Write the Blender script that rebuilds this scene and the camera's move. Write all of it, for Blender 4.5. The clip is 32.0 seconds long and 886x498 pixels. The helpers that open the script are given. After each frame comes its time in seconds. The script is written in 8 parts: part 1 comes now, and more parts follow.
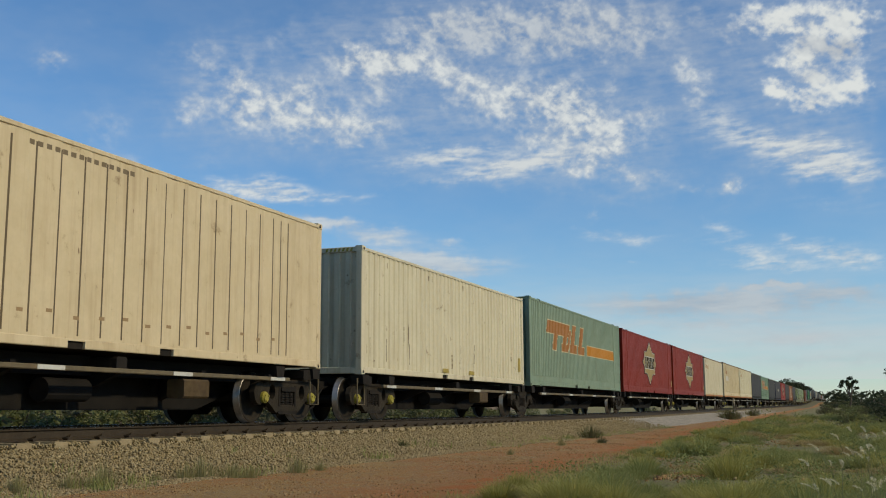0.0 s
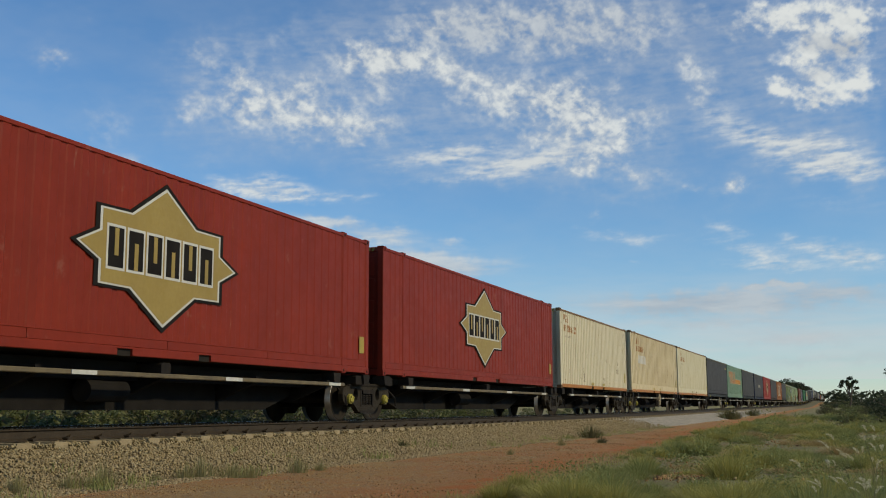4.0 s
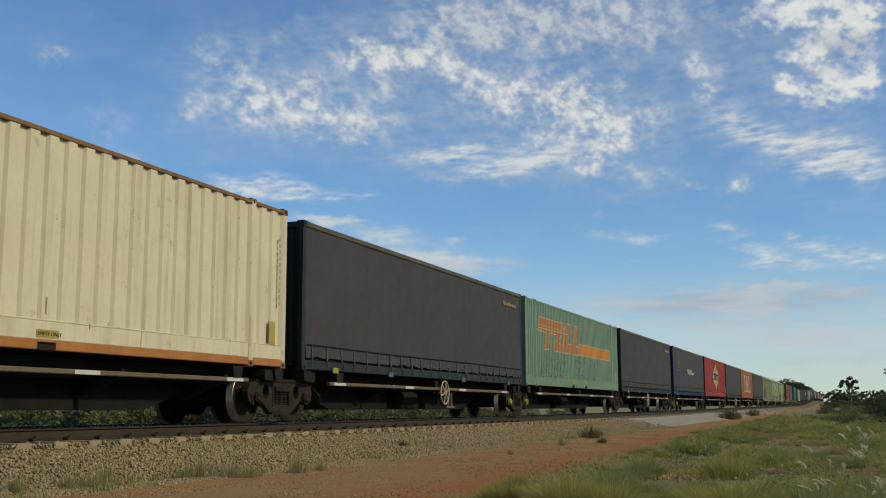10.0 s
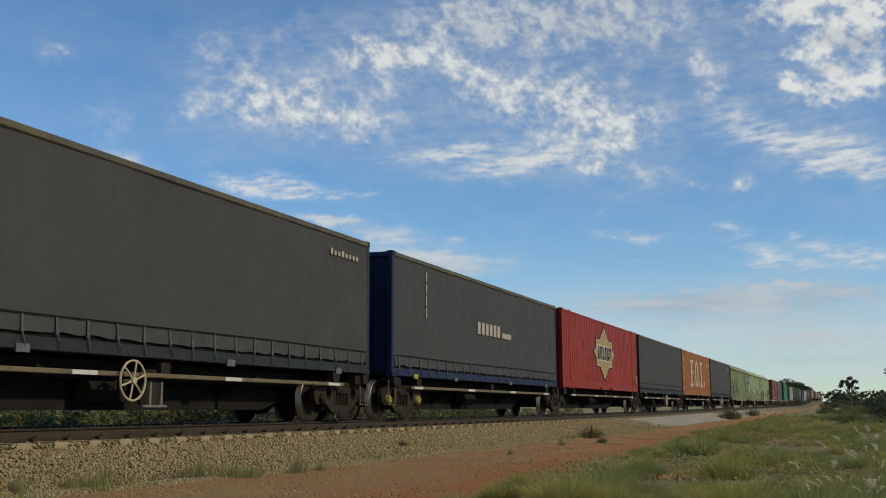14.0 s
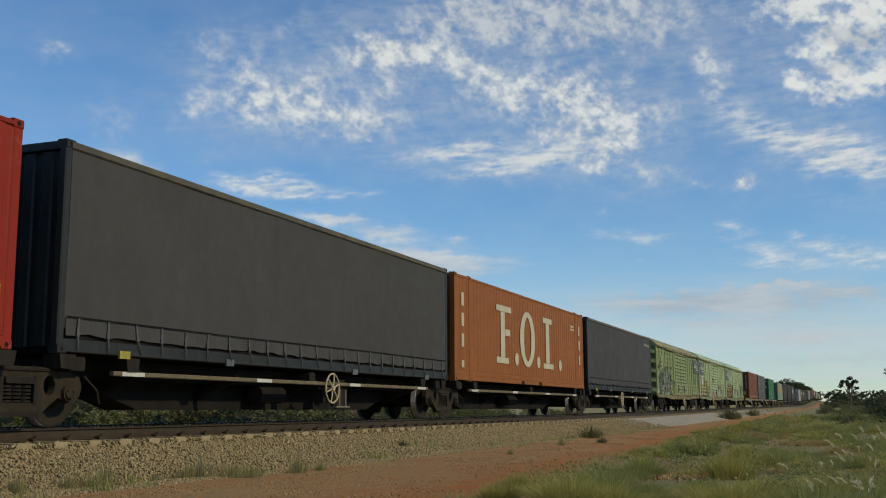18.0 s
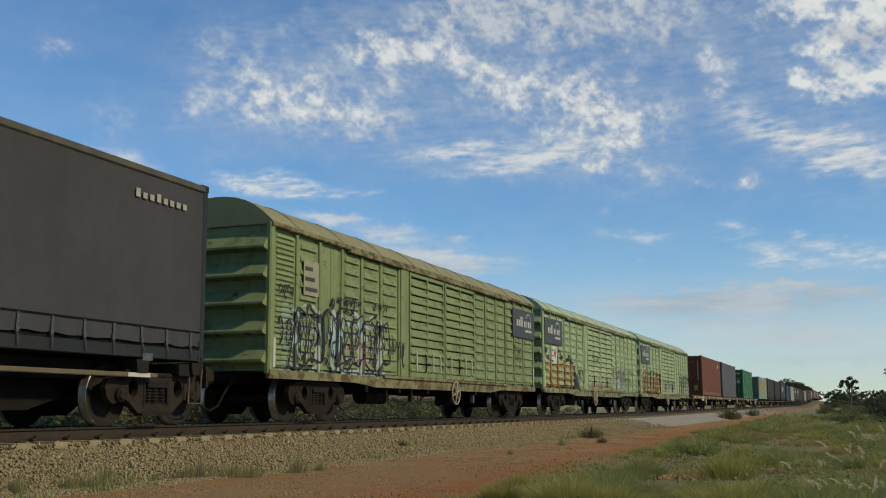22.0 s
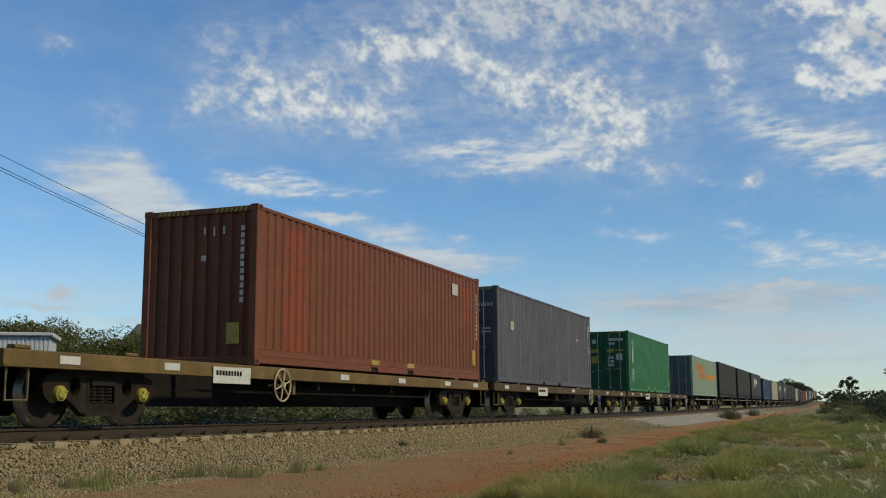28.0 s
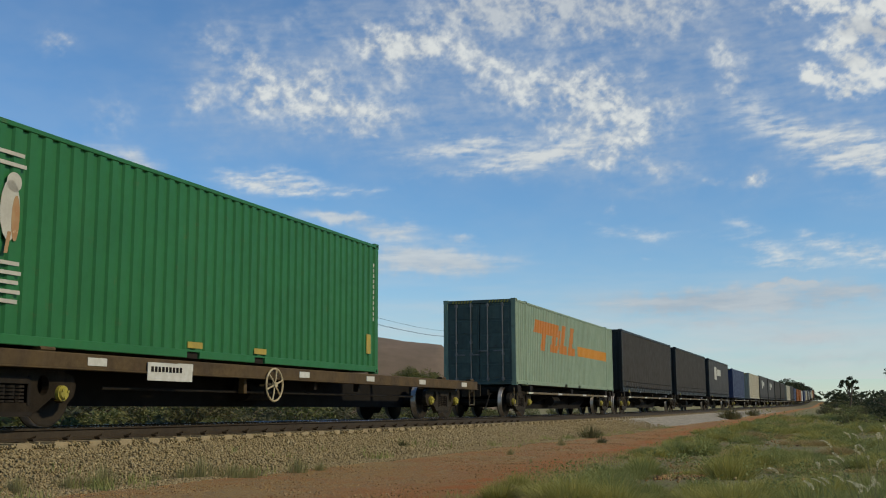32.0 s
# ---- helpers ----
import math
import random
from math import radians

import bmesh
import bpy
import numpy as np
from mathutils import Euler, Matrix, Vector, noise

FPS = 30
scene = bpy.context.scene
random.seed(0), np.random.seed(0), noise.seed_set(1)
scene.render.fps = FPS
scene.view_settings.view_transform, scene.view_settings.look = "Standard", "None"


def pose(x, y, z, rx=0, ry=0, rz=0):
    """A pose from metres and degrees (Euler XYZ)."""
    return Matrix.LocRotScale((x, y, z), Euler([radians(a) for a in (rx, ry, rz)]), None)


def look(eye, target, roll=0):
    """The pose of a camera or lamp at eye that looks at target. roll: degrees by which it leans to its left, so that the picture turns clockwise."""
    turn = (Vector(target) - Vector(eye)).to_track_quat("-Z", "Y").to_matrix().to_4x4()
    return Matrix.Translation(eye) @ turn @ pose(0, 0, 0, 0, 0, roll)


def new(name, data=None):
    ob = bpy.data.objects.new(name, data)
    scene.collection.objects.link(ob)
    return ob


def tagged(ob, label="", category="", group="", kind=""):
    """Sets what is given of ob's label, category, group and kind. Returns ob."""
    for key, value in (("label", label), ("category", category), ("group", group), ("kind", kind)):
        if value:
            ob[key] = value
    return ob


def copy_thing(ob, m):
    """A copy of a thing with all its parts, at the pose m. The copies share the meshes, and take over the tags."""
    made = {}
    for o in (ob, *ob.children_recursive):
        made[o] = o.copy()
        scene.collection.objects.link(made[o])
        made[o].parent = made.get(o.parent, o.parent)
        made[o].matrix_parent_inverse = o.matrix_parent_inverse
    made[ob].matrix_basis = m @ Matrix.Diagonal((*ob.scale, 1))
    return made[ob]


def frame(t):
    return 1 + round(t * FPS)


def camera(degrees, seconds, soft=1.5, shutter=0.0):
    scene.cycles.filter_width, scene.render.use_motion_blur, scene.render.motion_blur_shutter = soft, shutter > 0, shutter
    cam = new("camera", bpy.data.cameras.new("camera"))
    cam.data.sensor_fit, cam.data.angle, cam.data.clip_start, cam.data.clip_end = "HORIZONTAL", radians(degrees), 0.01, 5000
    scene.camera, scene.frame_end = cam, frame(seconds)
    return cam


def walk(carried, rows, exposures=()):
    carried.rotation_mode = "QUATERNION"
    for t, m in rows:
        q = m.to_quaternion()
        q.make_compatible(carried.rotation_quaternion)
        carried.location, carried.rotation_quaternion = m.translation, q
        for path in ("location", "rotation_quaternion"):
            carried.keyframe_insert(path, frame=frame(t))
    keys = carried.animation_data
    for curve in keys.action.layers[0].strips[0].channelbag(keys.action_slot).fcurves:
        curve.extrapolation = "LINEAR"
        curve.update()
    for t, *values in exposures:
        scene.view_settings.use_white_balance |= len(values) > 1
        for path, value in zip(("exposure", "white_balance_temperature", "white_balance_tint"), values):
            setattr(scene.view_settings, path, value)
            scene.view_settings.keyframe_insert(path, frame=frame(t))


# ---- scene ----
# ---------------------------------------------------------------- camera
cam = camera(45.39, 32.0, soft=1.05)
EYE = Vector((0.0, 0.0, 0.2137))
_az, _el = radians(-20.9), radians(8.68)
AIM = EYE + Vector((math.sin(_az) * math.cos(_el), math.cos(_az) * math.cos(_el), math.sin(_el))) * 20
walk(cam, [(0, look(EYE, AIM, -0.225)), (32, look(EYE, AIM, -0.225))], [(0, -0.11, 6380, 3.0), (32, -0.11, 6380, 3.0)])

# ---------------------------------------------------------------- light
SUN_AZ, SUN_EL = 92.0, 35.0          # degrees from +y towards +x, and above the horizon
world = bpy.data.worlds.new("sky")
scene.world = world
world.use_nodes = True
wn = world.node_tree
sky = wn.nodes.new("ShaderNodeTexSky")
sky.sky_type = "NISHITA"
sky.sun_disc = False
sky.sun_elevation, sky.sun_rotation = radians(SUN_EL), radians(SUN_AZ)
sky.air_density, sky.dust_density, sky.ozone_density = 1.1, 0.0, 8.0
wn.nodes["Background"].inputs[1].default_value = 0.128
wn.links.new(sky.outputs[0], wn.nodes["Background"].inputs[0])
lamp = bpy.data.lights.new("sun", "SUN")
lamp.energy, lamp.angle, lamp.color = 3.4, radians(2.0), (1.0, 0.82, 0.56)
sun = new("sun", lamp)
_s = Vector((math.sin(radians(SUN_AZ)) * math.cos(radians(SUN_EL)), math.cos(radians(SUN_AZ)) * math.cos(radians(SUN_EL)), math.sin(radians(SUN_EL))))
sun.matrix_world = look(_s * 60, (0, 0, 0))

# ---------------------------------------------------------------- the line of the track and the train's run
def softplus(v, w=12.0):
    return w * math.log1p(math.exp(max(-60.0, min(60.0, v / w))))


def bend(y):
    return -0.00957 * softplus(y - 56.0)


def rise(y):
    return 0.0052 * softplus(y - 42.0) + 6e-5 * min(max(y - 260.0, 0.0), 160.0) ** 2


def run(t):
    """Metres that the train has gone at t seconds, counted from 16 s."""
    q = (t - 16.0) / 16.0
    return 16.0 * (10.515 * q - 0.2035 * q * q / 2 - 0.0326 * q ** 3 / 3)


TRACK_X = -11.0


def on_track(y, z=0.0):
    h = 2.0
    dx, dz = bend(y + h) - bend(y - h), rise(y + h) - rise(y - h)
    turn = Euler((math.atan2(dz, 2 * h), 0, -math.atan2(dx, 2 * h))).to_matrix().to_4x4()
    return Matrix.Translation((TRACK_X + bend(y), y, rise(y))) @ turn @ Matrix.Translation((0, 0, z))


# ---------------------------------------------------------------- mesh helpers
class Shape:
    """Collects faces for one mesh."""

    def __init__(self):
        self.v, self.f, self.m = [], [], []

    def add(self, verts, faces, mi=0):
        n = len(self.v)
        self.v += [tuple(p) for p in verts]
        self.f += [tuple(i + n for i in f) for f in faces]
        self.m += [mi] * len(faces)
        return self

    def box(self, x0, y0, z0, x1, y1, z1, mi=0):
        if x0 > x1: x0, x1 = x1, x0
        if y0 > y1: y0, y1 = y1, y0
        if z0 > z1: z0, z1 = z1, z0
        v = [(x, y, z) for z in (z0, z1) for y in (y0, y1) for x in (x0, x1)]
        return self.add(v, [(0, 2, 3, 1), (4, 5, 7, 6), (0, 1, 5, 4), (2, 6, 7, 3), (0, 4, 6, 2), (1, 3, 7, 5)], mi)

    def prism(self, prof, axis, a, b, mi=0, caps=True):
        """Sweeps a closed profile from a to b along x, y or z. Profile in (y,z), (x,z) or (x,y)."""
        put = {"x": lambda p, q: (q, p[0], p[1]), "y": lambda p, q: (p[0], q, p[1]), "z": lambda p, q: (p[0], p[1], q)}[axis]
        n = len(prof)
        v = [put(p, a) for p in prof] + [put(p, b) for p in prof]
        f = [(i, (i + 1) % n, n + (i + 1) % n, n + i) for i in range(n)]
        if caps:
            f += [tuple(range(n))[::-1], tuple(range(n, 2 * n))]
        return self.add(v, f, mi)

    def bar(self, axis, a, b, p0, q0, p1, q1, c=0.01, mi=0):
        """A beam with chamfered long edges."""
        if p0 > p1: p0, p1 = p1, p0
        if q0 > q1: q0, q1 = q1, q0
        c = min(c, (p1 - p0) * 0.45, (q1 - q0) * 0.45)
        prof = [(p0 + c, q0), (p1 - c, q0), (p1, q0 + c), (p1, q1 - c), (p1 - c, q1), (p0 + c, q1), (p0, q1 - c), (p0, q0 + c)]
        return self.prism(prof, axis, a, b, mi)

    def cyl(self, axis, a, b, c0, c1, r, n=14, mi=0, r2=None):
        put = {"x": lambda p, q, s: (s, p, q), "y": lambda p, q, s: (p, s, q), "z": lambda p, q, s: (p, q, s)}[axis]
        r2 = r if r2 is None else r2
        v = [put(c0 + r * math.cos(k * 2 * math.pi / n), c1 + r * math.sin(k * 2 * math.pi / n), a) for k in range(n)]
        v += [put(c0 + r2 * math.cos(k * 2 * math.pi / n), c1 + r2 * math.sin(k * 2 * math.pi / n), b) for k in range(n)]
        f = [(i, (i + 1) % n, n + (i + 1) % n, n + i) for i in range(n)] + [tuple(range(n))[::-1], tuple(range(n, 2 * n))]
        return self.add(v, f, mi)

    def lathe(self, prof, axis="x", n=28, mis=None):
        """Turns (along, radius) points about an axis through the origin."""
        v, f, m = [], [], []
        for (s, r) in prof:
            for k in range(n):
                c, q = r * math.cos(k * 2 * math.pi / n), r * math.sin(k * 2 * math.pi / n)
                v.append((s, c, q) if axis == "x" else (c, q, s))
        for i in range(len(prof) - 1):
            for k in range(n):
                self_f = (i * n + k, i * n + (k + 1) % n, (i + 1) * n + (k + 1) % n, (i + 1) * n + k)
                f.append(self_f)
                m.append(mis[i] if mis else 0)
        base = len(self.v)
        self.v += v
        self.f += [tuple(i + base for i in q) for q in f]
        self.m += m
        return self

    def tube(self, pts, r, n=6, mi=0):
        """A round bar along points."""
        pts = [Vector(p) for p in pts]
        v, f = [], []
        for i, p in enumerate(pts):
            d = (pts[min(i + 1, len(pts) - 1)] - pts[max(i - 1, 0)]).normalized()
            a = d.cross(Vector((0, 0, 1)) if abs(d.z) < 0.9 else Vector((1, 0, 0))).normalized()
            b = d.cross(a)
            v += [p + r * (a * math.cos(k * 2 * math.pi / n) + b * math.sin(k * 2 * math.pi / n)) for k in range(n)]
        for i in range(len(pts) - 1):
            f += [(i * n + k, i * n + (k + 1) % n, (i + 1) * n + (k + 1) % n, (i + 1) * n + k) for k in range(n)]
        f += [tuple(range(n))[::-1], tuple(range((len(pts) - 1) * n, len(pts) * n))]
        return self.add(v, f, mi)

    def plate(self, outline, x0, x1, mi=0):
        """A flat cut-out in (y,z), from x0 to x1 thick; simple outline without holes."""
        return self.prism(outline, "x", x0, x1, mi)

    def moved(self, m):
        self.v = [tuple(m @ Vector(p)) for p in self.v]
        return self

    def join(self, other, m=None):
        return self.add([tuple(m @ Vector(p)) for p in other.v] if m else other.v, other.f)

    def mesh(self, name, mats, smooth=False):
        me = bpy.data.meshes.new(name)
        me.from_pydata(self.v, [], self.f)
        for mt in (mats if isinstance(mats, (list, tuple)) else [mats]):
            me.materials.append(mt)
        if any(self.m):
            me.polygons.foreach_set("material_index", self.m)
        bm = bmesh.new()
        bm.from_mesh(me)
        bmesh.ops.recalc_face_normals(bm, faces=bm.faces)
        bm.to_mesh(me)
        bm.free()
        if smooth:
            me.polygons.foreach_set("use_smooth", [True] * len(me.polygons))
        me.update()
        return me


def cut_plate(name, outline, holes, x0, x1, mat):
    """A mesh plate in (y,z) with holes, from x0 to x1 thick."""
    bm = bmesh.new()
    for ring in (outline, *holes):
        vs = [bm.verts.new((x0, p[0], p[1])) for p in ring]
        for i in range(len(vs)):
            bm.edges.new((vs[i], vs[(i + 1) % len(vs)]))
    bmesh.ops.triangle_fill(bm, use_beauty=True, use_dissolve=False, edges=bm.edges[:])
    got = bmesh.ops.extrude_face_region(bm, geom=bm.faces[:])
    bmesh.ops.translate(bm, vec=(x1 - x0, 0, 0), verts=[g for g in got["geom"] if isinstance(g, bmesh.types.BMVert)])
    bmesh.ops.recalc_face_normals(bm, faces=bm.faces)
    me = bpy.data.meshes.new(name)
    bm.to_mesh(me)
    bm.free()
    me.materials.append(mat)
    return me


def part(name, shape, mat, parent, label="", m=None, smooth=False):
    """One mesh object under a thing or a part; shape is a Shape or a ready mesh."""
    me = shape.mesh(name, mat, smooth) if isinstance(shape, Shape) else shape
    ob = new(name, me)
    if parent is not None:
        ob.parent = parent
    if m is not None:
        ob.matrix_basis = m
    if label:
        ob["label"] = label
    return ob


def thing(name, label, category, group="", kind=""):
    ob = new(name)
    ob.empty_display_size = 0.2
    return tagged(ob, label, category, group, kind)


MOVERS = []     # (object, place along the train, height above the rails)
SPINNERS = []   # wheelsets that roll


# ---------------------------------------------------------------- materials
def surface(name, c1, c2=None, scale=2.0, rough=0.6, metal=0.0, bump=0.0, bump_scale=40.0, streak=0.0, streak_col=(0.09, 0.07, 0.05),
            spots=0.0, spot_col=(0.16, 0.07, 0.03), spot_scale=3.0, vary=0.0, coat=0.0, spec=0.25):
    """Paint, metal, earth and the like: two tones at two scales, run-down streaks, rust or dirt spots, fine relief."""
    m = bpy.data.materials.new(name)
    m.use_nodes = True
    nt = m.node_tree
    n, l = nt.nodes, nt.links
    b = n["Principled BSDF"]
    b.inputs["Roughness"].default_value, b.inputs["Metallic"].default_value = rough, metal
    b.inputs["Specular IOR Level"].default_value = spec
    c2 = c2 or tuple(k * 0.8 for k in c1)
    tc = n.new("ShaderNodeTexCoord")
    vec = tc.outputs["Object"]
    info = n.new("ShaderNodeObjectInfo")
    off = n.new("ShaderNodeVectorMath")
    off.operation = "ADD"
    mul = n.new("ShaderNodeMath")
    mul.operation = "MULTIPLY"
    mul.inputs[1].default_value = 37.0
    l.new(info.outputs["Random"], mul.inputs[0])
    l.new(vec, off.inputs[0])
    l.new(mul.outputs[0], off.inputs[1])
    vec = off.outputs[0]

    def nz(sc, detail=4.0, stretch=None, r=0.6):
        t = n.new("ShaderNodeTexNoise")
        t.inputs["Scale"].default_value, t.inputs["Detail"].default_value, t.inputs["Roughness"].default_value = sc, detail, r
        if stretch:
            mp = n.new("ShaderNodeMapping")
            mp.inputs["Scale"].default_value = stretch
            l.new(vec, mp.inputs[0])
            l.new(mp.outputs[0], t.inputs["Vector"])
        else:
            l.new(vec, t.inputs["Vector"])
        return t.outputs["Fac"]

    def ramp(fac, a, z):
        r = n.new("ShaderNodeMapRange")
        r.inputs["From Min"].default_value, r.inputs["From Max"].default_value = a, z
        l.new(fac, r.inputs["Value"])
        return r.outputs["Result"]

    def mix(fac, a, z, amount=None):
        k = n.new("ShaderNodeMix")
        k.data_type = "RGBA"
        if amount is not None:
            q = n.new("ShaderNodeMath")
            q.operation = "MULTIPLY"
            q.inputs[1].default_value = amount
            l.new(fac, q.inputs[0])
            fac = q.outputs[0]
        l.new(fac, k.inputs["Factor"])
        for sock, val in ((k.inputs["A"], a), (k.inputs["B"], z)):
            if isinstance(val, tuple):
                sock.default_value = (*val, 1)
            else:
                l.new(val, sock)
        return k.outputs["Result"]

    col = mix(ramp(nz(scale), 0.35, 0.65), c1, c2)
    col = mix(ramp(nz(scale * 9, 3.0), 0.3, 0.8), col, tuple(k * 0.85 for k in c2), 0.45)
    if streak:
        col = mix(ramp(nz(3.2, 5.0, (1, 1, 0.07)), 0.52, 0.78), col, streak_col, streak)
        col = mix(ramp(nz(11.0, 3.0, (1, 1, 0.05)), 0.55, 0.8), col, streak_col, streak * 0.6)
    if spots:
        col = mix(ramp(nz(spot_scale, 7.0, None, 0.7), 0.62, 0.7), col, spot_col, spots)
    if vary:
        hsv = n.new("ShaderNodeHueSaturation")
        mr = n.new("ShaderNodeMapRange")
        mr.inputs["To Min"].default_value, mr.inputs["To Max"].default_value = 1 - vary, 1 + vary
        l.new(info.outputs["Random"], mr.inputs["Value"])
        l.new(mr.outputs["Result"], hsv.inputs["Value"])
        l.new(col, hsv.inputs["Color"])
        col = hsv.outputs["Color"]
    l.new(col, b.inputs["Base Color"])
    rr = ramp(nz(scale * 4), 0.2, 0.8)
    mr = n.new("ShaderNodeMapRange")
    mr.inputs["To Min"].default_value, mr.inputs["To Max"].default_value = max(rough - 0.12, 0.05), min(rough + 0.12, 1)
    l.new(rr, mr.inputs["Value"])
    l.new(mr.outputs["Result"], b.inputs["Roughness"])
    if bump:
        bp = n.new("ShaderNodeBump")
        bp.inputs["Strength"].default_value, bp.inputs["Distance"].default_value = min(1.0, bump), 0.02
        l.new(nz(bump_scale, 5.0), bp.inputs["Height"])
        l.new(bp.outputs[0], b.inputs["Normal"])
    if coat:
        b.inputs["Coat Weight"].default_value = coat
    return m


DARK = surface("dark_steel", (0.015, 0.013, 0.011), (0.022, 0.018, 0.014), 3, 0.75, 0.0, 0.2, 60, 0.3, (0.08, 0.055, 0.035), spec=0.08)
BLACK = surface("black_grime", (0.010, 0.009, 0.008), (0.016, 0.014, 0.012), 3, 0.85, 0.0, 0.2, spec=0.08)
CAST = surface("cast_steel", (0.040, 0.032, 0.021), (0.025, 0.020, 0.014), 5, 0.7, 0.2, 0.35, 70, 0.2, spec=0.08)
CAST_BROWN = surface("cast_steel_rusty", (0.024, 0.018, 0.011), (0.016, 0.012, 0.008), 5, 0.75, 0.1, 0.35, 70, 0.2, spec=0.08)
TREAD = surface("worn_wheel_steel", (0.34, 0.31, 0.28), (0.24, 0.22, 0.20), 8, 0.42, 1.0)
WHEEL = surface("wheel_steel", (0.017, 0.014, 0.011), (0.027, 0.022, 0.016), 6, 0.75, 0.0, 0.15, spec=0.08)
YELLOW = surface("yellow_paint", (0.34, 0.29, 0.04), (0.22, 0.19, 0.035), 9, 0.6, spots=0.8, spot_col=(0.06, 0.05, 0.02), spot_scale=18)
WHITE = surface("white_reflector", (0.52, 0.51, 0.46), (0.42, 0.40, 0.34), 9, 0.45, spots=0.3)
CREAMBAR = surface("cream_pipe", (0.15, 0.115, 0.06), (0.10, 0.078, 0.045), 5, 0.6, spots=0.5)
RUSTY = surface("rusty_brown_steel", (0.090, 0.058, 0.021), (0.050, 0.032, 0.014), 2.5, 0.75, 0.0, 0.2, 50, 0.4, (0.07, 0.045, 0.03), 0.5, (0.09, 0.045, 0.02))
OCHRE_SILL = surface("ochre_sill_paint", (0.17, 0.112, 0.032), (0.10, 0.062, 0.022), 1.6, 0.75, 0.0, 0.2, 50, 0.5, (0.06, 0.04, 0.02), 0.6, (0.07, 0.035, 0.015))
RUST = surface("rust", (0.14, 0.065, 0.03), (0.09, 0.042, 0.02), 6, 0.85, 0.0, 0.3)
# ---------------------------------------------------------------- ground
GROUND_Z = -0.62


def ground_z(x, y):
    far = max(0.0, math.hypot(x, y) - 60)
    n = noise.noise((x * 0.35, y * 0.35, 3.1)) * 0.05 + noise.noise((x * 1.7, y * 1.7, 7.7)) * 0.02
    side = max(0.0, min(1.0, (x + 5.5) / 4.0))          # the grassy strip lies a little uneven
    n += side * noise.noise((x * 0.12, y * 0.12, 9.0)) * 0.12
    return GROUND_Z + min(rise(y), 3.3) + n + 0.0 * far


def axis_steps(a, b, fine, coarse, grow=1.12):
    out, s = [0.0], fine
    while out[-1] < b:
        s = min(s * grow, coarse)
        out.append(out[-1] + s)
    neg, s = [0.0], fine
    while neg[-1] > a:
        s = min(s * grow, coarse)
        neg.append(neg[-1] - s)
    return sorted(set(neg[1:] + out))


def soil_material():
    m = bpy.data.materials.new("red_soil_and_grass")
    m.use_nodes = True
    n, l = m.node_tree.nodes, m.node_tree.links
    b = n["Principled BSDF"]
    b.inputs["Roughness"].default_value = 0.95
    geo = n.new("ShaderNodeNewGeometry")
    att = n.new("ShaderNodeAttribute")
    att.attribute_name = "cover"

    def nz(sc, det=5.0, r=0.6):
        t = n.new("ShaderNodeTexNoise")
        t.inputs["Scale"].default_value, t.inputs["Detail"].default_value, t.inputs["Roughness"].default_value = sc, det, r
        l.new(geo.outputs["Position"], t.inputs["Vector"])
        return t.outputs["Fac"]

    def rng(f, a, z):
        r = n.new("ShaderNodeMapRange")
        r.inputs["From Min"].default_value, r.inputs["From Max"].default_value = a, z
        l.new(f, r.inputs["Value"])
        return r.outputs["Result"]

    def mix(f, a, z):
        k = n.new("ShaderNodeMix")
        k.data_type = "RGBA"
        l.new(f, k.inputs["Factor"])
        for s, v in ((k.inputs["A"], a), (k.inputs["B"], z)):
            if isinstance(v, tuple):
                s.default_value = (*v, 1)
            else:
                l.new(v, s)
        return k.outputs["Result"]

    sand = mix(rng(nz(0.7), 0.38, 0.62), (0.31, 0.168, 0.040), (0.335, 0.208, 0.062))
    red = mix(rng(nz(0.45, 6.0, 0.65), 0.43, 0.57), sand, (0.36, 0.135, 0.018))
    red = mix(rng(nz(14.0, 4.0), 0.50, 0.62), red, (0.24, 0.15, 0.062))
    red = mix(rng(nz(30.0, 3.0), 0.56, 0.64), red, (0.14, 0.082, 0.032))
    red = mix(rng(nz(55.0, 2.0), 0.57, 0.64), red, (0.40, 0.31, 0.175))
    red = mix(rng(att.outputs["Fac"], 0.02, 0.22), red, mix(rng(nz(1.2), 0.42, 0.58), (0.36, 0.115, 0.015), (0.31, 0.155, 0.042)))
    green = mix(rng(nz(0.8), 0.35, 0.65), (0.17, 0.17, 0.052), (0.24, 0.20, 0.072))
    green = mix(rng(nz(9.0), 0.45, 0.65), green, (0.17, 0.125, 0.06))
    add = n.new("ShaderNodeMath")
    add.operation = "ADD"
    l.new(att.outputs["Fac"], add.inputs[0])
    w = n.new("ShaderNodeMapRange")
    w.inputs["From Min"].default_value, w.inputs["From Max"].default_value = 0.2, 0.8
    w.inputs["To Min"].default_value, w.inputs["To Max"].default_value = -0.5, 0.5
    l.new(nz(1.3, 6.0, 0.7), w.inputs["Value"])
    l.new(w.outputs["Result"], add.inputs[1])
    col = mix(rng(add.outputs[0], 0.35, 0.62), red, green)
    l.new(col, b.inputs["Base Color"])
    bp = n.new("ShaderNodeBump")
    bp.inputs["Strength"].default_value, bp.inputs["Distance"].default_value = 1.0, 0.07
    l.new(nz(16.0, 6.0, 0.7), bp.inputs["Height"])
    l.new(bp.outputs[0], b.inputs["Normal"])
    return m


SOIL = soil_material()


def grass_edge(y):
    """x at which the grass begins beside the dirt, at y."""
    return max(-2.75 - 0.055 * min(max(y, 6.0), 40.0) - 0.012 * max(0, y - 40.0), -6.6)


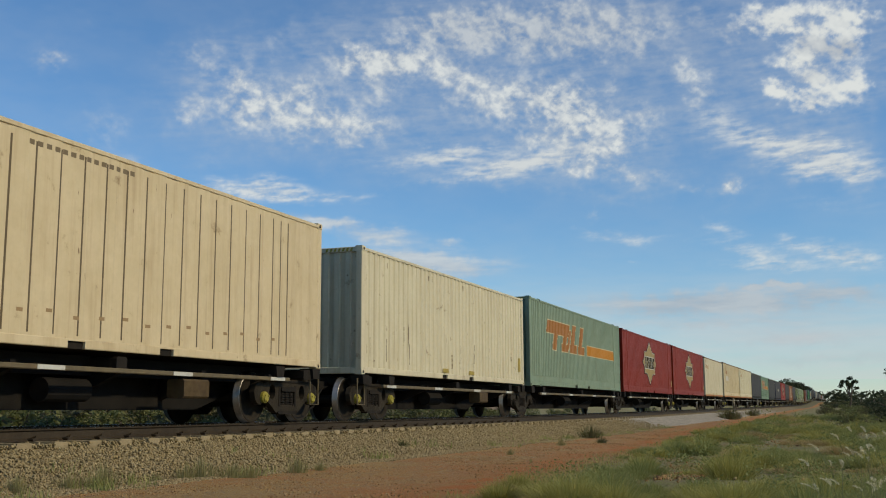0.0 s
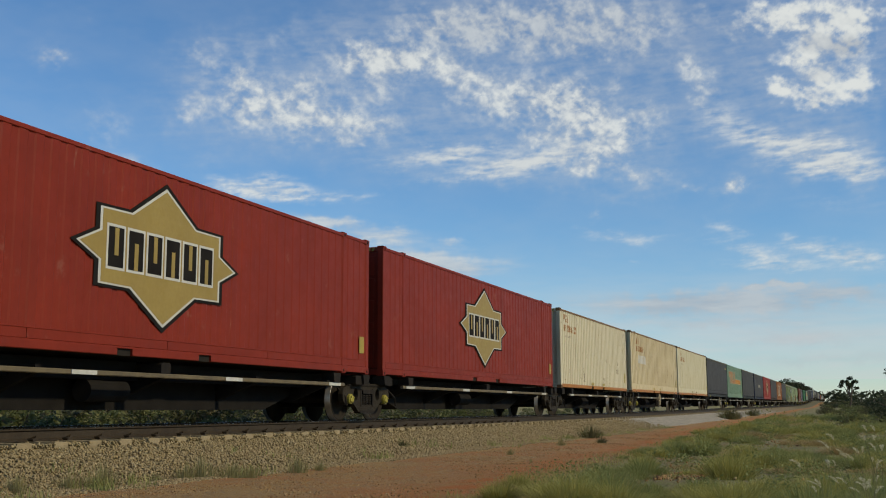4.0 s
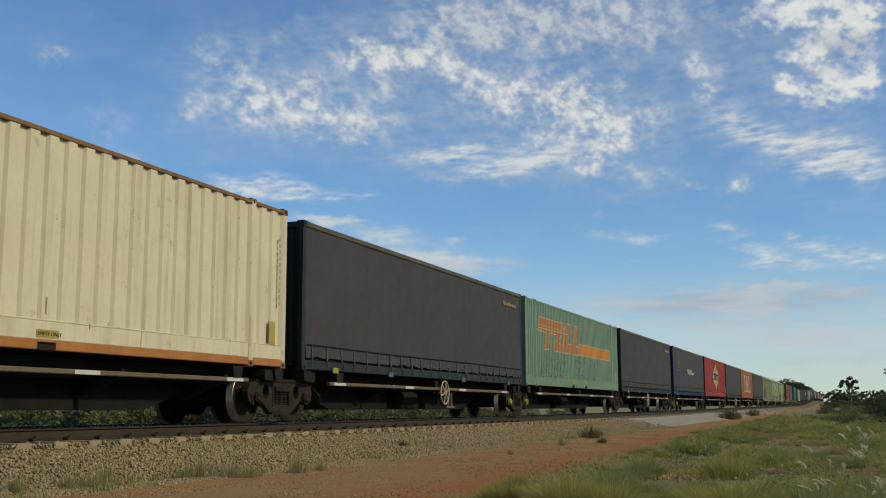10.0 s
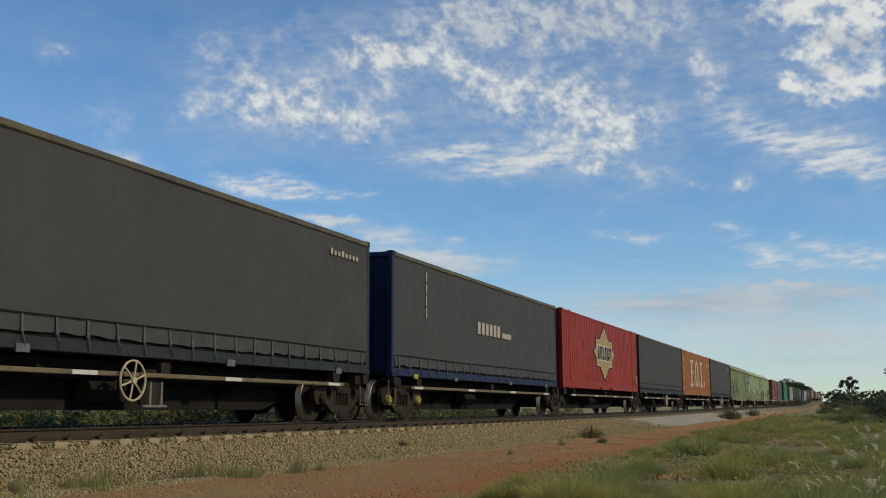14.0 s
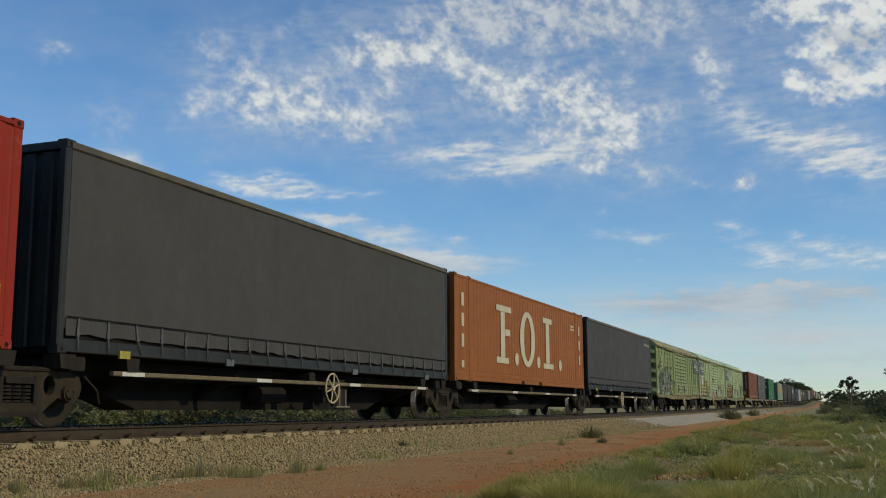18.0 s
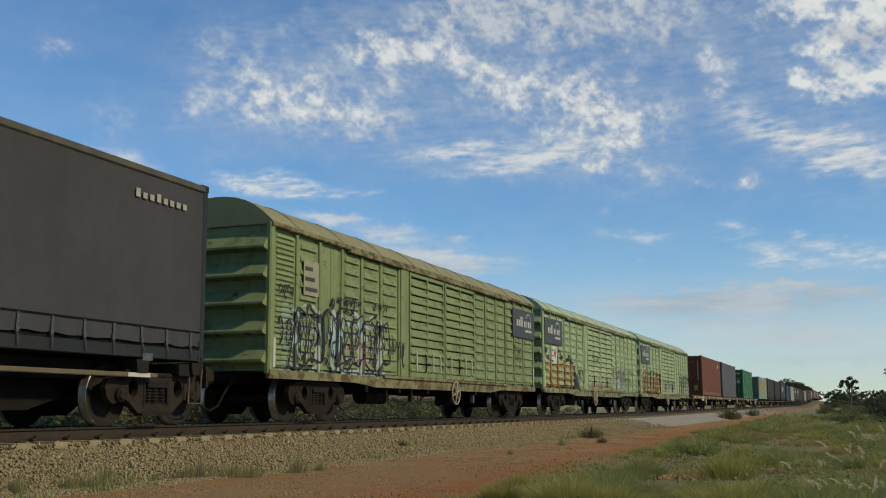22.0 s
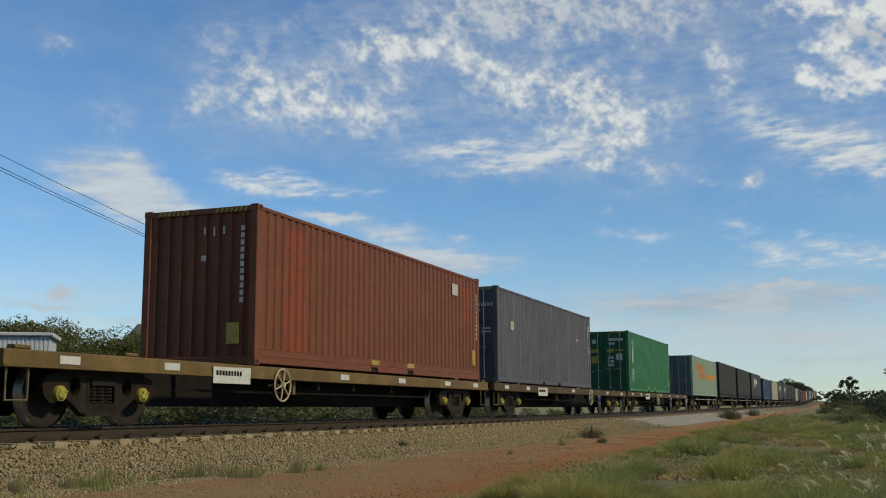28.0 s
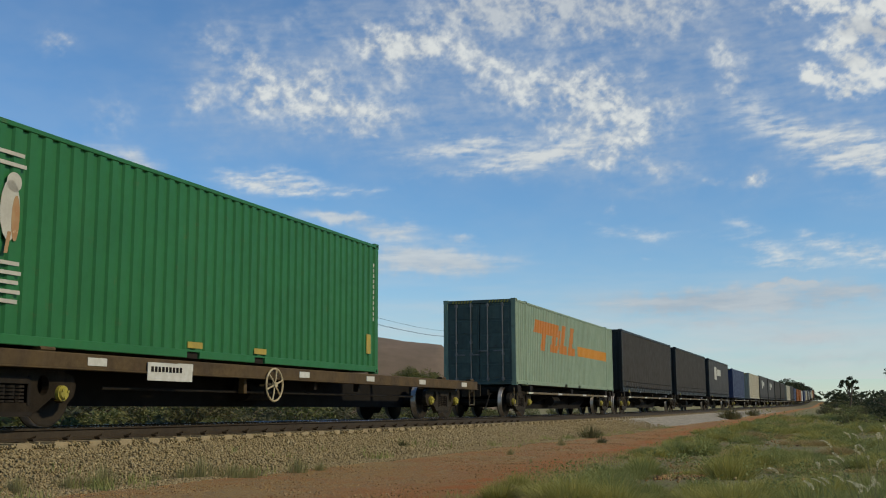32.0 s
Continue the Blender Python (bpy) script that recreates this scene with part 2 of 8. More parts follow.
def build_ground():
    xs = axis_steps(-1900, 1900, 0.45, 120.0, 1.09)
    ys = [v + 12 for v in axis_steps(-700, 2600, 0.45, 120.0, 1.08)]
    v, f, cov = [], [], []
    for y in ys:
        for x in xs:
            v.append((x, y, ground_z(x, y)))
            e = grass_edge(y) + bend(y)
            c = (x - e) / 2.8 + 0.5
            if x < TRACK_X:
                c = (-15.0 - x) / 4.0
            cov.append(max(0.0, min(1.0, c)))
    nx = len(xs)
    for j in range(len(ys) - 1):
        for i in range(nx - 1):
            f.append((j * nx + i, j * nx + i + 1, (j + 1) * nx + i + 1, (j + 1) * nx + i))
    me = bpy.data.meshes.new("ground")
    me.from_pydata(v, [], f)
    at = me.attributes.new("cover", "FLOAT", "POINT")
    at.data.foreach_set("value", cov)
    me.materials.append(SOIL)
    me.polygons.foreach_set("use_smooth", [True] * len(me.polygons))
    tagged(new("ground", me), "red dirt track and dry grass beside the railway", "ground", kind="structure")


build_ground()

# ---------------------------------------------------------------- ballast, rails, sleepers
CONCRETE = surface("sleeper_concrete", (0.31, 0.245, 0.14), (0.24, 0.185, 0.105), 5, 0.9, 0.0, 0.3, 60, 0.2)
RAIL = surface("rail_steel_rusty", (0.05, 0.035, 0.019), (0.034, 0.024, 0.014), 5, 0.7, 0.2, 0.2)
RAILTOP = surface("rail_head_polished", (0.5, 0.5, 0.5), (0.4, 0.4, 0.4), 5, 0.25, 1.0)

LINE_Y = [-60 + 3 * k for k in range(60)] + [120 + 10 * k for k in range(75)]


def along_track(profile, mis, name, mats, ys=LINE_Y, wobble=0.0, closed=False):
    """Sweeps an open profile (across, up) along the track."""
    v, f, m = [], [], []
    n = len(profile)
    for y in ys:
        p = on_track(y)
        for k, (a, z) in enumerate(profile):
            w = wobble * noise.noise((a * 0.9, y * 0.5, 1.0 + k)) if 0 < k < n - 1 else wobble * 2 * noise.noise((a, y * 0.3, 5.0))
            v.append(p @ Vector((a + w, 0, z + w * 0.3)))
    for j in range(len(ys) - 1):
        for k in range(n - 1 if not closed else n):
            k2 = (k + 1) % n
            f.append((j * n + k, j * n + k2, (j + 1) * n + k2, (j + 1) * n + k))
            m.append(mis[k] if mis else 0)
    me = bpy.data.meshes.new(name)
    me.from_pydata(v, [], f)
    for mt in mats:
        me.materials.append(mt)
    me.polygons.foreach_set("material_index", m)
    bm = bmesh.new()
    bm.from_mesh(me)
    bmesh.ops.recalc_face_normals(bm, faces=bm.faces)
    bm.to_mesh(me)
    bm.free()
    return new(name, me)


fine = [-20 + 0.5 * k for k in range(200)] + [80 + 4 * k for k in range(30)] + [200 + 15 * k for k in range(50)]
BED = [(-4.4, -0.75), (-3.4, -0.5), (-1.9, -0.20), (-1.3, -0.21), (-0.75, -0.21), (0, -0.215), (0.75, -0.225), (1.34, -0.255), (1.5, -0.31), (1.75, -0.335), (2.4, -0.46), (3.0, -0.58), (3.7, -0.75)]


def bed_material():
    """Tan stone near by, fresh grey stone from 40 m on, tan and weedy far off, with ragged changes."""
    m = surface("ballast_bed", (0.265, 0.20, 0.098), (0.17, 0.128, 0.063), 24, 0.9, 0.0, 1.0, 30, 0, spots=0.5, spot_col=(0.10, 0.08, 0.06), spot_scale=30)
    n, l = m.node_tree.nodes, m.node_tree.links
    b = n["Principled BSDF"]
    col = b.inputs["Base Color"].links[0].from_socket
    geo, sep, nz, nf = n.new("ShaderNodeNewGeometry"), n.new("ShaderNodeSeparateXYZ"), n.new("ShaderNodeTexNoise"), n.new("ShaderNodeTexNoise")
    l.new(geo.outputs["Position"], sep.inputs[0])
    for t, sc in ((nz, 0.22), (nf, 7.0)):
        t.inputs["Scale"].default_value, t.inputs["Detail"].default_value = sc, 5.0
        l.new(geo.outputs["Position"], t.inputs["Vector"])

    def along(y0, y1):
        k = n.new("ShaderNodeMath")
        k.operation = "MULTIPLY_ADD"
        k.inputs[1].default_value = 26.0
        l.new(nz.outputs["Fac"], k.inputs[0])
        l.new(sep.outputs["Y"], k.inputs[2])
        r = n.new("ShaderNodeMapRange")
        r.inputs["From Min"].default_value, r.inputs["From Max"].default_value = y0 + 13, y1 + 13
        l.new(k.outputs[0], r.inputs["Value"])
        return r.outputs[0]

    def mixed(f, a, z):
        k = n.new("ShaderNodeMix")
        k.data_type = "RGBA"
        l.new(f, k.inputs["Factor"])
        for q, v in ((k.inputs["A"], a), (k.inputs["B"], z)):
            if isinstance(v, tuple):
                q.default_value = (*v, 1)
            else:
                l.new(v, q)
        return k.outputs["Result"]

    grit = n.new("ShaderNodeMapRange")
    grit.inputs["From Min"].default_value, grit.inputs["From Max"].default_value = 0.42, 0.60
    l.new(nf.outputs["Fac"], grit.inputs["Value"])
    grey = mixed(grit.outputs[0], (0.40, 0.36, 0.29), (0.15, 0.135, 0.108))
    col = mixed(along(34, 48), col, grey)
    col = mixed(along(112, 150), col, (0.19, 0.145, 0.078))
    col = mixed(along(190, 260), col, (0.12, 0.105, 0.052))
    l.new(col, b.inputs["Base Color"])
    return m


bed = along_track(BED, None, "ballast", [bed_material()], fine, 0.05)
tagged(bed, "pale crushed stone ballast bed under the railway track", "ballast", kind="structure")

RAILPROF = [(-0.07, -0.172), (0.07, -0.172), (0.07, -0.155), (0.012, -0.135), (0.009, -0.045), (0.034, -0.032), (0.036, -0.008), (0.026, 0.0), (-0.026, 0.0), (-0.036, -0.008), (-0.034, -0.032), (-0.009, -0.045), (-0.012, -0.135), (-0.07, -0.155)]
for side in (-1, 1):
    r = along_track([(a + side * 0.753, z) for a, z in RAILPROF], [1 if k in (6, 7, 8) else 0 for k in range(14)], "rail", [RAIL, RAILTOP], LINE_Y, 0, True)
    tagged(r, "rusty steel rail with a polished head on concrete sleepers", "rail", group="rails of the track", kind="structure")
# ---------------------------------------------------------------- bogies
HALF_BASE, WHEEL_R = 0.89, 0.46


def ring(cy, cz, ry, rz, n=14):
    return [(cy + ry * math.cos(k * 2 * math.pi / n), cz + rz * math.sin(k * 2 * math.pi / n)) for k in range(n)]


def wheelset_mesh():
    s = Shape()
    for sg in (-1, 1):
        c = sg * 0.753
        prof = [(c + sg * 0.065, 0.0), (c + sg * 0.07, 0.10), (c + sg * 0.045, 0.12), (c + sg * 0.02, 0.26), (c + sg * 0.03, 0.385), (c + sg * 0.068, 0.395),
                (c + sg * 0.068, 0.445), (c + sg * 0.06, 0.452), (c - sg * 0.03, 0.46), (c - sg * 0.045, 0.478), (c - sg * 0.065, 0.478), (c - sg * 0.065, 0.0)]
        s.lathe(prof, "x", 36, [0, 0, 0, 0, 0, 0, 1, 1, 1, 0, 0])
    s.cyl("x", -1.0, 1.0, 0, 0, 0.085, 12)
    return s.mesh("wheelset", [WHEEL, TREAD], True)


FRAME_OUT = [(-1.16, 0.42), (-1.20, 0.56), (-1.14, 0.69), (-0.95, 0.745), (-0.40, 0.80), (0.40, 0.80), (0.95, 0.745), (1.14, 0.69), (1.20, 0.56), (1.16, 0.42),
             (1.06, 0.34), (0.96, 0.33), (0.88, 0.36), (0.74, 0.40), (0.56, 0.29), (0.44, 0.20), (0.30, 0.165), (-0.30, 0.165), (-0.44, 0.20), (-0.56, 0.29), (-0.74, 0.40), (-0.88, 0.36), (-0.96, 0.33), (-1.06, 0.34)]
FRAME_HOLES = [ring(0.56, 0.56, 0.11, 0.135), ring(-0.56, 0.56, 0.11, 0.135), [(-0.27, 0.33), (0.27, 0.33), (0.27, 0.66), (-0.27, 0.66)]]
ME_WHEELS = wheelset_mesh()
ME_FRAME = cut_plate("side_frame", FRAME_OUT, FRAME_HOLES, -0.055, 0.055, CAST)
ME_FRAME_B = ME_FRAME.copy()
ME_FRAME_B.materials[0] = CAST_BROWN


def bogie_small(mat):
    """The frame's raised rims, spring nest and wedge blocks of one side."""
    s = Shape()
    for y in (-0.17, 0.0, 0.17):
        for k in range(5):
            s.cyl("z", 0.335 + k * 0.047, 0.335 + k * 0.047 + 0.028, 0.0, y, 0.075, 10)
    s.bar("x", -0.08, 0.09, -0.26, 0.575, 0.26, 0.66, 0.02)
    s.bar("x", -0.075, 0.075, -0.36, 0.155, 0.36, 0.215, 0.02)
    s.bar("x", -0.075, 0.075, -0.95, 0.745, 0.95, 0.775, 0.01)
    for y in (-0.30, 0.30):
        s.bar("z", 0.30, 0.68, -0.07, y - 0.03, 0.07, y + 0.03, 0.01)
    return s.mesh("spring_nest", mat)


def boxcap(mat):
    s = Shape()
    s.cyl("x", -0.02, 0.08, 0, 0, 0.105, 16)
    s.cyl("x", 0.08, 0.11, 0, 0, 0.09, 16, r2=0.075)
    for k in range(3):
        a = k * 2 * math.pi / 3 + 0.4
        s.cyl("x", 0.105, 0.125, 0.06 * math.cos(a), 0.06 * math.sin(a), 0.018, 6)
    return s.mesh("axle_box", mat)


ME_SPRING = bogie_small(DARK)
ME_CAP_Y, ME_CAP_D = boxcap(YELLOW), boxcap(CAST)
ME_BOLSTER = Shape().bar("x", -1.0, 1.0, -0.22, 0.42, 0.22, 0.74, 0.05).bar("x", -0.85, 0.85, -0.62, 0.30, -0.54, 0.5, 0.02).bar("x", -0.85, 0.85, 0.54, 0.30, 0.62, 0.5, 0.02).cyl("z", 0.72, 0.86, 0, 0, 0.3, 16).mesh("bogie", BLACK)


def bogie(parent, y, yellow=True, brown=False):
    b = part("bogie", ME_BOLSTER, None, parent, "dark cast steel three-piece bogie", Matrix.Translation((0, y, 0)))
    for sg in (-1, 1):
        turn = Matrix.Identity(4) if sg > 0 else Matrix.Rotation(math.pi, 4, "Z")
        part("side_frame", ME_FRAME_B if brown else ME_FRAME, None, b, "", Matrix.Translation((sg * 0.99, 0, 0)) @ turn)
        part("spring_nest", ME_SPRING, None, b, "", Matrix.Translation((sg * 0.99, 0, 0)) @ turn)
        for e in (-1, 1):
            part("axle_box", ME_CAP_Y if yellow else ME_CAP_D, None, b, "yellow bearing cap" if yellow else "", Matrix.Translation((sg * 1.02, e * HALF_BASE, WHEEL_R)) @ turn)
    for e in (-1, 1):
        w = part("wheelset", ME_WHEELS, None, b, "dark steel wheels with bright worn treads", Matrix.Translation((0, e * HALF_BASE, WHEEL_R)))
        SPINNERS.append((w, e * HALF_BASE))
    return b


def wheel_spokes(r=0.29, n=6):
    s = Shape()
    pts = [(0, r * math.cos(k * math.pi / 12), r * math.sin(k * math.pi / 12)) for k in range(25)]
    s.tube(pts, 0.018, 6)
    for k in range(n):
        a = k * 2 * math.pi / n + 0.3
        s.tube([(0, 0, 0), (0.01, r * 0.5 * math.cos(a), r * 0.5 * math.sin(a)), (0, r * math.cos(a), r * math.sin(a))], 0.016, 5)
    s.cyl("x", -0.03, 0.04, 0, 0, 0.05, 10)
    s.cyl("x", -0.3, 0.0, 0, 0, 0.02, 8)
    return s.mesh("handbrake_wheel", surface("handwheel_paint", (0.42, 0.36, 0.23), (0.33, 0.26, 0.15), 8, 0.5))


ME_HANDWHEEL = wheel_spokes()


def coupler_mesh():
    s = Shape()
    s.bar("y", -0.75, -0.12, -0.09, 0.74, 0.09, 0.94, 0.03)
    s.bar("y", -0.18, 0.0, -0.17, 0.70, 0.14, 0.98, 0.06)
    s.bar("y", -0.5, -0.42, -0.3, 0.62, 0.3, 1.0, 0.02)
    return s.mesh("coupler", CAST)


ME_COUPLER = coupler_mesh()


def hose_mesh():
    s = Shape()
    s.tube([(0.42, 0.35, 0.72), (0.42, 0.1, 0.70), (0.42, -0.1, 0.52), (0.42, -0.3, 0.30), (0.42, -0.55, 0.22), (0.42, -0.8, 0.30)], 0.022, 6)
    return s.mesh("brake_hose", BLACK)


ME_HOSE = hose_mesh()


# ---------------------------------------------------------------- wagons
STEPGREY = surface("grey_step_steel", (0.16, 0.145, 0.11), (0.10, 0.09, 0.07), 6, 0.7)


def pack_platform(length, deck, front_bogie=True, rear_bogie=False, front_end=False, rear_end=False, handwheel=0.0, box=0.0, group="articulated container wagons", yellow=True):
    """One platform of an articulated five-unit container wagon. Local y runs from 0 (its front) to length."""
    w = thing("container_wagon", "low dark steel articulated container wagon on cast bogies", "wagon", group)
    s = Shape()
    low, top = 0.24, deck - 0.14
    yb0, yb1 = (1.9, length - 1.9)
    prof = [(yb0 + 1.4, low), (yb1 - 1.4, low), (yb1, 0.62), (length - 0.15, 0.66), (length - 0.15, top), (0.15, top), (0.15, 0.66), (yb0, 0.62)]
    s.prism(prof, "x", -0.32, 0.32)
    part("centre_sill", s, BLACK, w)
    for y, hw in ((0.75, 0.22), (length - 0.75, 0.22), (length / 2, 0.12)):
        part("bolster_beam", Shape().bar("x", -1.18, 1.18, y - hw, top - 0.08, y + hw, deck - 0.03, 0.03), DARK, w)
    for k in range(5):
        y = 2.2 + (length - 4.4) * k / 4
        s = Shape()
        s.prism([(-1.16, top - 0.02), (1.16, top - 0.02), (1.16, top - 0.12), (0.35, 0.40), (-0.35, 0.40), (-1.16, top - 0.12)], "y", y - 0.05, y + 0.05)
        part("cross_bearer", s, BLACK, w)
    for sg in (-1, 1):
        s = Shape()
        s.bar("y", 1.55, length - 1.55, sg * 1.17 - 0.035, top - 0.13, sg * 1.17 + 0.035, top - 0.06, 0.012)
        part("side_rail", s, CREAMBAR if sg > 0 else DARK, w, "thin weathered cream side pipe" if sg > 0 else "")
    for k in range(4):
        y = 2.0 + (length - 4.0) * k / 3.0
        part("reflector", Shape().box(1.206, y - 0.26, top - 0.125, 1.214, y + 0.26, top - 0.065), WHITE, w, "white reflective strip")
    for y in (0.55, 1.95, length - 1.95, length - 0.55):
        s = Shape()
        s.prism([(y - 0.16, deck - 0.006), (y + 0.16, deck - 0.006), (y + 0.12, deck - 0.2), (y - 0.12, deck - 0.2)], "x", 0.95, 1.235)
        part("container_stop", s, DARK, w)
    # added black strip that closes the gap below the deck, in place of shade
    part("inner_beam", Shape().box(0.60, 1.0, top - 0.16, 0.70, length - 1.0, deck - 0.02), BLACK, w)
    for y in (1.3, length - 1.3):
        part("brake_lever", Shape().tube([(0.9, y, 0.7), (1.05, y + 0.1, 0.5), (1.05, y + 0.15, 0.32)], 0.02, 6), DARK, w)
    s = Shape()
    s.cyl("y", length * 0.42, length * 0.42 + 0.9, 0.62, 0.52, 0.17, 14)
    part("air_reservoir", s, BLACK, w)
    if handwheel:
        hw = part("handbrake_wheel", ME_HANDWHEEL, None, w, "cream spoked handbrake wheel", Matrix.Translation((1.27, handwheel, 0.66)))
        part("brake_post", Shape().bar("z", 0.36, top, 1.02, handwheel - 0.05, 1.1, handwheel + 0.05, 0.01), DARK, w)
        part("brake_housing", Shape().bar("z", 0.3, top, 0.95, handwheel + 0.5, 1.1, handwheel + 0.95, 0.06), DARK, w)
        a = handwheel + 0.62
        s = Shape().bar("z", 0.30, 0.66, 1.08, a, 1.12, a + 0.05, 0.01).bar("z", 0.30, 0.66, 1.08, a + 0.28, 1.12, a + 0.33, 0.01).bar("y", a - 0.25, a + 0.36, 1.02, 0.27, 1.18, 0.31, 0.01)
        part("foot_step", s, STEPGREY, w, "grey hanging foot step")
    if box:
        part("equipment_box", Shape().bar("y", box - 0.35, box + 0.35, 0.9, 0.42, 1.22, 0.72, 0.03), RUSTY, w, "tan steel equipment box")
    if front_bogie:
        bogie(w, -0.12 if not front_end else 1.35, yellow)
    if rear_bogie:
        bogie(w, length - 1.35, yellow)
    for on, y, turn in ((front_end, 0.0, 0), (rear_end, length, math.pi)):
        if on:
            m = Matrix.Translation((0, y, 0)) @ Matrix.Rotation(turn, 4, "Z")
            part("coupler", ME_COUPLER, None, w, "", m)
            part("brake_hose", ME_HOSE, None, w, "", m)
            st = Shape().tube([(1.15, 0.3, 0.9), (1.15, 0.3, 0.34), (1.15, 0.65, 0.34), (1.15, 0.65, 0.9)], 0.02, 6)
            part("step", st, CREAMBAR, w, "", m @ (Matrix.Rotation(0, 4, "Z") if not turn else Matrix.Diagonal((-1, 1, 1, 1))))
    return w


def flat_wagon(length, deck, tone, handwheel, group="flat container wagons"):
    w = thing("flat_wagon", "rust-brown steel flat container wagon with yellow bearing caps", "wagon", group)
    t = deck - 0.02
    s = Shape()
    s.prism([(2.9, 0.30), (length - 2.9, 0.30), (length - 2.0, 0.66), (length, 0.70), (length, t - 0.02), (0, t - 0.02), (0, 0.70), (2.0, 0.66)], "x", -0.34, 0.34)
    part("centre_sill", s, BLACK, w)
    for sg in (-1, 1):
        s = Shape()
        s.bar("y", 0.0, length, sg * 1.20 - 0.09, t - 0.21, sg * 1.20 + 0.06, t, 0.015)
        s.bar("y", 0.0, length, sg * 1.20 - 0.09, t - 0.225, sg * 1.20 + 0.085, t - 0.20, 0.005)
        part("side_sill", s, tone, w, "brown rusty side channel")
    for k in range(9):
        y = 0.3 + (length - 0.6) * k / 8
        part("cross_bearer", Shape().bar("x", -1.18, 1.18, y - 0.06, t - 0.16, y + 0.06, t - 0.01, 0.01), DARK, w)
    for y0, y1 in ((0.0, 1.7), (length - 1.7, length)):
        part("end_deck", Shape().box(-1.18, y0, t - 0.03, 1.18, y1, t - 0.004), tone, w)
    for y in (0.35, 2.55, length - 2.55, length - 0.35):
        part("container_stop", Shape().bar("y", y - 0.14, y + 0.14, 1.1, t + 0.0, 1.24, t + 0.06, 0.02), tone, w)
    for y in (1.2, 3.5, 5.6, 9.5, 12.5, 15.5, length - 1.1):
        part("reflector", Shape().box(1.262, y - 0.2, t - 0.16, 1.27, y + 0.2, t - 0.05), WHITE, w, "white reflective patch")
    part("number_plate", Shape().box(1.286, 4.6, t - 0.33, 1.294, 5.75, t - 0.06), WHITE, w, "white panel with a row of dark marks")
    s = Shape()
    for k in range(9):
        s.box(1.296, 4.68 + k * 0.09, t - 0.2, 1.3, 4.74 + k * 0.09, t - 0.12)
    part("number_marks", s, BLACK, w)
    part("handbrake_wheel", ME_HANDWHEEL, None, w, "cream spoked handbrake wheel", Matrix.Translation((1.31, handwheel, 0.68)))
    part("brake_post", Shape().bar("z", 0.45, t - 0.2, 1.12, handwheel - 0.05, 1.2, handwheel + 0.05, 0.01), DARK, w)
    for y in (7.6, 8.6, 10.2, 12.2):
        part("hanger", Shape().bar("z", 0.52 + 0.1 * (int(y * 5) % 2), t - 0.2, 1.02, y - 0.05, 1.14, y + 0.05, 0.01), tone if int(y) % 2 else DARK, w)
    part("air_reservoir", Shape().cyl("y", 8.2, 9.4, 0.7, 0.58, 0.18, 14), BLACK, w)
    part("brake_rod", Shape().tube([(0.95, 4.0, 0.55), (0.95, length - 4.0, 0.55)], 0.025, 6), DARK, w)
    bogie(w, 2.15, True, True)
    bogie(w, length - 2.15, True, False)
    for y, turn in ((0.0, 0), (length, math.pi)):
        m = Matrix.Translation((0, y, 0)) @ Matrix.Rotation(turn, 4, "Z")
        part("coupler", ME_COUPLER, None, w, "", m)
        part("brake_hose", ME_HOSE, None, w, "", m)
        sx = 1.0 if not turn else -1.0
        part("step", Shape().tube([(sx * 1.2, 0.12, 0.8), (sx * 1.2, 0.12, 0.36), (sx * 1.2, 0.5, 0.36), (sx * 1.2, 0.5, 0.8)], 0.02, 6), CREAMBAR, w, "", m)
    return w


# ---------------------------------------------------------------- containers. Local y from 0 (front) to length, z from 0 (underside)
def corrugated(a0, a1, z0, z1, base, depth, pitch, axis="y", flip=1, wide=0.46):
    """A ribbed wall sheet between a0 and a1; ribs run upright. base: its outer plane."""
    s = Shape()
    n = max(2, round((a1 - a0) / pitch))
    p = (a1 - a0) / n
    pts = []
    for k in range(n):
        a = a0 + k * p
        pts += [(a, base), (a + p * wide, base), (a + p * (wide + 0.07), base - flip * depth), (a + p * 0.90, base - flip * depth)]
    pts.append((a1, base))
    v, f = [], []
    for z in (z0, z1):
        for a, q in pts:
            v.append((q, a, z) if axis == "y" else (a, q, z))
    m = len(pts)
    f = [(k, k + 1, m + k + 1, m + k) for k in range(m - 1)]
    return s.add(v, f)


def castings(box, length, h, half, mat, ys):
    for y in ys:
        for sg in (-1, 1):
            for z0, z1 in ((0.0, 0.118), (h - 0.118, h)):
                s = Shape()
                s.bar("y", y - 0.089, y + 0.089, sg * half - sg * 0.162, z0, sg * half + sg * 0.003, z1, 0.012)
                c = part("corner_casting", s, mat, box)
                if sg > 0:
                    part("casting_hole", Shape().cyl("x", half + 0.0035, half + 0.006, y, (z0 + z1) / 2, 0.034, 10), BLACK, c)


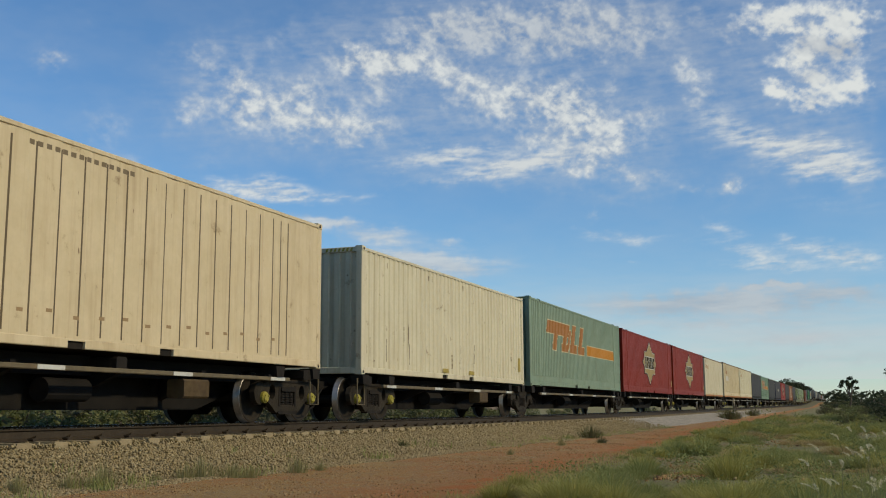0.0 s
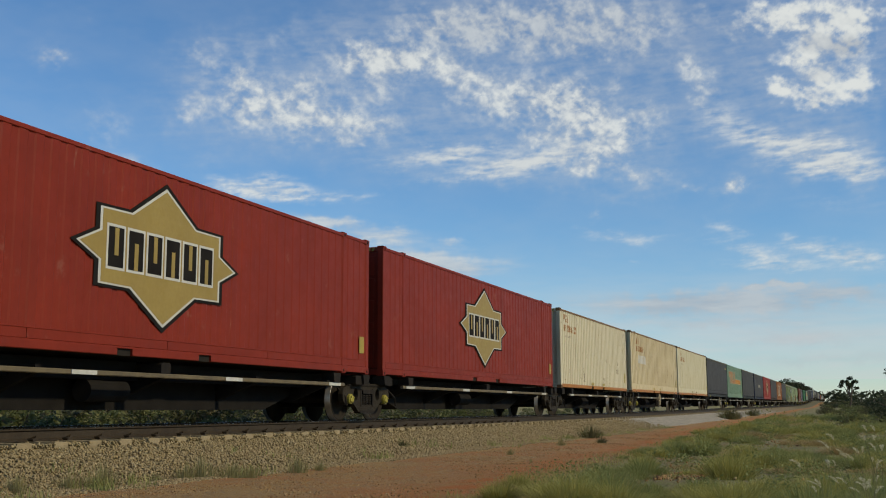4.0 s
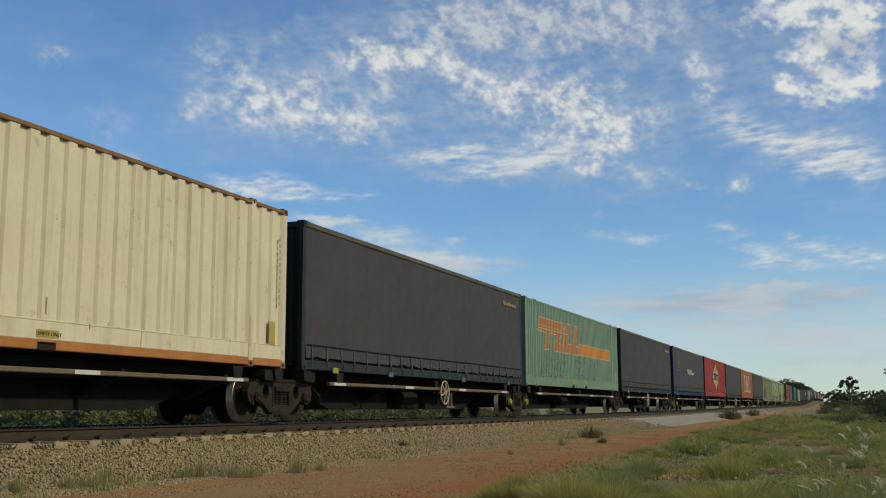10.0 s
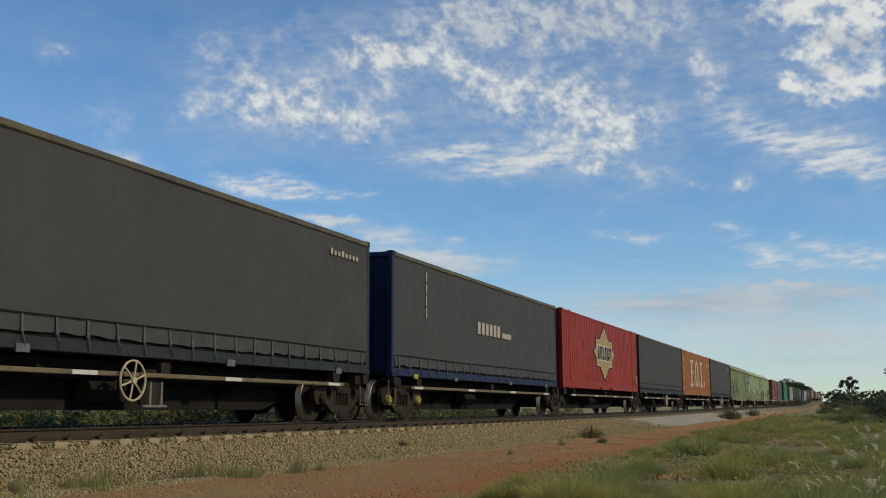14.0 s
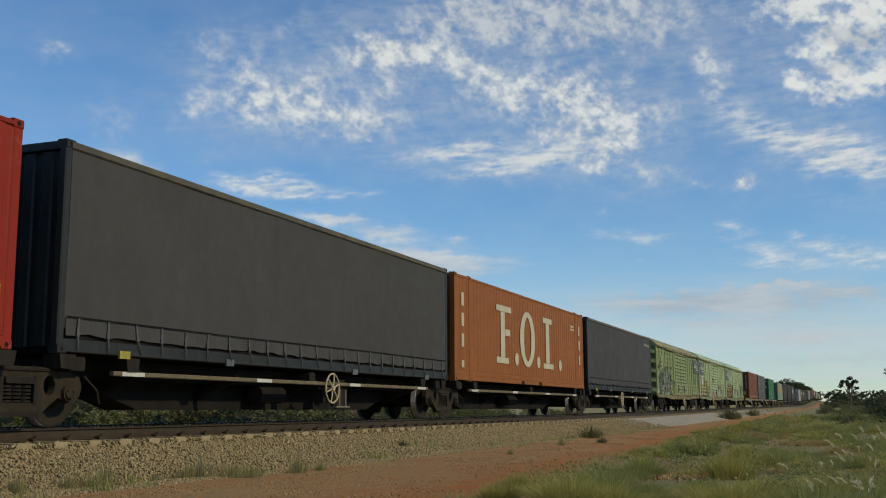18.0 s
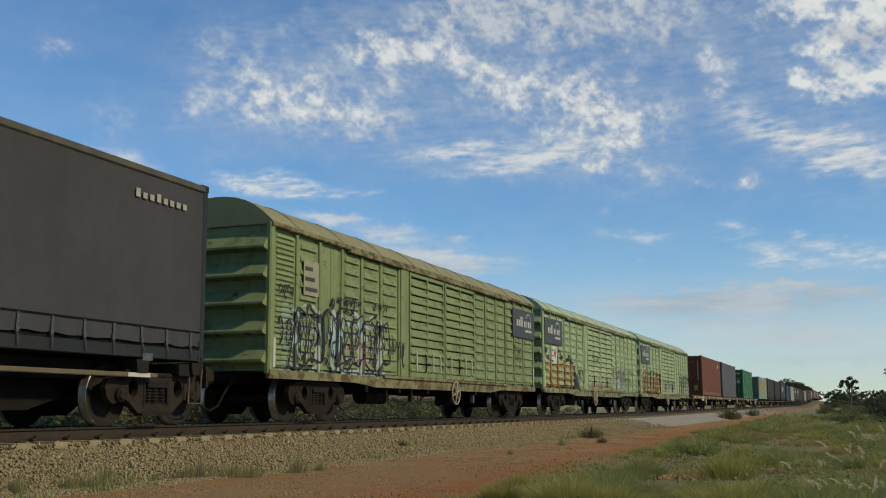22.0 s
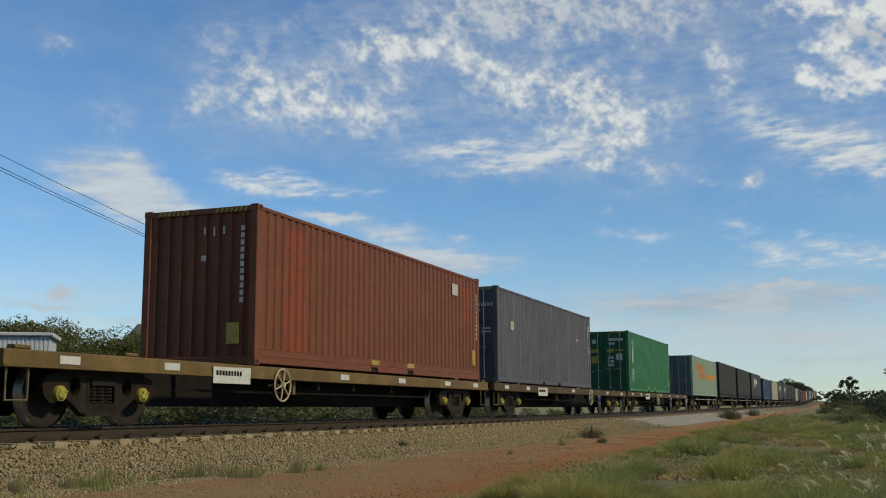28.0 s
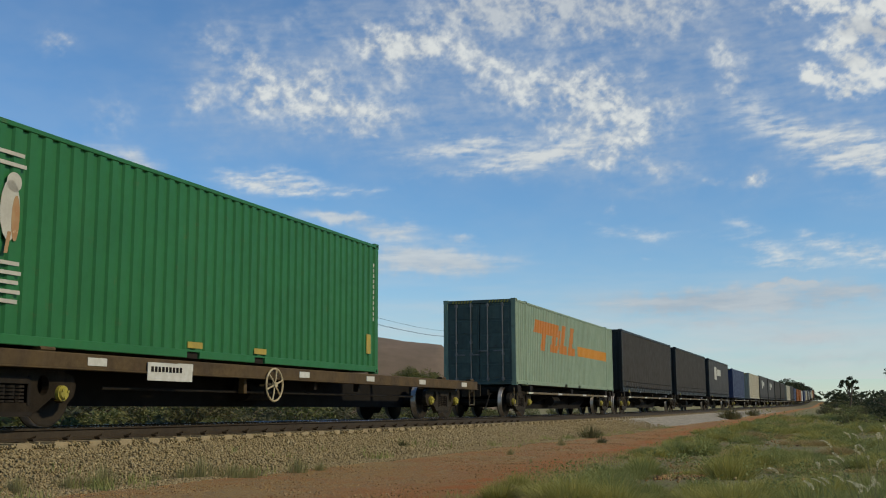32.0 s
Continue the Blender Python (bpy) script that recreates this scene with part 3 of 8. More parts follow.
def container(length, h, paint, label, group="", ribs=(0.036, 0.278), posts40=False, kick=False, end="ribs", gap_pockets=True, rail=None, post=None, grime=None, rail_top=None, end_paint=None, name="shipping_container", base_rail=None, top_dots=True):
    """A steel box container. end: ribs, doors, or flat (the front end, which is the one that shows)."""
    half = 1.219
    box = thing(name, label, "container", group)
    rail = rail or paint
    post = post or paint
    pz0, pz1 = 0.16, h - 0.10
    # walls
    y0, y1 = 0.16, length - 0.16
    cuts = [y0, 1.30, length - 1.30, y1] if posts40 else [y0, y1]
    zb = kick if kick else pz0
    for a, b in zip(cuts, cuts[1:]):
        part("side_wall", corrugated(a, b, zb, pz1, half - 0.012, ribs[0], ribs[1], wide=ribs[2] if len(ribs) > 2 else 0.46), paint, box)
    part("side_wall", Shape().box(-half + 0.01, y0, pz0, -half + 0.03, y1, pz1), paint, box)
    if kick:
        n = 6 if posts40 else 4
        for a, b in zip(cuts, cuts[1:]):
            m = max(1, round((b - a) / 3.0))
            for k in range(m):
                s = Shape()
                ya, yb = a + (b - a) * k / m + 0.006, a + (b - a) * (k + 1) / m - 0.006
                s.bar("y", ya, yb, half - 0.04, pz0, half - 0.006, zb - 0.012, 0.008)
                part("kick_panel", s, paint, box)
        part("panel_ledge", Shape().bar("y", y0, y1, half - 0.06, zb - 0.014, half - 0.002, zb + 0.008, 0.004), paint, box)
    # roof, floor, far end
    part("roof", Shape().box(-half + 0.02, 0.1, h - 0.06, half - 0.02, length - 0.1, h - 0.03), paint, box)
    part("floor_frame", Shape().box(-half + 0.04, 0.1, 0.03, half - 0.04, length - 0.1, 0.15), DARK, box)
    part("rear_wall", Shape().box(-half + 0.03, length - 0.07, 0.12, half - 0.03, length - 0.04, h - 0.1), paint, box)
    # rails and posts
    for sg in (-1, 1):
        part("top_rail", Shape().bar("y", 0.1, length - 0.1, sg * half - sg * 0.06, h - 0.10, sg * half, h - 0.03, 0.01), rail_top or rail, box)
        s = Shape()
        if gap_pockets and sg > 0:
            p = [0.1, length * 0.5 - 1.2, length * 0.5 - 0.85, length * 0.5 + 0.85, length * 0.5 + 1.2, length - 0.1]
            s.bar("y", p[0], p[1], half - 0.05, 0.03, half, 0.16, 0.01).bar("y", p[2], p[3], half - 0.05, 0.03, half, 0.16, 0.01).bar("y", p[4], p[5], half - 0.05, 0.03, half, 0.16, 0.01)
            s.bar("y", p[1], p[2], half - 0.05, 0.13, half - 0.003, 0.16, 0.004).bar("y", p[3], p[4], half - 0.05, 0.13, half - 0.003, 0.16, 0.004)
        else:
            s.bar("y", 0.1, length - 0.1, sg * half - sg * 0.05, 0.03, sg * half, 0.16, 0.01)
        part("bottom_rail", s, base_rail or rail, box)
        for y in (0.0, length - 0.16):
            part("corner_post", Shape().bar("z", 0.118, h - 0.118, sg * half - sg * 0.15, y + 0.001, sg * half - sg * 0.001, y + 0.159, 0.012), post, box)
    ys = [0.09, length - 0.09]
    if posts40:
        for y in (1.219, length - 1.219):
            for sg in (1,):
                part("lift_post", Shape().bar("z", 0.118, h - 0.05, half - 0.07, y - 0.075, half + 0.004, y + 0.075, 0.012), post, box)
        ys = [0.09, 1.219, length - 1.219, length - 0.09]
    castings(box, length, h, half, post if not rail_top else rail_top, ys)
    # the front end
    ep = end_paint or paint
    part("top_beam", Shape().bar("x", -half + 0.15, half - 0.15, 0.01, h - 0.13, 0.10, h - 0.02, 0.01), ep, box)
    part("bottom_beam", Shape().bar("x", -half + 0.15, half - 0.15, 0.01, 0.02, 0.12, 0.16, 0.01), ep, box)
    if end == "ribs":
        part("front_wall", corrugated(-half + 0.15, half - 0.15, 0.16, h - 0.13, 0.03, -0.045, 0.26, "x"), ep, box)
    elif end == "flat":
        part("front_wall", corrugated(-half + 0.15, half - 0.15, 0.16, h - 0.13, 0.03, -0.02, 0.6, "x"), ep, box)
    else:
        for sg in (-1, 1):
            d = part("door", Shape().box(sg * 0.012, 0.03, 0.17, sg * (half - 0.155), 0.07, h - 0.14), ep, box)
            for k in range(5):
                z = 0.22 + (h - 0.42) * k / 5
                part("door_panel", Shape().bar("x", sg * 0.09 if sg > 0 else -half + 0.24, half - 0.24 if sg > 0 else -0.09, 0.018, z + 0.03, 0.034, z + (h - 0.42) / 5 - 0.03, 0.008), ep, d)
            for q in (0.28, 0.78):
                s = Shape().tube([(sg * q, -0.01, 0.12), (sg * q, -0.01, h - 0.12)], 0.02, 6)
                for z in (0.2, h * 0.36, h * 0.5, h - 0.2):
                    s.box(sg * q - 0.05, -0.02, z - 0.04, sg * q + 0.05, 0.03, z + 0.04)
                part("locking_bar", s, GALV, d, "dull grey locking bar")
                part("door_handle", Shape().bar("x", sg * q, sg * q + sg * -0.30, -0.035, 1.0 + 0.06 * sg, -0.015, 1.04 + 0.06 * sg, 0.004), GALV, d)
    if top_dots:
        for sg in (-1, 1):
            s = Shape()
            for k in range(7):
                x = sg * (0.32 + k * 0.1)
                s.prism([(x, h - 0.115), (x + 0.05, h - 0.115), (x + 0.08, h - 0.04), (x + 0.03, h - 0.04)], "y", 0.004, 0.009)
            part("hazard_stripe", s, YELLOW, box, "yellow and black stripe")
    return box


GALV = surface("galvanised_bar", (0.17, 0.17, 0.16), (0.11, 0.11, 0.105), 6, 0.5, 0.5)


def curtain_material(name, col):
    return surface(name, col, tuple(k * 0.86 for k in col), 0.7, 0.7, 0.0, 0.06, 14, 0.35, tuple(k * 0.6 for k in col), 0.25, tuple(k * 1.5 for k in col), 1.2, spec=0.1)


def curtain_sider(length, h, cloth, frame, label, rail_top, group="curtain-sided containers", fringe=True):
    half = 1.219
    box = thing("curtain_container", label, "container", group)
    # the cloth hangs with slight bulges between its straps
    v, f = [], []
    ny, nz = 90, 10
    z0, z1 = 0.34, h - 0.12
    for j in range(nz + 1):
        for i in range(ny + 1):
            y, t = 0.13 + (length - 0.26) * i / ny, j / nz
            b = 0.012 * noise.noise((y * 0.8, t * 1.2, length)) + 0.006 * math.sin(y * math.tau / 0.62) * (1 - t) ** 3 + 0.012 * math.sin(math.pi * t)
            v.append((half - 0.02 + b, y, z0 + (z1 - z0) * t))
    for j in range(nz):
        for i in range(ny):
            a = j * (ny + 1) + i
            f.append((a, a + 1, a + ny + 2, a + ny + 1))
    part("curtain", Shape().add(v, f), cloth, box, smooth=True)
    part("side_wall", Shape().box(-half, 0.1, 0.2, -half + 0.03, length - 0.1, h - 0.1), cloth, box)
    part("roof", Shape().box(-half + 0.02, 0.05, h - 0.07, half - 0.02, length - 0.05, h - 0.02), frame, box)
    part("floor_frame", Shape().box(-half + 0.05, 0.1, 0.02, half - 0.05, length - 0.1, 0.30), BLACK, box)
    part("rear_wall", Shape().box(-half + 0.03, length - 0.08, 0.12, half - 0.03, length - 0.03, h - 0.1), frame, box)
    for sg in (-1, 1):
        part("top_rail", Shape().bar("y", 0.1, length - 0.1, sg * half - sg * 0.09, h - 0.13, sg * half + sg * 0.012, h - 0.015, 0.02), rail_top, box, "weathered dark top rail with yellowed edge")
        part("bottom_rail", Shape().bar("y", 0.1, length - 0.1, sg * half - sg * 0.08, 0.02, sg * half - sg * 0.004, 0.20, 0.012), frame, box)
        for y in (0.0, length - 0.13):
            part("corner_post", Shape().bar("z", 0.118, h - 0.118, sg * half - sg * 0.13, y + 0.001, sg * half - sg * 0.001, y + 0.13, 0.02), frame, box)
    castings(box, length, h, half, frame, [0.09, length - 0.09])
    part("front_wall", corrugated(-half + 0.13, half - 0.13, 0.1, h - 0.1, 0.05, -0.03, 0.3, "x"), frame, box)
    part("top_beam", Shape().bar("x", -half + 0.13, half - 0.13, 0.0, h - 0.14, 0.1, h - 0.02, 0.01), frame, box)
    if fringe:
        # a rod along the hem, and strap after strap down to the rail
        part("hem_rod", Shape().tube([(half + 0.012, 0.16, 0.50), (half + 0.014, length * 0.3, 0.485), (half + 0.012, length * 0.7, 0.505), (half + 0.012, length - 0.16, 0.49)], 0.009, 5), BLACK, box)
        n = int(length / 0.62)
        for k in range(n):
            y = 0.4 + k * (length - 0.8) / (n - 1)
            s = Shape()
            lean = 0.05 * noise.noise((y * 3.0, length, 1.0))
            s.add([(half + 0.010, y - 0.022, 0.50), (half + 0.010, y + 0.022, 0.50), (half + 0.014, y + 0.022 + lean, 0.26), (half + 0.014, y - 0.022 + lean, 0.26)], [(0, 1, 2, 3)])
            s.box(half + 0.004, y - 0.03 + lean, 0.24, half + 0.024, y + 0.03 + lean, 0.30)
            s.tube([(half + 0.014, y + lean, 0.25), (half + 0.03, y + lean * 2 + 0.02, 0.15), (half + 0.012, y + lean * 3 + 0.05, 0.06)], 0.012, 5)
            part("strap", s, STRAP, box)
        s = Shape()
        ny2 = 120
        v2, f2 = [], []
        for i in range(ny2 + 1):
            y = 0.15 + (length - 0.3) * i / ny2
            hem = 0.27 + 0.03 * noise.noise((y * 2.5, 4.0, length)) - 0.02 * abs(math.sin(y * math.pi / 0.62))
            v2 += [(half - 0.012, y, 0.50), (half - 0.006 + 0.01 * math.sin(y * 9), y, hem)]
        f2 = [(2 * i, 2 * i + 2, 2 * i + 3, 2 * i + 1) for i in range(ny2)]
        part("hem_flap", Shape().add(v2, f2), cloth, box, "loose cloth hem flap")
        for y in (1.4, 4.2, length * 0.62, length - 1.5):
            part("step_bracket", Shape().box(half - 0.01, y - 0.12, -0.02, half + 0.02, y + 0.12, 0.09), YELLOW if y == 1.4 else GALV, box)
    return box


STRAP = surface("strap_webbing", (0.09, 0.09, 0.09), (0.05, 0.05, 0.05), 9, 0.6)


# ---------------------------------------------------------------- flat markings on the sides, a few millimetres proud
def decal(parent, name, shapes, mat, x=1.219 + 0.006, label=""):
    """shapes: closed outlines in (y, z) on the side plane at x."""
    if name in ("code_mark", "white_line", "name_bar", "pale_name_bar", "pale_line"):
        return [part(name, Shape().prism(o, "x", x - 0.004, x), mat, parent, label) for o in shapes][-1]
    s = Shape()
    for o in shapes:
        s.prism(o, "x", x - 0.004, x)
    return part(name, s, mat, parent, label)


def block(y, z, w, h, lean=0.0):
    return [(y, z), (y + w, z), (y + w + lean, z + h), (y + lean, z + h)]


def arc_strip(cy, cz, r0, r1, a0, a1, n=14):
    """Outline pieces of a bent band."""
    out = []
    for k in range(n):
        p, q = radians(a0 + (a1 - a0) * k / n), radians(a0 + (a1 - a0) * (k + 1) / n)
        out.append([(cy + r0 * math.cos(p), cz + r0 * math.sin(p)), (cy + r1 * math.cos(p), cz + r1 * math.sin(p)),
                    (cy + r1 * math.cos(q), cz + r1 * math.sin(q)), (cy + r0 * math.cos(q), cz + r0 * math.sin(q))])
    return out


def stroke(points, w):
    """Outline pieces of a painted line with a round-brush look along a smoothed path in (y, z)."""
    pts = []
    n = len(points)
    for k in range(n - 1):
        p0, p1, p2, p3 = points[max(k - 1, 0)], points[k], points[k + 1], points[min(k + 2, n - 1)]
        for j in range(5):
            t = j / 5
            pts.append(tuple(0.5 * (2 * b + (c - a) * t + (2 * a - 5 * b + 4 * c - d) * t * t + (3 * b - a - 3 * c + d) * t ** 3) for a, b, c, d in zip(p0, p1, p2, p3)))
    pts.append(points[-1])
    side = []
    for k, p in enumerate(pts):
        q, r = pts[max(k - 1, 0)], pts[min(k + 1, len(pts) - 1)]
        dy, dz = r[0] - q[0], r[1] - q[1]
        ln = math.hypot(dy, dz) or 1.0
        h = w * (0.5 if 0 < k < len(pts) - 1 else 0.2)
        side.append(((p[0] - dz / ln * h, p[1] + dy / ln * h), (p[0] + dz / ln * h, p[1] - dy / ln * h)))
    return side


def painted_line(parent, name, side, mat, x):
    """One thin band of paint, 4 mm thick, between two edges."""
    v, f = [], []
    for (p, q) in side:
        v += [(x, *p), (x, *q), (x - 0.004, *p), (x - 0.004, *q)]
    for k in range(len(side) - 1):
        i = k * 4
        f += [(i, i + 1, i + 5, i + 4), (i + 2, i + 6, i + 7, i + 3), (i, i + 4, i + 6, i + 2), (i + 1, i + 3, i + 7, i + 5)]
    return part(name, Shape().add(v, f), mat, parent)


def scrawl(parent, y0, y1, z0, z1, count, w, seed, mat, x, blocky=False):
    """A row of loose looping strokes, too wild to read; blocky ones are fat closed outlines."""
    r = random.Random(seed)
    step = (y1 - y0) / count
    for k in range(count):
        a, b = y0 + k * step, y0 + (k + 1) * step
        if blocky:
            n = 12
            pts = []
            for j in range(n + 1):
                t = 0.3 + math.tau * j / n
                q = r.uniform(0.36, 0.66) if 0 < j < n else 0.5
                cy, cz = math.cos(t), math.sin(t)
                pts.append(((a + b) / 2 + step * q * 1.05 * math.copysign(abs(cy) ** 0.5, cy) + 0.10 * cz, (z0 + z1) / 2 + (z1 - z0) * q * math.copysign(abs(cz) ** 0.5, cz)))
            painted_line(parent, "sprayed_outline", stroke(pts, w), mat, x)
            c = (a + b) / 2 + step * r.uniform(-0.15, 0.15)
            painted_line(parent, "sprayed_line", stroke([(c, z0 + (z1 - z0) * 0.35), (c + step * 0.12, z0 + (z1 - z0) * 0.55), (c - step * 0.05, z0 + (z1 - z0) * 0.72)], w), mat, x)
        else:
            u, zz = r.uniform(0.6, 1.1), r.choice((0.25, 0.5, 0.75))
            loop = [(0.1, zz), (0.3, 1.0), (0.75 * u, 0.85), (0.6 * u, 0.45), (0.2, 0.3), (0.55 * u, 0.0), (0.95 * u, 0.15)]
            loop = loop[:r.choice((4, 5, 7))]
            pts = [(a + (b - a) * (p + r.uniform(-0.1, 0.1)), z0 + (z1 - z0) * (q + r.uniform(-0.1, 0.1))) for p, q in loop]
            painted_line(parent, "sprayed_line", stroke(pts, w), mat, x)


# ---------------------------------------------------------------- louvred vans
def add_stain(m, scale, stretch, lo, hi, colour, amount):
    """Scrapes and rust blotches with a shape of their own over a paint."""
    n, l = m.node_tree.nodes, m.node_tree.links
    b = n["Principled BSDF"]
    col = b.inputs["Base Color"].links[0].from_socket
    tc, mp, nz, r, q, k = n.new("ShaderNodeTexCoord"), n.new("ShaderNodeMapping"), n.new("ShaderNodeTexNoise"), n.new("ShaderNodeMapRange"), n.new("ShaderNodeMath"), n.new("ShaderNodeMix")
    mp.inputs["Scale"].default_value = stretch
    nz.inputs["Scale"].default_value, nz.inputs["Detail"].default_value, nz.inputs["Roughness"].default_value = scale, 8.0, 0.68
    r.inputs["From Min"].default_value, r.inputs["From Max"].default_value = lo, hi
    q.operation = "MULTIPLY"
    q.inputs[1].default_value = amount
    k.data_type = "RGBA"
    k.inputs["B"].default_value = (*colour, 1)
    l.new(tc.outputs["Object"], mp.inputs[0])
    l.new(mp.outputs[0], nz.inputs["Vector"])
    l.new(nz.outputs["Fac"], r.inputs["Value"])
    l.new(r.outputs[0], q.inputs[0])
    l.new(q.outputs[0], k.inputs["Factor"])
    l.new(col, k.inputs["A"])
    l.new(k.outputs["Result"], b.inputs["Base Color"])
    return m


def graffiti_paint(name, c1, c2, regions, seed):
    """Old green paint with sprayed patches."""
    m = surface(name, c1, c2, 0.9, 0.6, 0, 0.06, 20, 0.75, (0.07, 0.068, 0.03), 0.8, (0.06, 0.042, 0.02), 2.6, spec=0.12)
    add_stain(m, 3.2, (1, 0.45, 1.7), 0.60, 0.66, (0.055, 0.045, 0.022), 0.85)
    return add_spray(m, regions, seed)


def add_marks(m, marks, worn=0.0):
    """Lays painted bars over a container's paint, on the near side only. marks: (colour, [(y, z, width, height, lean), ...])."""
    n, l = m.node_tree.nodes, m.node_tree.links
    b = n["Principled BSDF"]
    col = b.inputs["Base Color"].links[0].from_socket
    tc, sep = n.new("ShaderNodeTexCoord"), n.new("ShaderNodeSeparateXYZ")
    l.new(tc.outputs["Object"], sep.inputs[0])

    def op(kind, a, z, c=None):
        k = n.new("ShaderNodeMath")
        k.operation = kind
        for i, v in enumerate((a, z, c)):
            if isinstance(v, (int, float)):
                k.inputs[i].default_value = v
            elif v is not None:
                l.new(v, k.inputs[i])
        return k.outputs[0]

    keep = op("GREATER_THAN", sep.outputs["X"], 1.0)
    if worn:
        nz = n.new("ShaderNodeTexNoise")
        nz.inputs["Scale"].default_value, nz.inputs["Detail"].default_value = 6.0, 6.0
        l.new(tc.outputs["Object"], nz.inputs["Vector"])
        mr = n.new("ShaderNodeMapRange")
        mr.inputs["From Min"].default_value, mr.inputs["From Max"].default_value = 0.30 + worn * 0.25, 0.42 + worn * 0.25
        l.new(nz.outputs["Fac"], mr.inputs["Value"])
        keep = op("MULTIPLY", keep, mr.outputs[0])
    for colour, bars in marks:
        tot = None
        for (y, z, w, h, lean) in bars:
            u = sep.outputs["Y"]
            if lean:
                u = op("MULTIPLY_ADD", sep.outputs["Z"], -lean / h, op("ADD", u, lean * z / h))
            k = op("MULTIPLY", op("COMPARE", u, y + w / 2, w / 2), op("COMPARE", sep.outputs["Z"], z + h / 2, h / 2))
            tot = k if tot is None else op("MAXIMUM", tot, k)
        mx = n.new("ShaderNodeMix")
        mx.data_type = "RGBA"
        l.new(op("MULTIPLY", tot, keep), mx.inputs["Factor"])
        l.new(col, mx.inputs["A"])
        mx.inputs["B"].default_value = (*colour, 1)
        col = mx.outputs["Result"]
    l.new(col, b.inputs["Base Color"])
    return m


def add_spray(m, regions, seed, scale=1.55, ink_w=0.06):
    """Sprayed patches with outlines. regions: (y0, y1, z0, z1, fill, fill, outline, strength of the fill)."""
    n, l = m.node_tree.nodes, m.node_tree.links
    b = n["Principled BSDF"]
    col = b.inputs["Base Color"].links[0].from_socket
    tc = n.new("ShaderNodeTexCoord")
    sep = n.new("ShaderNodeSeparateXYZ")
    l.new(tc.outputs["Object"], sep.inputs[0])

    def math_node(op, a, z):
        k = n.new("ShaderNodeMath")
        k.operation = op
        for i, v in enumerate((a, z)):
            if isinstance(v, (int, float)):
                k.inputs[i].default_value = v
            else:
                l.new(v, k.inputs[i])
        if op == "MULTIPLY_ADD":
            k.inputs[2].default_value = seed
        return k.outputs[0]

    def soft(v, a, z, e):
        lo, hi = n.new("ShaderNodeMapRange"), n.new("ShaderNodeMapRange")
        for q, p0, p1 in ((lo, a - e, a + e), (hi, z + e, z - e)):
            q.inputs["From Min"].default_value, q.inputs["From Max"].default_value = p0, p1
            l.new(v, q.inputs["Value"])
        return math_node("MULTIPLY", lo.outputs[0], hi.outputs[0])

    def mixed(f, a, z):
        k = n.new("ShaderNodeMix")
        k.data_type = "RGBA"
        l.new(f, k.inputs["Factor"])
        for s_, v in ((k.inputs["A"], a), (k.inputs["B"], z)):
            if isinstance(v, tuple):
                s_.default_value = (*v, 1)
            else:
                l.new(v, s_)
        return k.outputs["Result"]

    for i, (y0, y1, z0, z1, fa, fb, line, dens) in enumerate(regions):
        nz = n.new("ShaderNodeTexNoise")
        nz.inputs["Scale"].default_value, nz.inputs["Detail"].default_value = 1.5, 3.0
        mp = n.new("ShaderNodeMapping")
        mp.inputs["Location"].default_value = (seed + i * 7.0, seed * 2.0, i * 3.0)
        l.new(tc.outputs["Object"], mp.inputs[0])
        l.new(mp.outputs[0], nz.inputs["Vector"])
        edge = soft(sep.outputs["Y"], y0, y1, 0.2)
        hump = math_node("ABSOLUTE", math_node("SINE", math_node("MULTIPLY_ADD", sep.outputs["Y"], 3.1), 0), 0)
        lump = math_node("SUBTRACT", sep.outputs["Z"], math_node("MULTIPLY", hump, 0.22))
        edge = math_node("MULTIPLY", edge, soft(lump, z0 - 0.3, z1 - 0.12, 0.07))
        full = math_node("ADD", edge, math_node("MULTIPLY", math_node("SUBTRACT", nz.outputs["Fac"], 0.5), 0.9))
        mask = n.new("ShaderNodeMapRange")
        mask.inputs["From Min"].default_value, mask.inputs["From Max"].default_value = 0.46, 0.50
        l.new(full, mask.inputs["Value"])
        mask_e = math_node("MULTIPLY", mask.outputs[0], math_node("GREATER_THAN", edge, 0.02))
        vo = n.new("ShaderNodeTexVoronoi")
        vo.feature = "DISTANCE_TO_EDGE"
        vo.inputs["Scale"].default_value = scale
        warp = n.new("ShaderNodeTexNoise")
        warp.inputs["Scale"].default_value = 2.2
        l.new(mp.outputs[0], warp.inputs["Vector"])
        add = n.new("ShaderNodeVectorMath")
        add.operation = "ADD"
        sc = n.new("ShaderNodeVectorMath")
        sc.operation = "MULTIPLY"
        sc.inputs[1].default_value = (0.15, 0.9, 0.55)
        l.new(mp.outputs[0], sc.inputs[0])
        ws = n.new("ShaderNodeVectorMath")
        ws.operation = "SCALE"
        ws.inputs["Scale"].default_value = 0.55
        l.new(warp.outputs["Color"], ws.inputs[0])
        l.new(sc.outputs[0], add.inputs[0])
        l.new(ws.outputs[0], add.inputs[1])
        l.new(add.outputs[0], vo.inputs["Vector"])
        ink = n.new("ShaderNodeMapRange")
        ink.inputs["From Min"].default_value, ink.inputs["From Max"].default_value = ink_w * 1.25, ink_w * 0.75
        l.new(vo.outputs["Distance"], ink.inputs["Value"])
        cell = n.new("ShaderNodeTexVoronoi")
        cell.inputs["Scale"].default_value = scale
        l.new(add.outputs[0], cell.inputs["Vector"])
        pick = n.new("ShaderNodeSeparateColor")
        l.new(cell.outputs["Color"], pick.inputs[0])
        fill = mixed(pick.outputs[0], fa, fb)
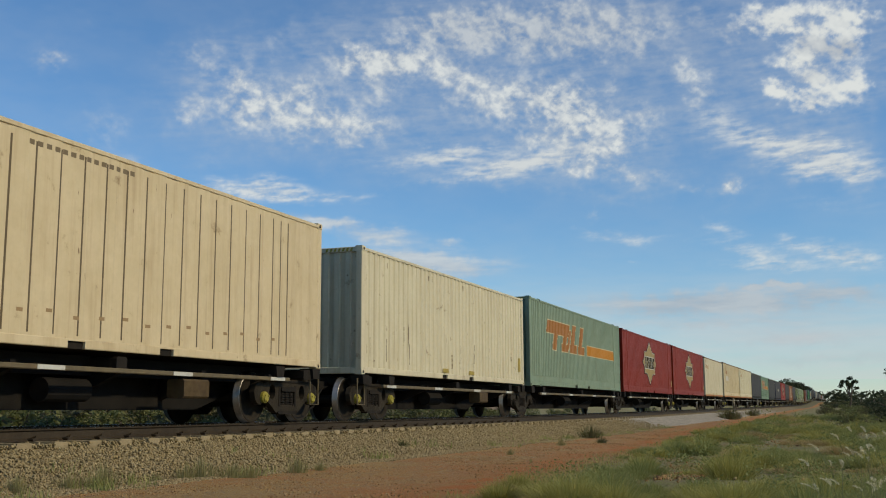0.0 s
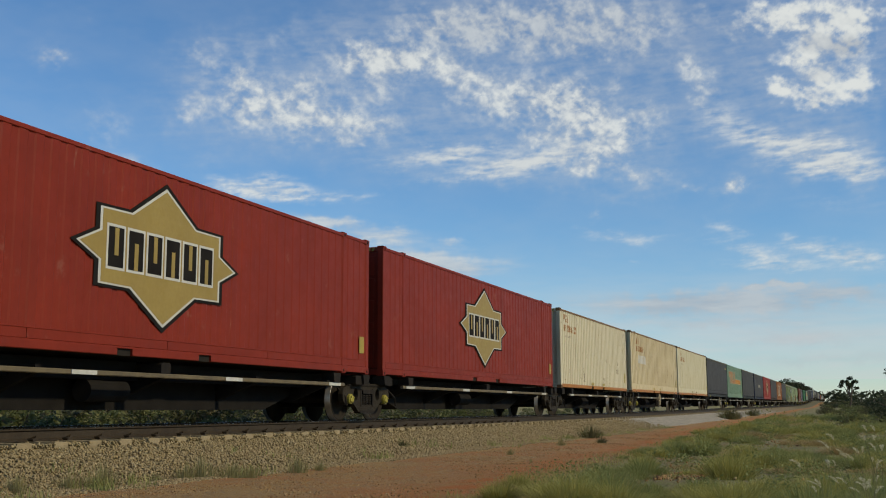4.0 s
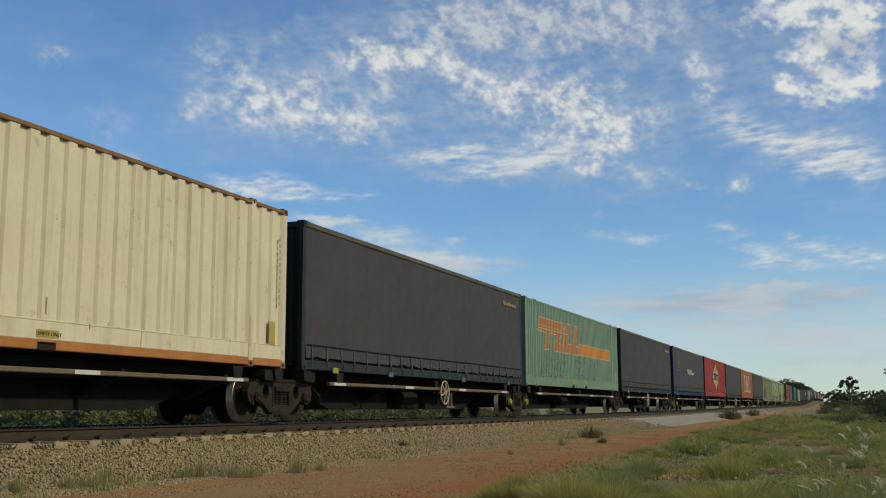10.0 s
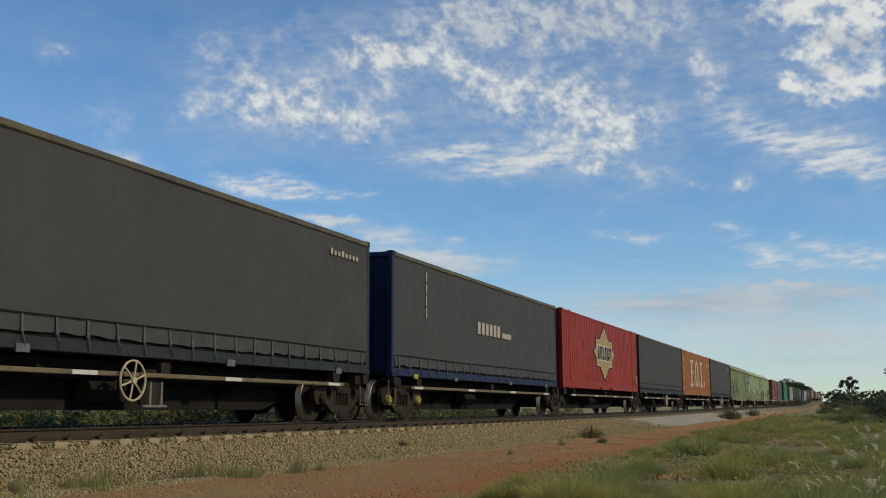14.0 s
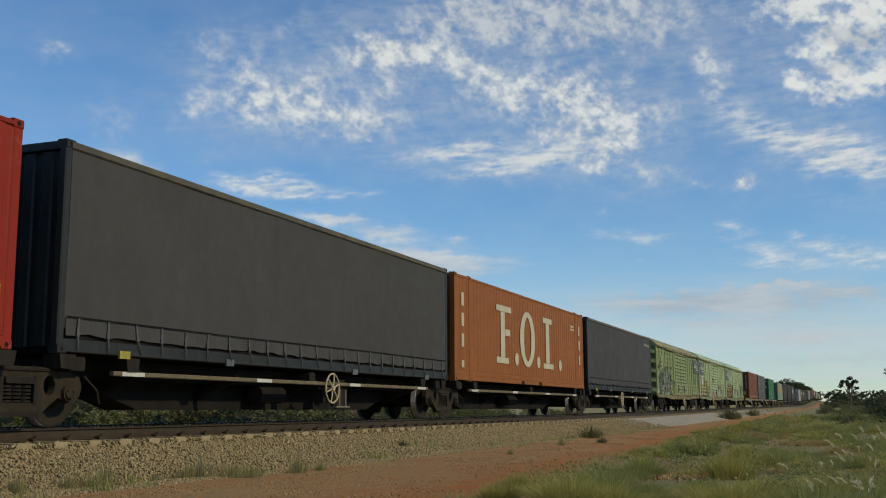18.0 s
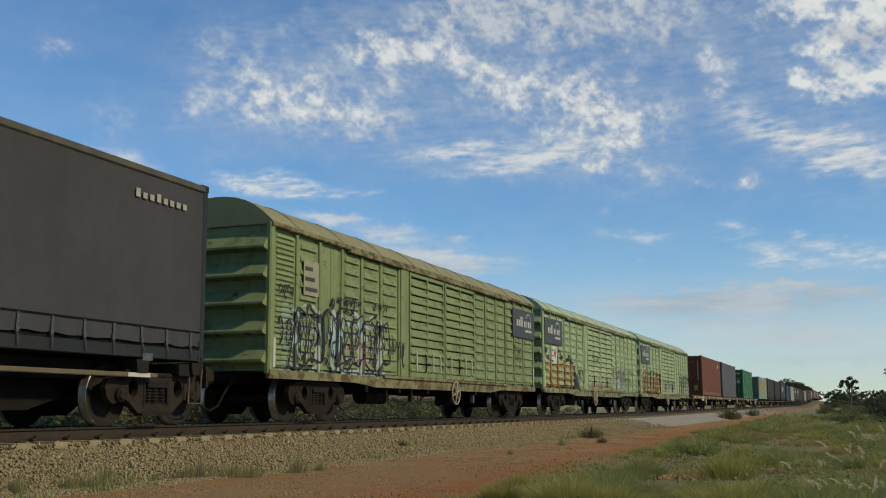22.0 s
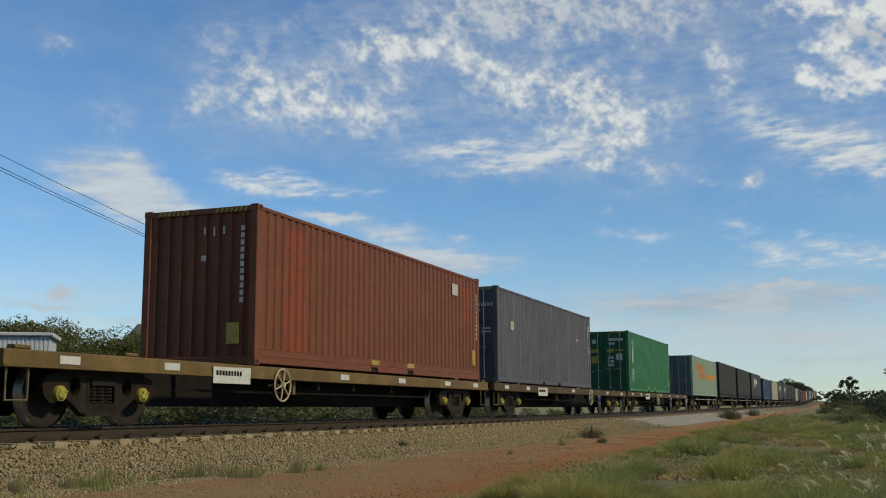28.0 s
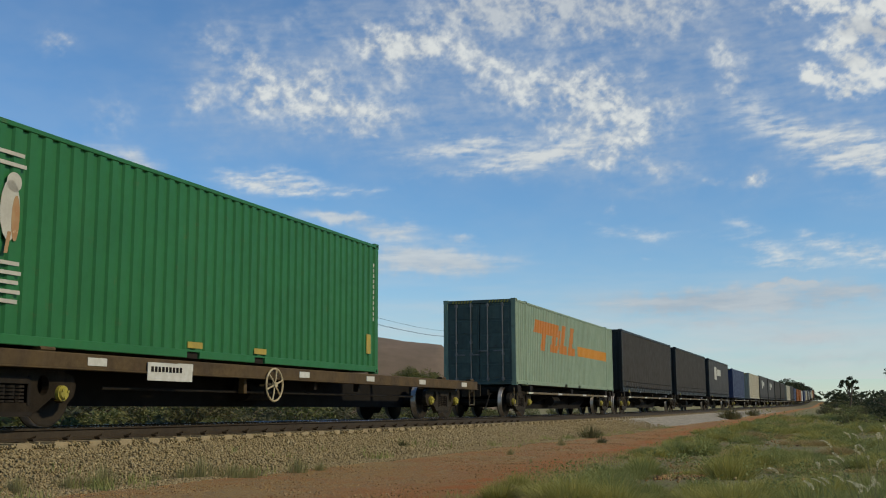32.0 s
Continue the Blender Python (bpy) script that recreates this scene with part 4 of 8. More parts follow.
        col = mixed(math_node("MULTIPLY", mask_e, dens), col, fill)
        col = mixed(math_node("MULTIPLY", math_node("MULTIPLY", ink.outputs[0], mask_e), 0.92), col, line)
    l.new(col, b.inputs["Base Color"])
    return m


LOUVRES = {}


def louvre(width, h, depth):
    """One short pressed louvre, open along its lower edge."""
    key = (round(width, 2), round(h, 2), depth)
    if key not in LOUVRES:
        w = width
        LOUVRES[key] = Shape().add([(0, 0, 0), (0, w, 0), (depth, w - 0.02, -0.004), (depth, 0.02, -0.004), (0, 0.04, h), (0, w - 0.04, h), (depth * 0.8, w - 0.03, h * 0.35), (depth * 0.8, 0.03, h * 0.35)],
                                   [(0, 3, 2, 1), (3, 7, 6, 2), (7, 4, 5, 6), (0, 4, 7, 3), (1, 2, 6, 5)])
    return LOUVRES[key]


def rib_panel(van_, paint, x, y, width, z0, z1, step=0.235, depth=0.034, inset=0.10):
    """A flat sheet with a column of pressed louvres."""
    p = part("ribbed_panel", Shape().box(x - 0.021, y, z0, x, y + width, z1), paint, van_)
    n = max(1, round((z1 - z0) / step))
    step = (z1 - z0) / n
    me = louvre(width - 2 * inset, step * 0.52, depth).mesh("louvre", paint)
    for k in range(n):
        part("louvre", me, None, p, "", Matrix.Translation((x, y + inset, z0 + (k + 0.32) * step)))


def van(seed, paint, roof_paint, label, bays_fine=False, sign_at=None, handwheel=9.6, yellow_rear=False, rust=None):
    """A bogie van with pressed sides, slatted sliding doors and a curved roof. Local y from 0 to its length, z from the rails."""
    ln, half = 17.35, 1.19
    zf, zt = 0.94, 3.66
    w = thing("louvred_van", label, "railway van", "louvred vans")
    # closed box behind the panels
    part("inner_wall", Shape().box(-half, 0.12, zf + 0.02, half - 0.07, ln - 0.12, zt - 0.02), paint, w)
    zs = 1.02
    edges = [0.12, 1.0, 1.95, 2.95, 3.9, 4.92, 5.95]
    rear = [11.3, 12.3, 13.27, 14.2, 15.12, 16.1, ln - 0.12]
    for row in (edges, rear):
        for k, (a, b) in enumerate(zip(row, row[1:])):
            fine = bays_fine and row is edges and k == 0
            plain = bays_fine and row is edges and k == 2
            if plain:
                s = Shape().bar("z", zs, zt - 0.16, half - 0.05, 0.04, half - 0.015, (b - a) - 0.04, 0.01).bar("z", zs, zt - 0.16, half - 0.03, (b - a) * 0.5 - 0.03, half + 0.005, (b - a) * 0.5 + 0.03, 0.015)
                part("plain_panel", s, paint, w, "", Matrix.Translation((0, a, 0)))
            else:
                rib_panel(w, paint, half - 0.025, a + 0.035, b - a - 0.07, zs, zt - 0.16, 0.10 if fine else 0.245, 0.03 if fine else 0.042, 0.06 if fine else 0.10)
            part("side_post", Shape().bar("z", zf, zt - 0.1, half - 0.05, b - 0.045, half + 0.012, b + 0.045, 0.012), paint, w)
    part("side_post", Shape().bar("z", zf, zt, half - 0.08, 0.0, half + 0.015, 0.13, 0.012), paint, w)
    part("door_post", Shape().bar("z", zf - 0.02, zt - 0.08, half - 0.05, 5.98, half + 0.045, 6.44, 0.015), paint, w)
    # two sliding doors of slats
    slat = Shape().prism([(0.040, 0.0), (0.058, 0.006), (0.060, 0.03), (0.016, 0.18), (0.004, 0.18), (0.042, 0.03)], "y", 0.0, 1.06).mesh("slat", paint)
    for a in (6.5, 8.9):
        d = part("sliding_door", Shape().bar("y", a, a + 2.33, half - 0.01, 1.0, half + 0.035, 1.12, 0.01).bar("y", a, a + 2.33, half - 0.01, zt - 0.24, half + 0.035, zt - 0.14, 0.01)
                 .bar("z", 1.0, zt - 0.14, half - 0.01, a, half + 0.05, a + 0.07, 0.01).bar("z", 1.0, zt - 0.14, half - 0.01, a + 2.26, half + 0.05, a + 2.33, 0.01)
                 , paint, w, "slatted sliding door")
        # dark sheet behind the slats: the shade in their gaps as a colour
        part("door_backing", Shape().box(half - 0.03, a + 0.02, 1.02, half - 0.012, a + 2.31, zt - 0.16), DARK, d)
        for c in (0.09, 1.18):
            for k in range(11):
                part("slat", slat, None, d, "", Matrix.Translation((half - 0.004, a + c, 1.13 + k * 0.206)))
        part("door_rail", Shape().bar("z", 1.05, zt - 0.2, half + 0.0, a + 1.135, half + 0.045, a + 1.195, 0.008), paint, d)
        for k, q in enumerate((0.35, 0.95, 1.45, 1.95)):
            s = Shape().tube([(half + 0.05, a + q, 1.12), (half + 0.085, a + q, 1.16), (half + 0.085, a + q, 1.58 - 0.05 * (k % 2)), (half + 0.05, a + q, 1.62 - 0.05 * (k % 2))], 0.017, 6)
            part("door_handle", s, WHITE if k != 1 else DARK, d, "upright white grab handle" if k != 1 else "")
        part("latch", Shape().bar("y", a + 1.05, a + 1.28, half + 0.045, 1.3, half + 0.075, 1.36, 0.005), DARK, d)
    part("door_track", Shape().bar("y", 3.2, 14.3, half + 0.0, zt - 0.135, half + 0.085, zt - 0.06, 0.012), rust or RUST, w, "rust-stained door track")
    part("door_sill", Shape().bar("y", 5.0, 14.2, half - 0.02, 0.93, half + 0.065, 1.0, 0.008), rust or paint, w)
    # eaves, roof
    part("eave_strip", Shape().bar("y", 0.0, ln, half - 0.06, zt - 0.07, half + 0.045, zt + 0.03, 0.02), rust or RUST, w, "rusty eaves strip")
    part("eave_strip", Shape().bar("y", 0.0, ln, -half - 0.045, zt - 0.07, -half + 0.06, zt + 0.03, 0.02), paint, w)
    arc = []
    for k in range(13):
        q = -1 + 2 * k / 12
        arc.append((q * (half + 0.03), zt + 0.03 + 0.53 * (1 - abs(q) ** 2.4)))
    part("roof", Shape().prism(arc + [(-half, zt - 0.02), (half, zt - 0.02)][::-1], "y", 0.0, ln), roof_paint, w)
    for k in range(9):
        y = 1.0 + k * 1.93
        s = Shape()
        band = [(p[0] * 1.004, p[1] + 0.012) for p in arc]
        s.prism(band + [(p[0] * 0.99, p[1] - 0.02) for p in arc[::-1]], "y", y - 0.02, y + 0.02)
        part("roof_band", s, roof_paint, w)
    # end wall with deep level stiffeners
    part("end_wall", Shape().box(-half + 0.02, 0.05, zf, half - 0.02, 0.11, zt), paint, w)
    for k in range(5):
        z = 1.05 + k * 0.52
        part("end_stiffener", Shape().prism([(0.05, z), (-0.16, z + 0.05), (-0.16, z + 0.09), (0.05, z + 0.34)], "x", -half + 0.06, half - 0.06), paint, w)
    for sg in (-1, 1):
        part("end_post", Shape().bar("z", zf - 0.05, zt + 0.02, sg * half - sg * 0.1, -0.02, sg * half, 0.12, 0.015), paint, w)
    part("rear_wall", Shape().box(-half + 0.02, ln - 0.12, zf, half - 0.02, ln - 0.03, zt), paint, w)
    for y in (0.14, ln - 0.2):
        part("reflector", Shape().box(half + 0.016, y - 0.03, 1.0, half + 0.026, y + 0.05, 1.55), WHITE, w, "upright white reflector strip")
    # underframe
    s = Shape().prism([(0.0, 0.74), (3.2, 0.74), (4.4, 0.68), (12.9, 0.68), (14.1, 0.74), (ln, 0.74), (ln, zf), (0.0, zf)], "x", -0.4, 0.4)
    part("centre_sill", s, BLACK, w)
    for sg in (-1, 1):
        s = Shape().prism([(0.0, 0.80), (3.6, 0.80), (4.6, 0.72), (12.7, 0.72), (13.7, 0.80), (ln, 0.80), (ln, zf + 0.02), (0.0, zf + 0.02)], "x", sg * half - sg * 0.06, sg * half + sg * 0.02)
        part("side_sill", s, rust or paint, w)
    for y in (0.35, 6.9, 9.95, 12.6):
        part("sill_plate", Shape().box(half + 0.02, y, 0.82, half + 0.026, y + 0.28, 0.90), SIGN_GREY if y > 9 else CREAMBAR, w)
    for k in range(6):
        y = 4.2 + k * 1.8
        part("cross_bearer", Shape().bar("x", -half, half, y - 0.06, 0.62, y + 0.06, zf, 0.01), BLACK, w)
    part("air_reservoir", Shape().cyl("y", 5.2, 6.4, 0.55, 0.55, 0.19, 14), BLACK, w)
    part("brake_cylinder", Shape().cyl("y", 10.6, 11.3, 0.5, 0.55, 0.2, 14), BLACK, w)
    part("handbrake_wheel", ME_HANDWHEEL, None, w, "cream spoked handbrake wheel", Matrix.Translation((half + 0.08, handwheel, 0.66)))
    part("brake_post", Shape().bar("z", 0.42, 0.8, half - 0.12, handwheel - 0.05, half - 0.04, handwheel + 0.05, 0.01), DARK, w)
    for y in (5.5, 7.0, 11.5):
        part("hanger", Shape().bar("z", 0.42, 0.74, half - 0.2, y - 0.04, half - 0.1, y + 0.04, 0.01), GALV if y > 11 else DARK, w)
    bogie(w, 2.2, False, True)
    bogie(w, ln - 2.2, yellow_rear, True)
    for y, turn in ((-0.15, 0), (ln + 0.15, math.pi)):
        m = Matrix.Translation((0, y, 0)) @ Matrix.Rotation(turn, 4, "Z")
        part("coupler", ME_COUPLER, None, w, "", m)
        part("brake_hose", ME_HOSE, None, w, "", m)
    if sign_at is not None:
        x = half + 0.03
        g = part("sign_board", Shape().bar("z", 2.50, 3.39, x - 0.02, sign_at, x + 0.012, sign_at + 2.42, 0.005), SIGN_GREY, w, "dark grey sign board with a pale name bar and arc")
        a = sign_at
        marks = [block(a + 0.40 + 0.205 * k, 2.86, 0.15 if k not in (3, 5) else 0.07, 0.2 if k not in (2, 3) else 0.31) for k in range(8)]
        decal(g, "name_bar", marks, SIGN_PALE, x + 0.018)
        decal(g, "sign_arc", arc_strip(a + 1.72, 2.98, 0.30, 0.34, 20, 150), SIGN_PALE, x + 0.018)
        decal(g, "small_bar", [block(a + 1.35, 2.70, 0.7, 0.08)], SIGN_PALE, x + 0.018)
    return w


SIGN_GREY = surface("sign_grey", (0.055, 0.054, 0.05), (0.045, 0.044, 0.04), 2, 0.5)
SIGN_PALE = surface("sign_pale", (0.44, 0.42, 0.35), (0.36, 0.34, 0.28), 4, 0.5)
# ---------------------------------------------------------------- clouds: one thin sheet high up, drifting slowly
# each: degrees from +y, degrees up, half width, half height, tilt, thickness
PUFFS_LEFT = [(-41.8, 18.2, 0.66, 0.42, 0, 0.75), (-38.9, 14.8, 1.34, 1.34, 0, 0.4), (-33.9, 19.3, 1.25, 0.48, 28, 0.5), (-33.4, 18.5, 0.78, 0.3, 25, 0.5), (-34.7, 15.9, 0.72, 0.6, 0, 0.65), (-33.9, 16.7, 0.42, 0.72, 0, 0.45), (-31.5, 16.7, 1.49, 1.25, 0, 0.9), (-31.8, 18.0, 0.48, 0.66, 0, 0.55), (-28.6, 16.3, 2.24, 0.96, -5, 0.95), (-28.0, 17.6, 1.64, 0.72, 0, 0.6), (-25.5, 15.6, 2.84, 0.66, -3, 0.95), (-26.7, 14.7, 2.09, 0.36, -3, 0.45), (-29.8, 20.0, 2.09, 0.9, 20, 0.3), (-33.5, 13.5, 0.75, 0.54, 0, 0.3), (-40.0, 20.1, 0.66, 0.24, 10, 0.2)]
PUFFS_MID = [(-24.9, 19.2, 1.49, 0.6, 5, 1.0), (-23.0, 19.4, 2.09, 0.54, -4, 0.85), (-24.2, 17.7, 1.34, 0.96, 0, 0.6), (-22.5, 20.3, 2.39, 0.9, 0, 0.55), (-23.6, 18.8, 1.79, 0.78, 0, 0.55), (-19.8, 18.8, 1.49, 0.72, -10, 0.7), (-19.3, 17.8, 1.64, 0.84, -10, 0.65), (-18.2, 16.7, 1.79, 0.6, 0, 0.4), (-16.0, 17.0, 1.94, 1.07, 0, 0.75), (-13.8, 16.9, 1.64, 0.9, 0, 1.0), (-12.8, 16.2, 1.19, 0.78, 0, 1.0), (-12.3, 15.0, 1.64, 1.19, 0, 0.9), (-11.7, 13.7, 1.25, 0.78, 0, 0.8), (-14.5, 14.8, 2.09, 0.6, 8, 0.5), (-10.7, 17.7, 0.48, 0.54, 0, 0.4), (-21.4, 14.6, 0.45, 0.18, 0, 0.35)]
PUFFS_RIGHT = [(-10.5, 14.6, 0.96, 0.9, 0, 0.5), (-8.9, 15.7, 0.84, 0.72, 15, 0.65), (-10.2, 12.5, 0.39, 0.54, 15, 0.55), (-8.8, 12.5, 0.96, 0.48, -10, 0.55), (-6.8, 11.9, 0.39, 0.36, 20, 0.6), (-4.6, 11.7, 0.51, 0.51, 0, 1.05), (-6.3, 18.0, 0.96, 0.54, -30, 0.6), (-5.9, 17.0, 0.78, 0.48, -40, 0.65), (-6.3, 16.0, 0.42, 0.66, 25, 0.6), (-7.1, 18.7, 0.54, 0.36, -30, 0.4), (-4.7, 17.8, 0.6, 0.27, 0, 0.28), (-7.9, 20.3, 1.49, 1.19, 0, 0.3), (-12.7, 13.0, 0.84, 0.6, 0, 0.8), (-12.2, 10.6, 0.36, 0.24, 0, 0.4), (-14.2, 15.9, 3.58, 1.79, 0, 0.3)]
TOP_GREY = [(-18.9, 20.7, 2.84, 0.96, 0, 0.65), (-16.3, 21.1, 3.58, 1.13, 0, 0.8), (-12.5, 20.6, 2.69, 1.25, 0, 0.7), (-10.1, 20.0, 1.64, 1.25, 0, 0.6), (-14.8, 19.6, 1.79, 0.75, 0, 0.4), (-3.5, 19.9, 1.49, 0.78, 0, 0.6), (-20.8, 21.3, 1.79, 0.78, 0, 0.4), (-7.6, 21.0, 2.69, 0.66, 0, 0.4)]
HEAPS = [(-2.0, 20.4, 2.39, 0.9, 0, 0.9), (-0.7, 19.9, 1.49, 0.78, 0, 1.0), (0.8, 19.3, 1.34, 1.07, 0, 0.95), (2.0, 18.8, 1.25, 1.25, 0, 1.1), (-0.7, 18.0, 1.49, 0.78, 0, 1.1), (-0.1, 16.5, 1.19, 1.07, 0, 1.2), (-2.0, 16.7, 0.9, 0.51, -15, 1.0), (0.0, 15.6, 0.78, 0.42, 0, 0.9), (1.9, 16.3, 0.84, 1.01, 0, 1.05), (2.1, 19.8, 1.19, 0.9, 0, 0.9)]
STREAKS = [(-16.2, 13.4, 2.99, 0.3, 9, 1.0), (-13.9, 14.0, 1.79, 0.42, 12, 0.7), (-20.4, 13.8, 2.84, 0.36, 3, 0.75), (-17.6, 12.8, 3.58, 0.18, 4, 0.4), (-19.2, 14.2, 1.79, 0.24, 8, 0.35), (-3.8, 14.6, 1.94, 0.45, -22, 0.55), (-5.1, 15.7, 1.19, 0.6, 10, 0.3), (-2.1, 13.8, 2.24, 0.42, -10, 0.6), (-0.9, 12.7, 1.64, 0.45, -15, 0.8), (0.7, 12.5, 1.79, 0.48, -8, 0.8), (-0.1, 13.6, 1.49, 0.36, -10, 0.5), (1.6, 12.0, 1.34, 0.36, -10, 0.6), (0.3, 10.5, 2.69, 0.36, -8, 0.25)]
WISPS = [(-5.6, 9.6, 0.96, 0.24, -25, 0.5), (-4.1, 8.2, 1.79, 0.33, -20, 0.65), (-3.3, 7.4, 2.09, 0.27, -4, 0.65), (-0.7, 8.2, 1.79, 0.45, -8, 0.6), (1.0, 7.6, 1.25, 0.36, -15, 0.65), (-2.2, 8.8, 0.6, 0.24, -20, 0.4), (-31.5, 12.0, 1.79, 0.33, -6, 0.85), (-29.1, 11.7, 2.09, 0.33, -3, 0.8), (-30.3, 12.5, 1.19, 0.3, -5, 0.5), (-25.4, 11.5, 1.19, 0.27, 0, 0.35), (-10.6, 9.2, 1.79, 0.27, -3, 0.55), (-12.7, 9.7, 0.9, 0.18, -20, 0.3), (-10.3, 8.1, 0.75, 0.12, 0, 0.35)]
LOW_BANDS = [(-4.3, 6.4, 0.36, 0.12, 0, 1.2), (-3.1, 6.5, 0.27, 0.09, 0, 1.0), (-2.4, 6.4, 0.66, 0.09, 0, 1.0), (-8.9, 5.6, 4.18, 0.6, 0, 0.7), (-4.0, 5.5, 3.88, 0.54, -3, 0.55), (-0.2, 5.9, 2.39, 0.45, -4, 0.6), (-5.8, 4.5, 5.07, 0.27, 0, 0.35), (-2.2, 3.7, 3.58, 0.42, 0, 0.45), (-0.6, 2.5, 4.48, 0.36, 0, 0.35)]
LATE_BANDS = [(-37.6, 11.0, 3.13, 1.13, -20, 1.0), (-37.8, 12.6, 0.9, 0.54, -10, 0.6), (-39.5, 11.6, 1.49, 0.66, -10, 0.6), (-34.3, 9.5, 1.79, 0.54, -18, 0.6), (-40.8, 6.0, 0.6, 0.27, 0, 0.8), (-41.8, 5.3, 2.09, 0.21, 0, 0.6), (-36.6, 4.6, 1.79, 0.27, 0, 0.5), (-26.9, 10.2, 1.79, 0.27, -3, 0.7), (-24.1, 9.5, 1.79, 0.39, 0, 0.7), (-21.3, 7.8, 3.58, 0.54, 0, 0.8), (-22.8, 8.5, 2.09, 0.36, 0, 0.6), (-20.1, 9.1, 0.9, 0.21, 0, 0.4), (-42.4, 10.0, 1.19, 0.3, 0, 0.2)]

CLOUD_H = 120.0


def lattice(shape_seed):
    return np.random.RandomState(shape_seed).rand(257, 257)


def value_noise(u, v, seed):
    g = lattice(seed)
    iu, iv = np.floor(u).astype(int), np.floor(v).astype(int)
    fu, fv = u - iu, v - iv
    fu, fv = fu * fu * (3 - 2 * fu), fv * fv * (3 - 2 * fv)
    a, b = g[iv % 256, iu % 256], g[iv % 256, (iu + 1) % 256]
    c, d = g[(iv + 1) % 256, iu % 256], g[(iv + 1) % 256, (iu + 1) % 256]
    return (a * (1 - fu) + b * fu) * (1 - fv) + (c * (1 - fu) + d * fu) * fv


def fbm(u, v, seed, octaves=5, gain=0.55):
    out, amp, tot = 0.0, 1.0, 0.0
    for k in range(octaves):
        out = out + amp * value_noise(u * 2 ** k + 17.3 * k, v * 2 ** k + 5.1 * k, seed + k)
        tot += amp
        amp *= gain
    return out / tot


def cloud_material():
    m = bpy.data.materials.new("cloud")
    m.use_nodes = True
    n, l = m.node_tree.nodes, m.node_tree.links
    n.remove(n["Principled BSDF"])
    den, tone = n.new("ShaderNodeAttribute"), n.new("ShaderNodeAttribute")
    den.attribute_name, tone.attribute_name = "thickness", "tone"
    em, tr, mx = n.new("ShaderNodeEmission"), n.new("ShaderNodeBsdfTransparent"), n.new("ShaderNodeMixShader")
    col = n.new("ShaderNodeMix")
    col.data_type = "RGBA"
    col.inputs["A"].default_value, col.inputs["B"].default_value = (0.37, 0.395, 0.47, 1), (0.83, 0.81, 0.795, 1)
    l.new(tone.outputs["Fac"], col.inputs["Factor"])
    l.new(col.outputs["Result"], em.inputs["Color"])
    em.inputs["Strength"].default_value = 1.0
    l.new(den.outputs["Fac"], mx.inputs[0])
    l.new(tr.outputs[0], mx.inputs[1])
    l.new(em.outputs[0], mx.inputs[2])
    l.new(mx.outputs[0], n["Material Output"].inputs["Surface"])
    return m


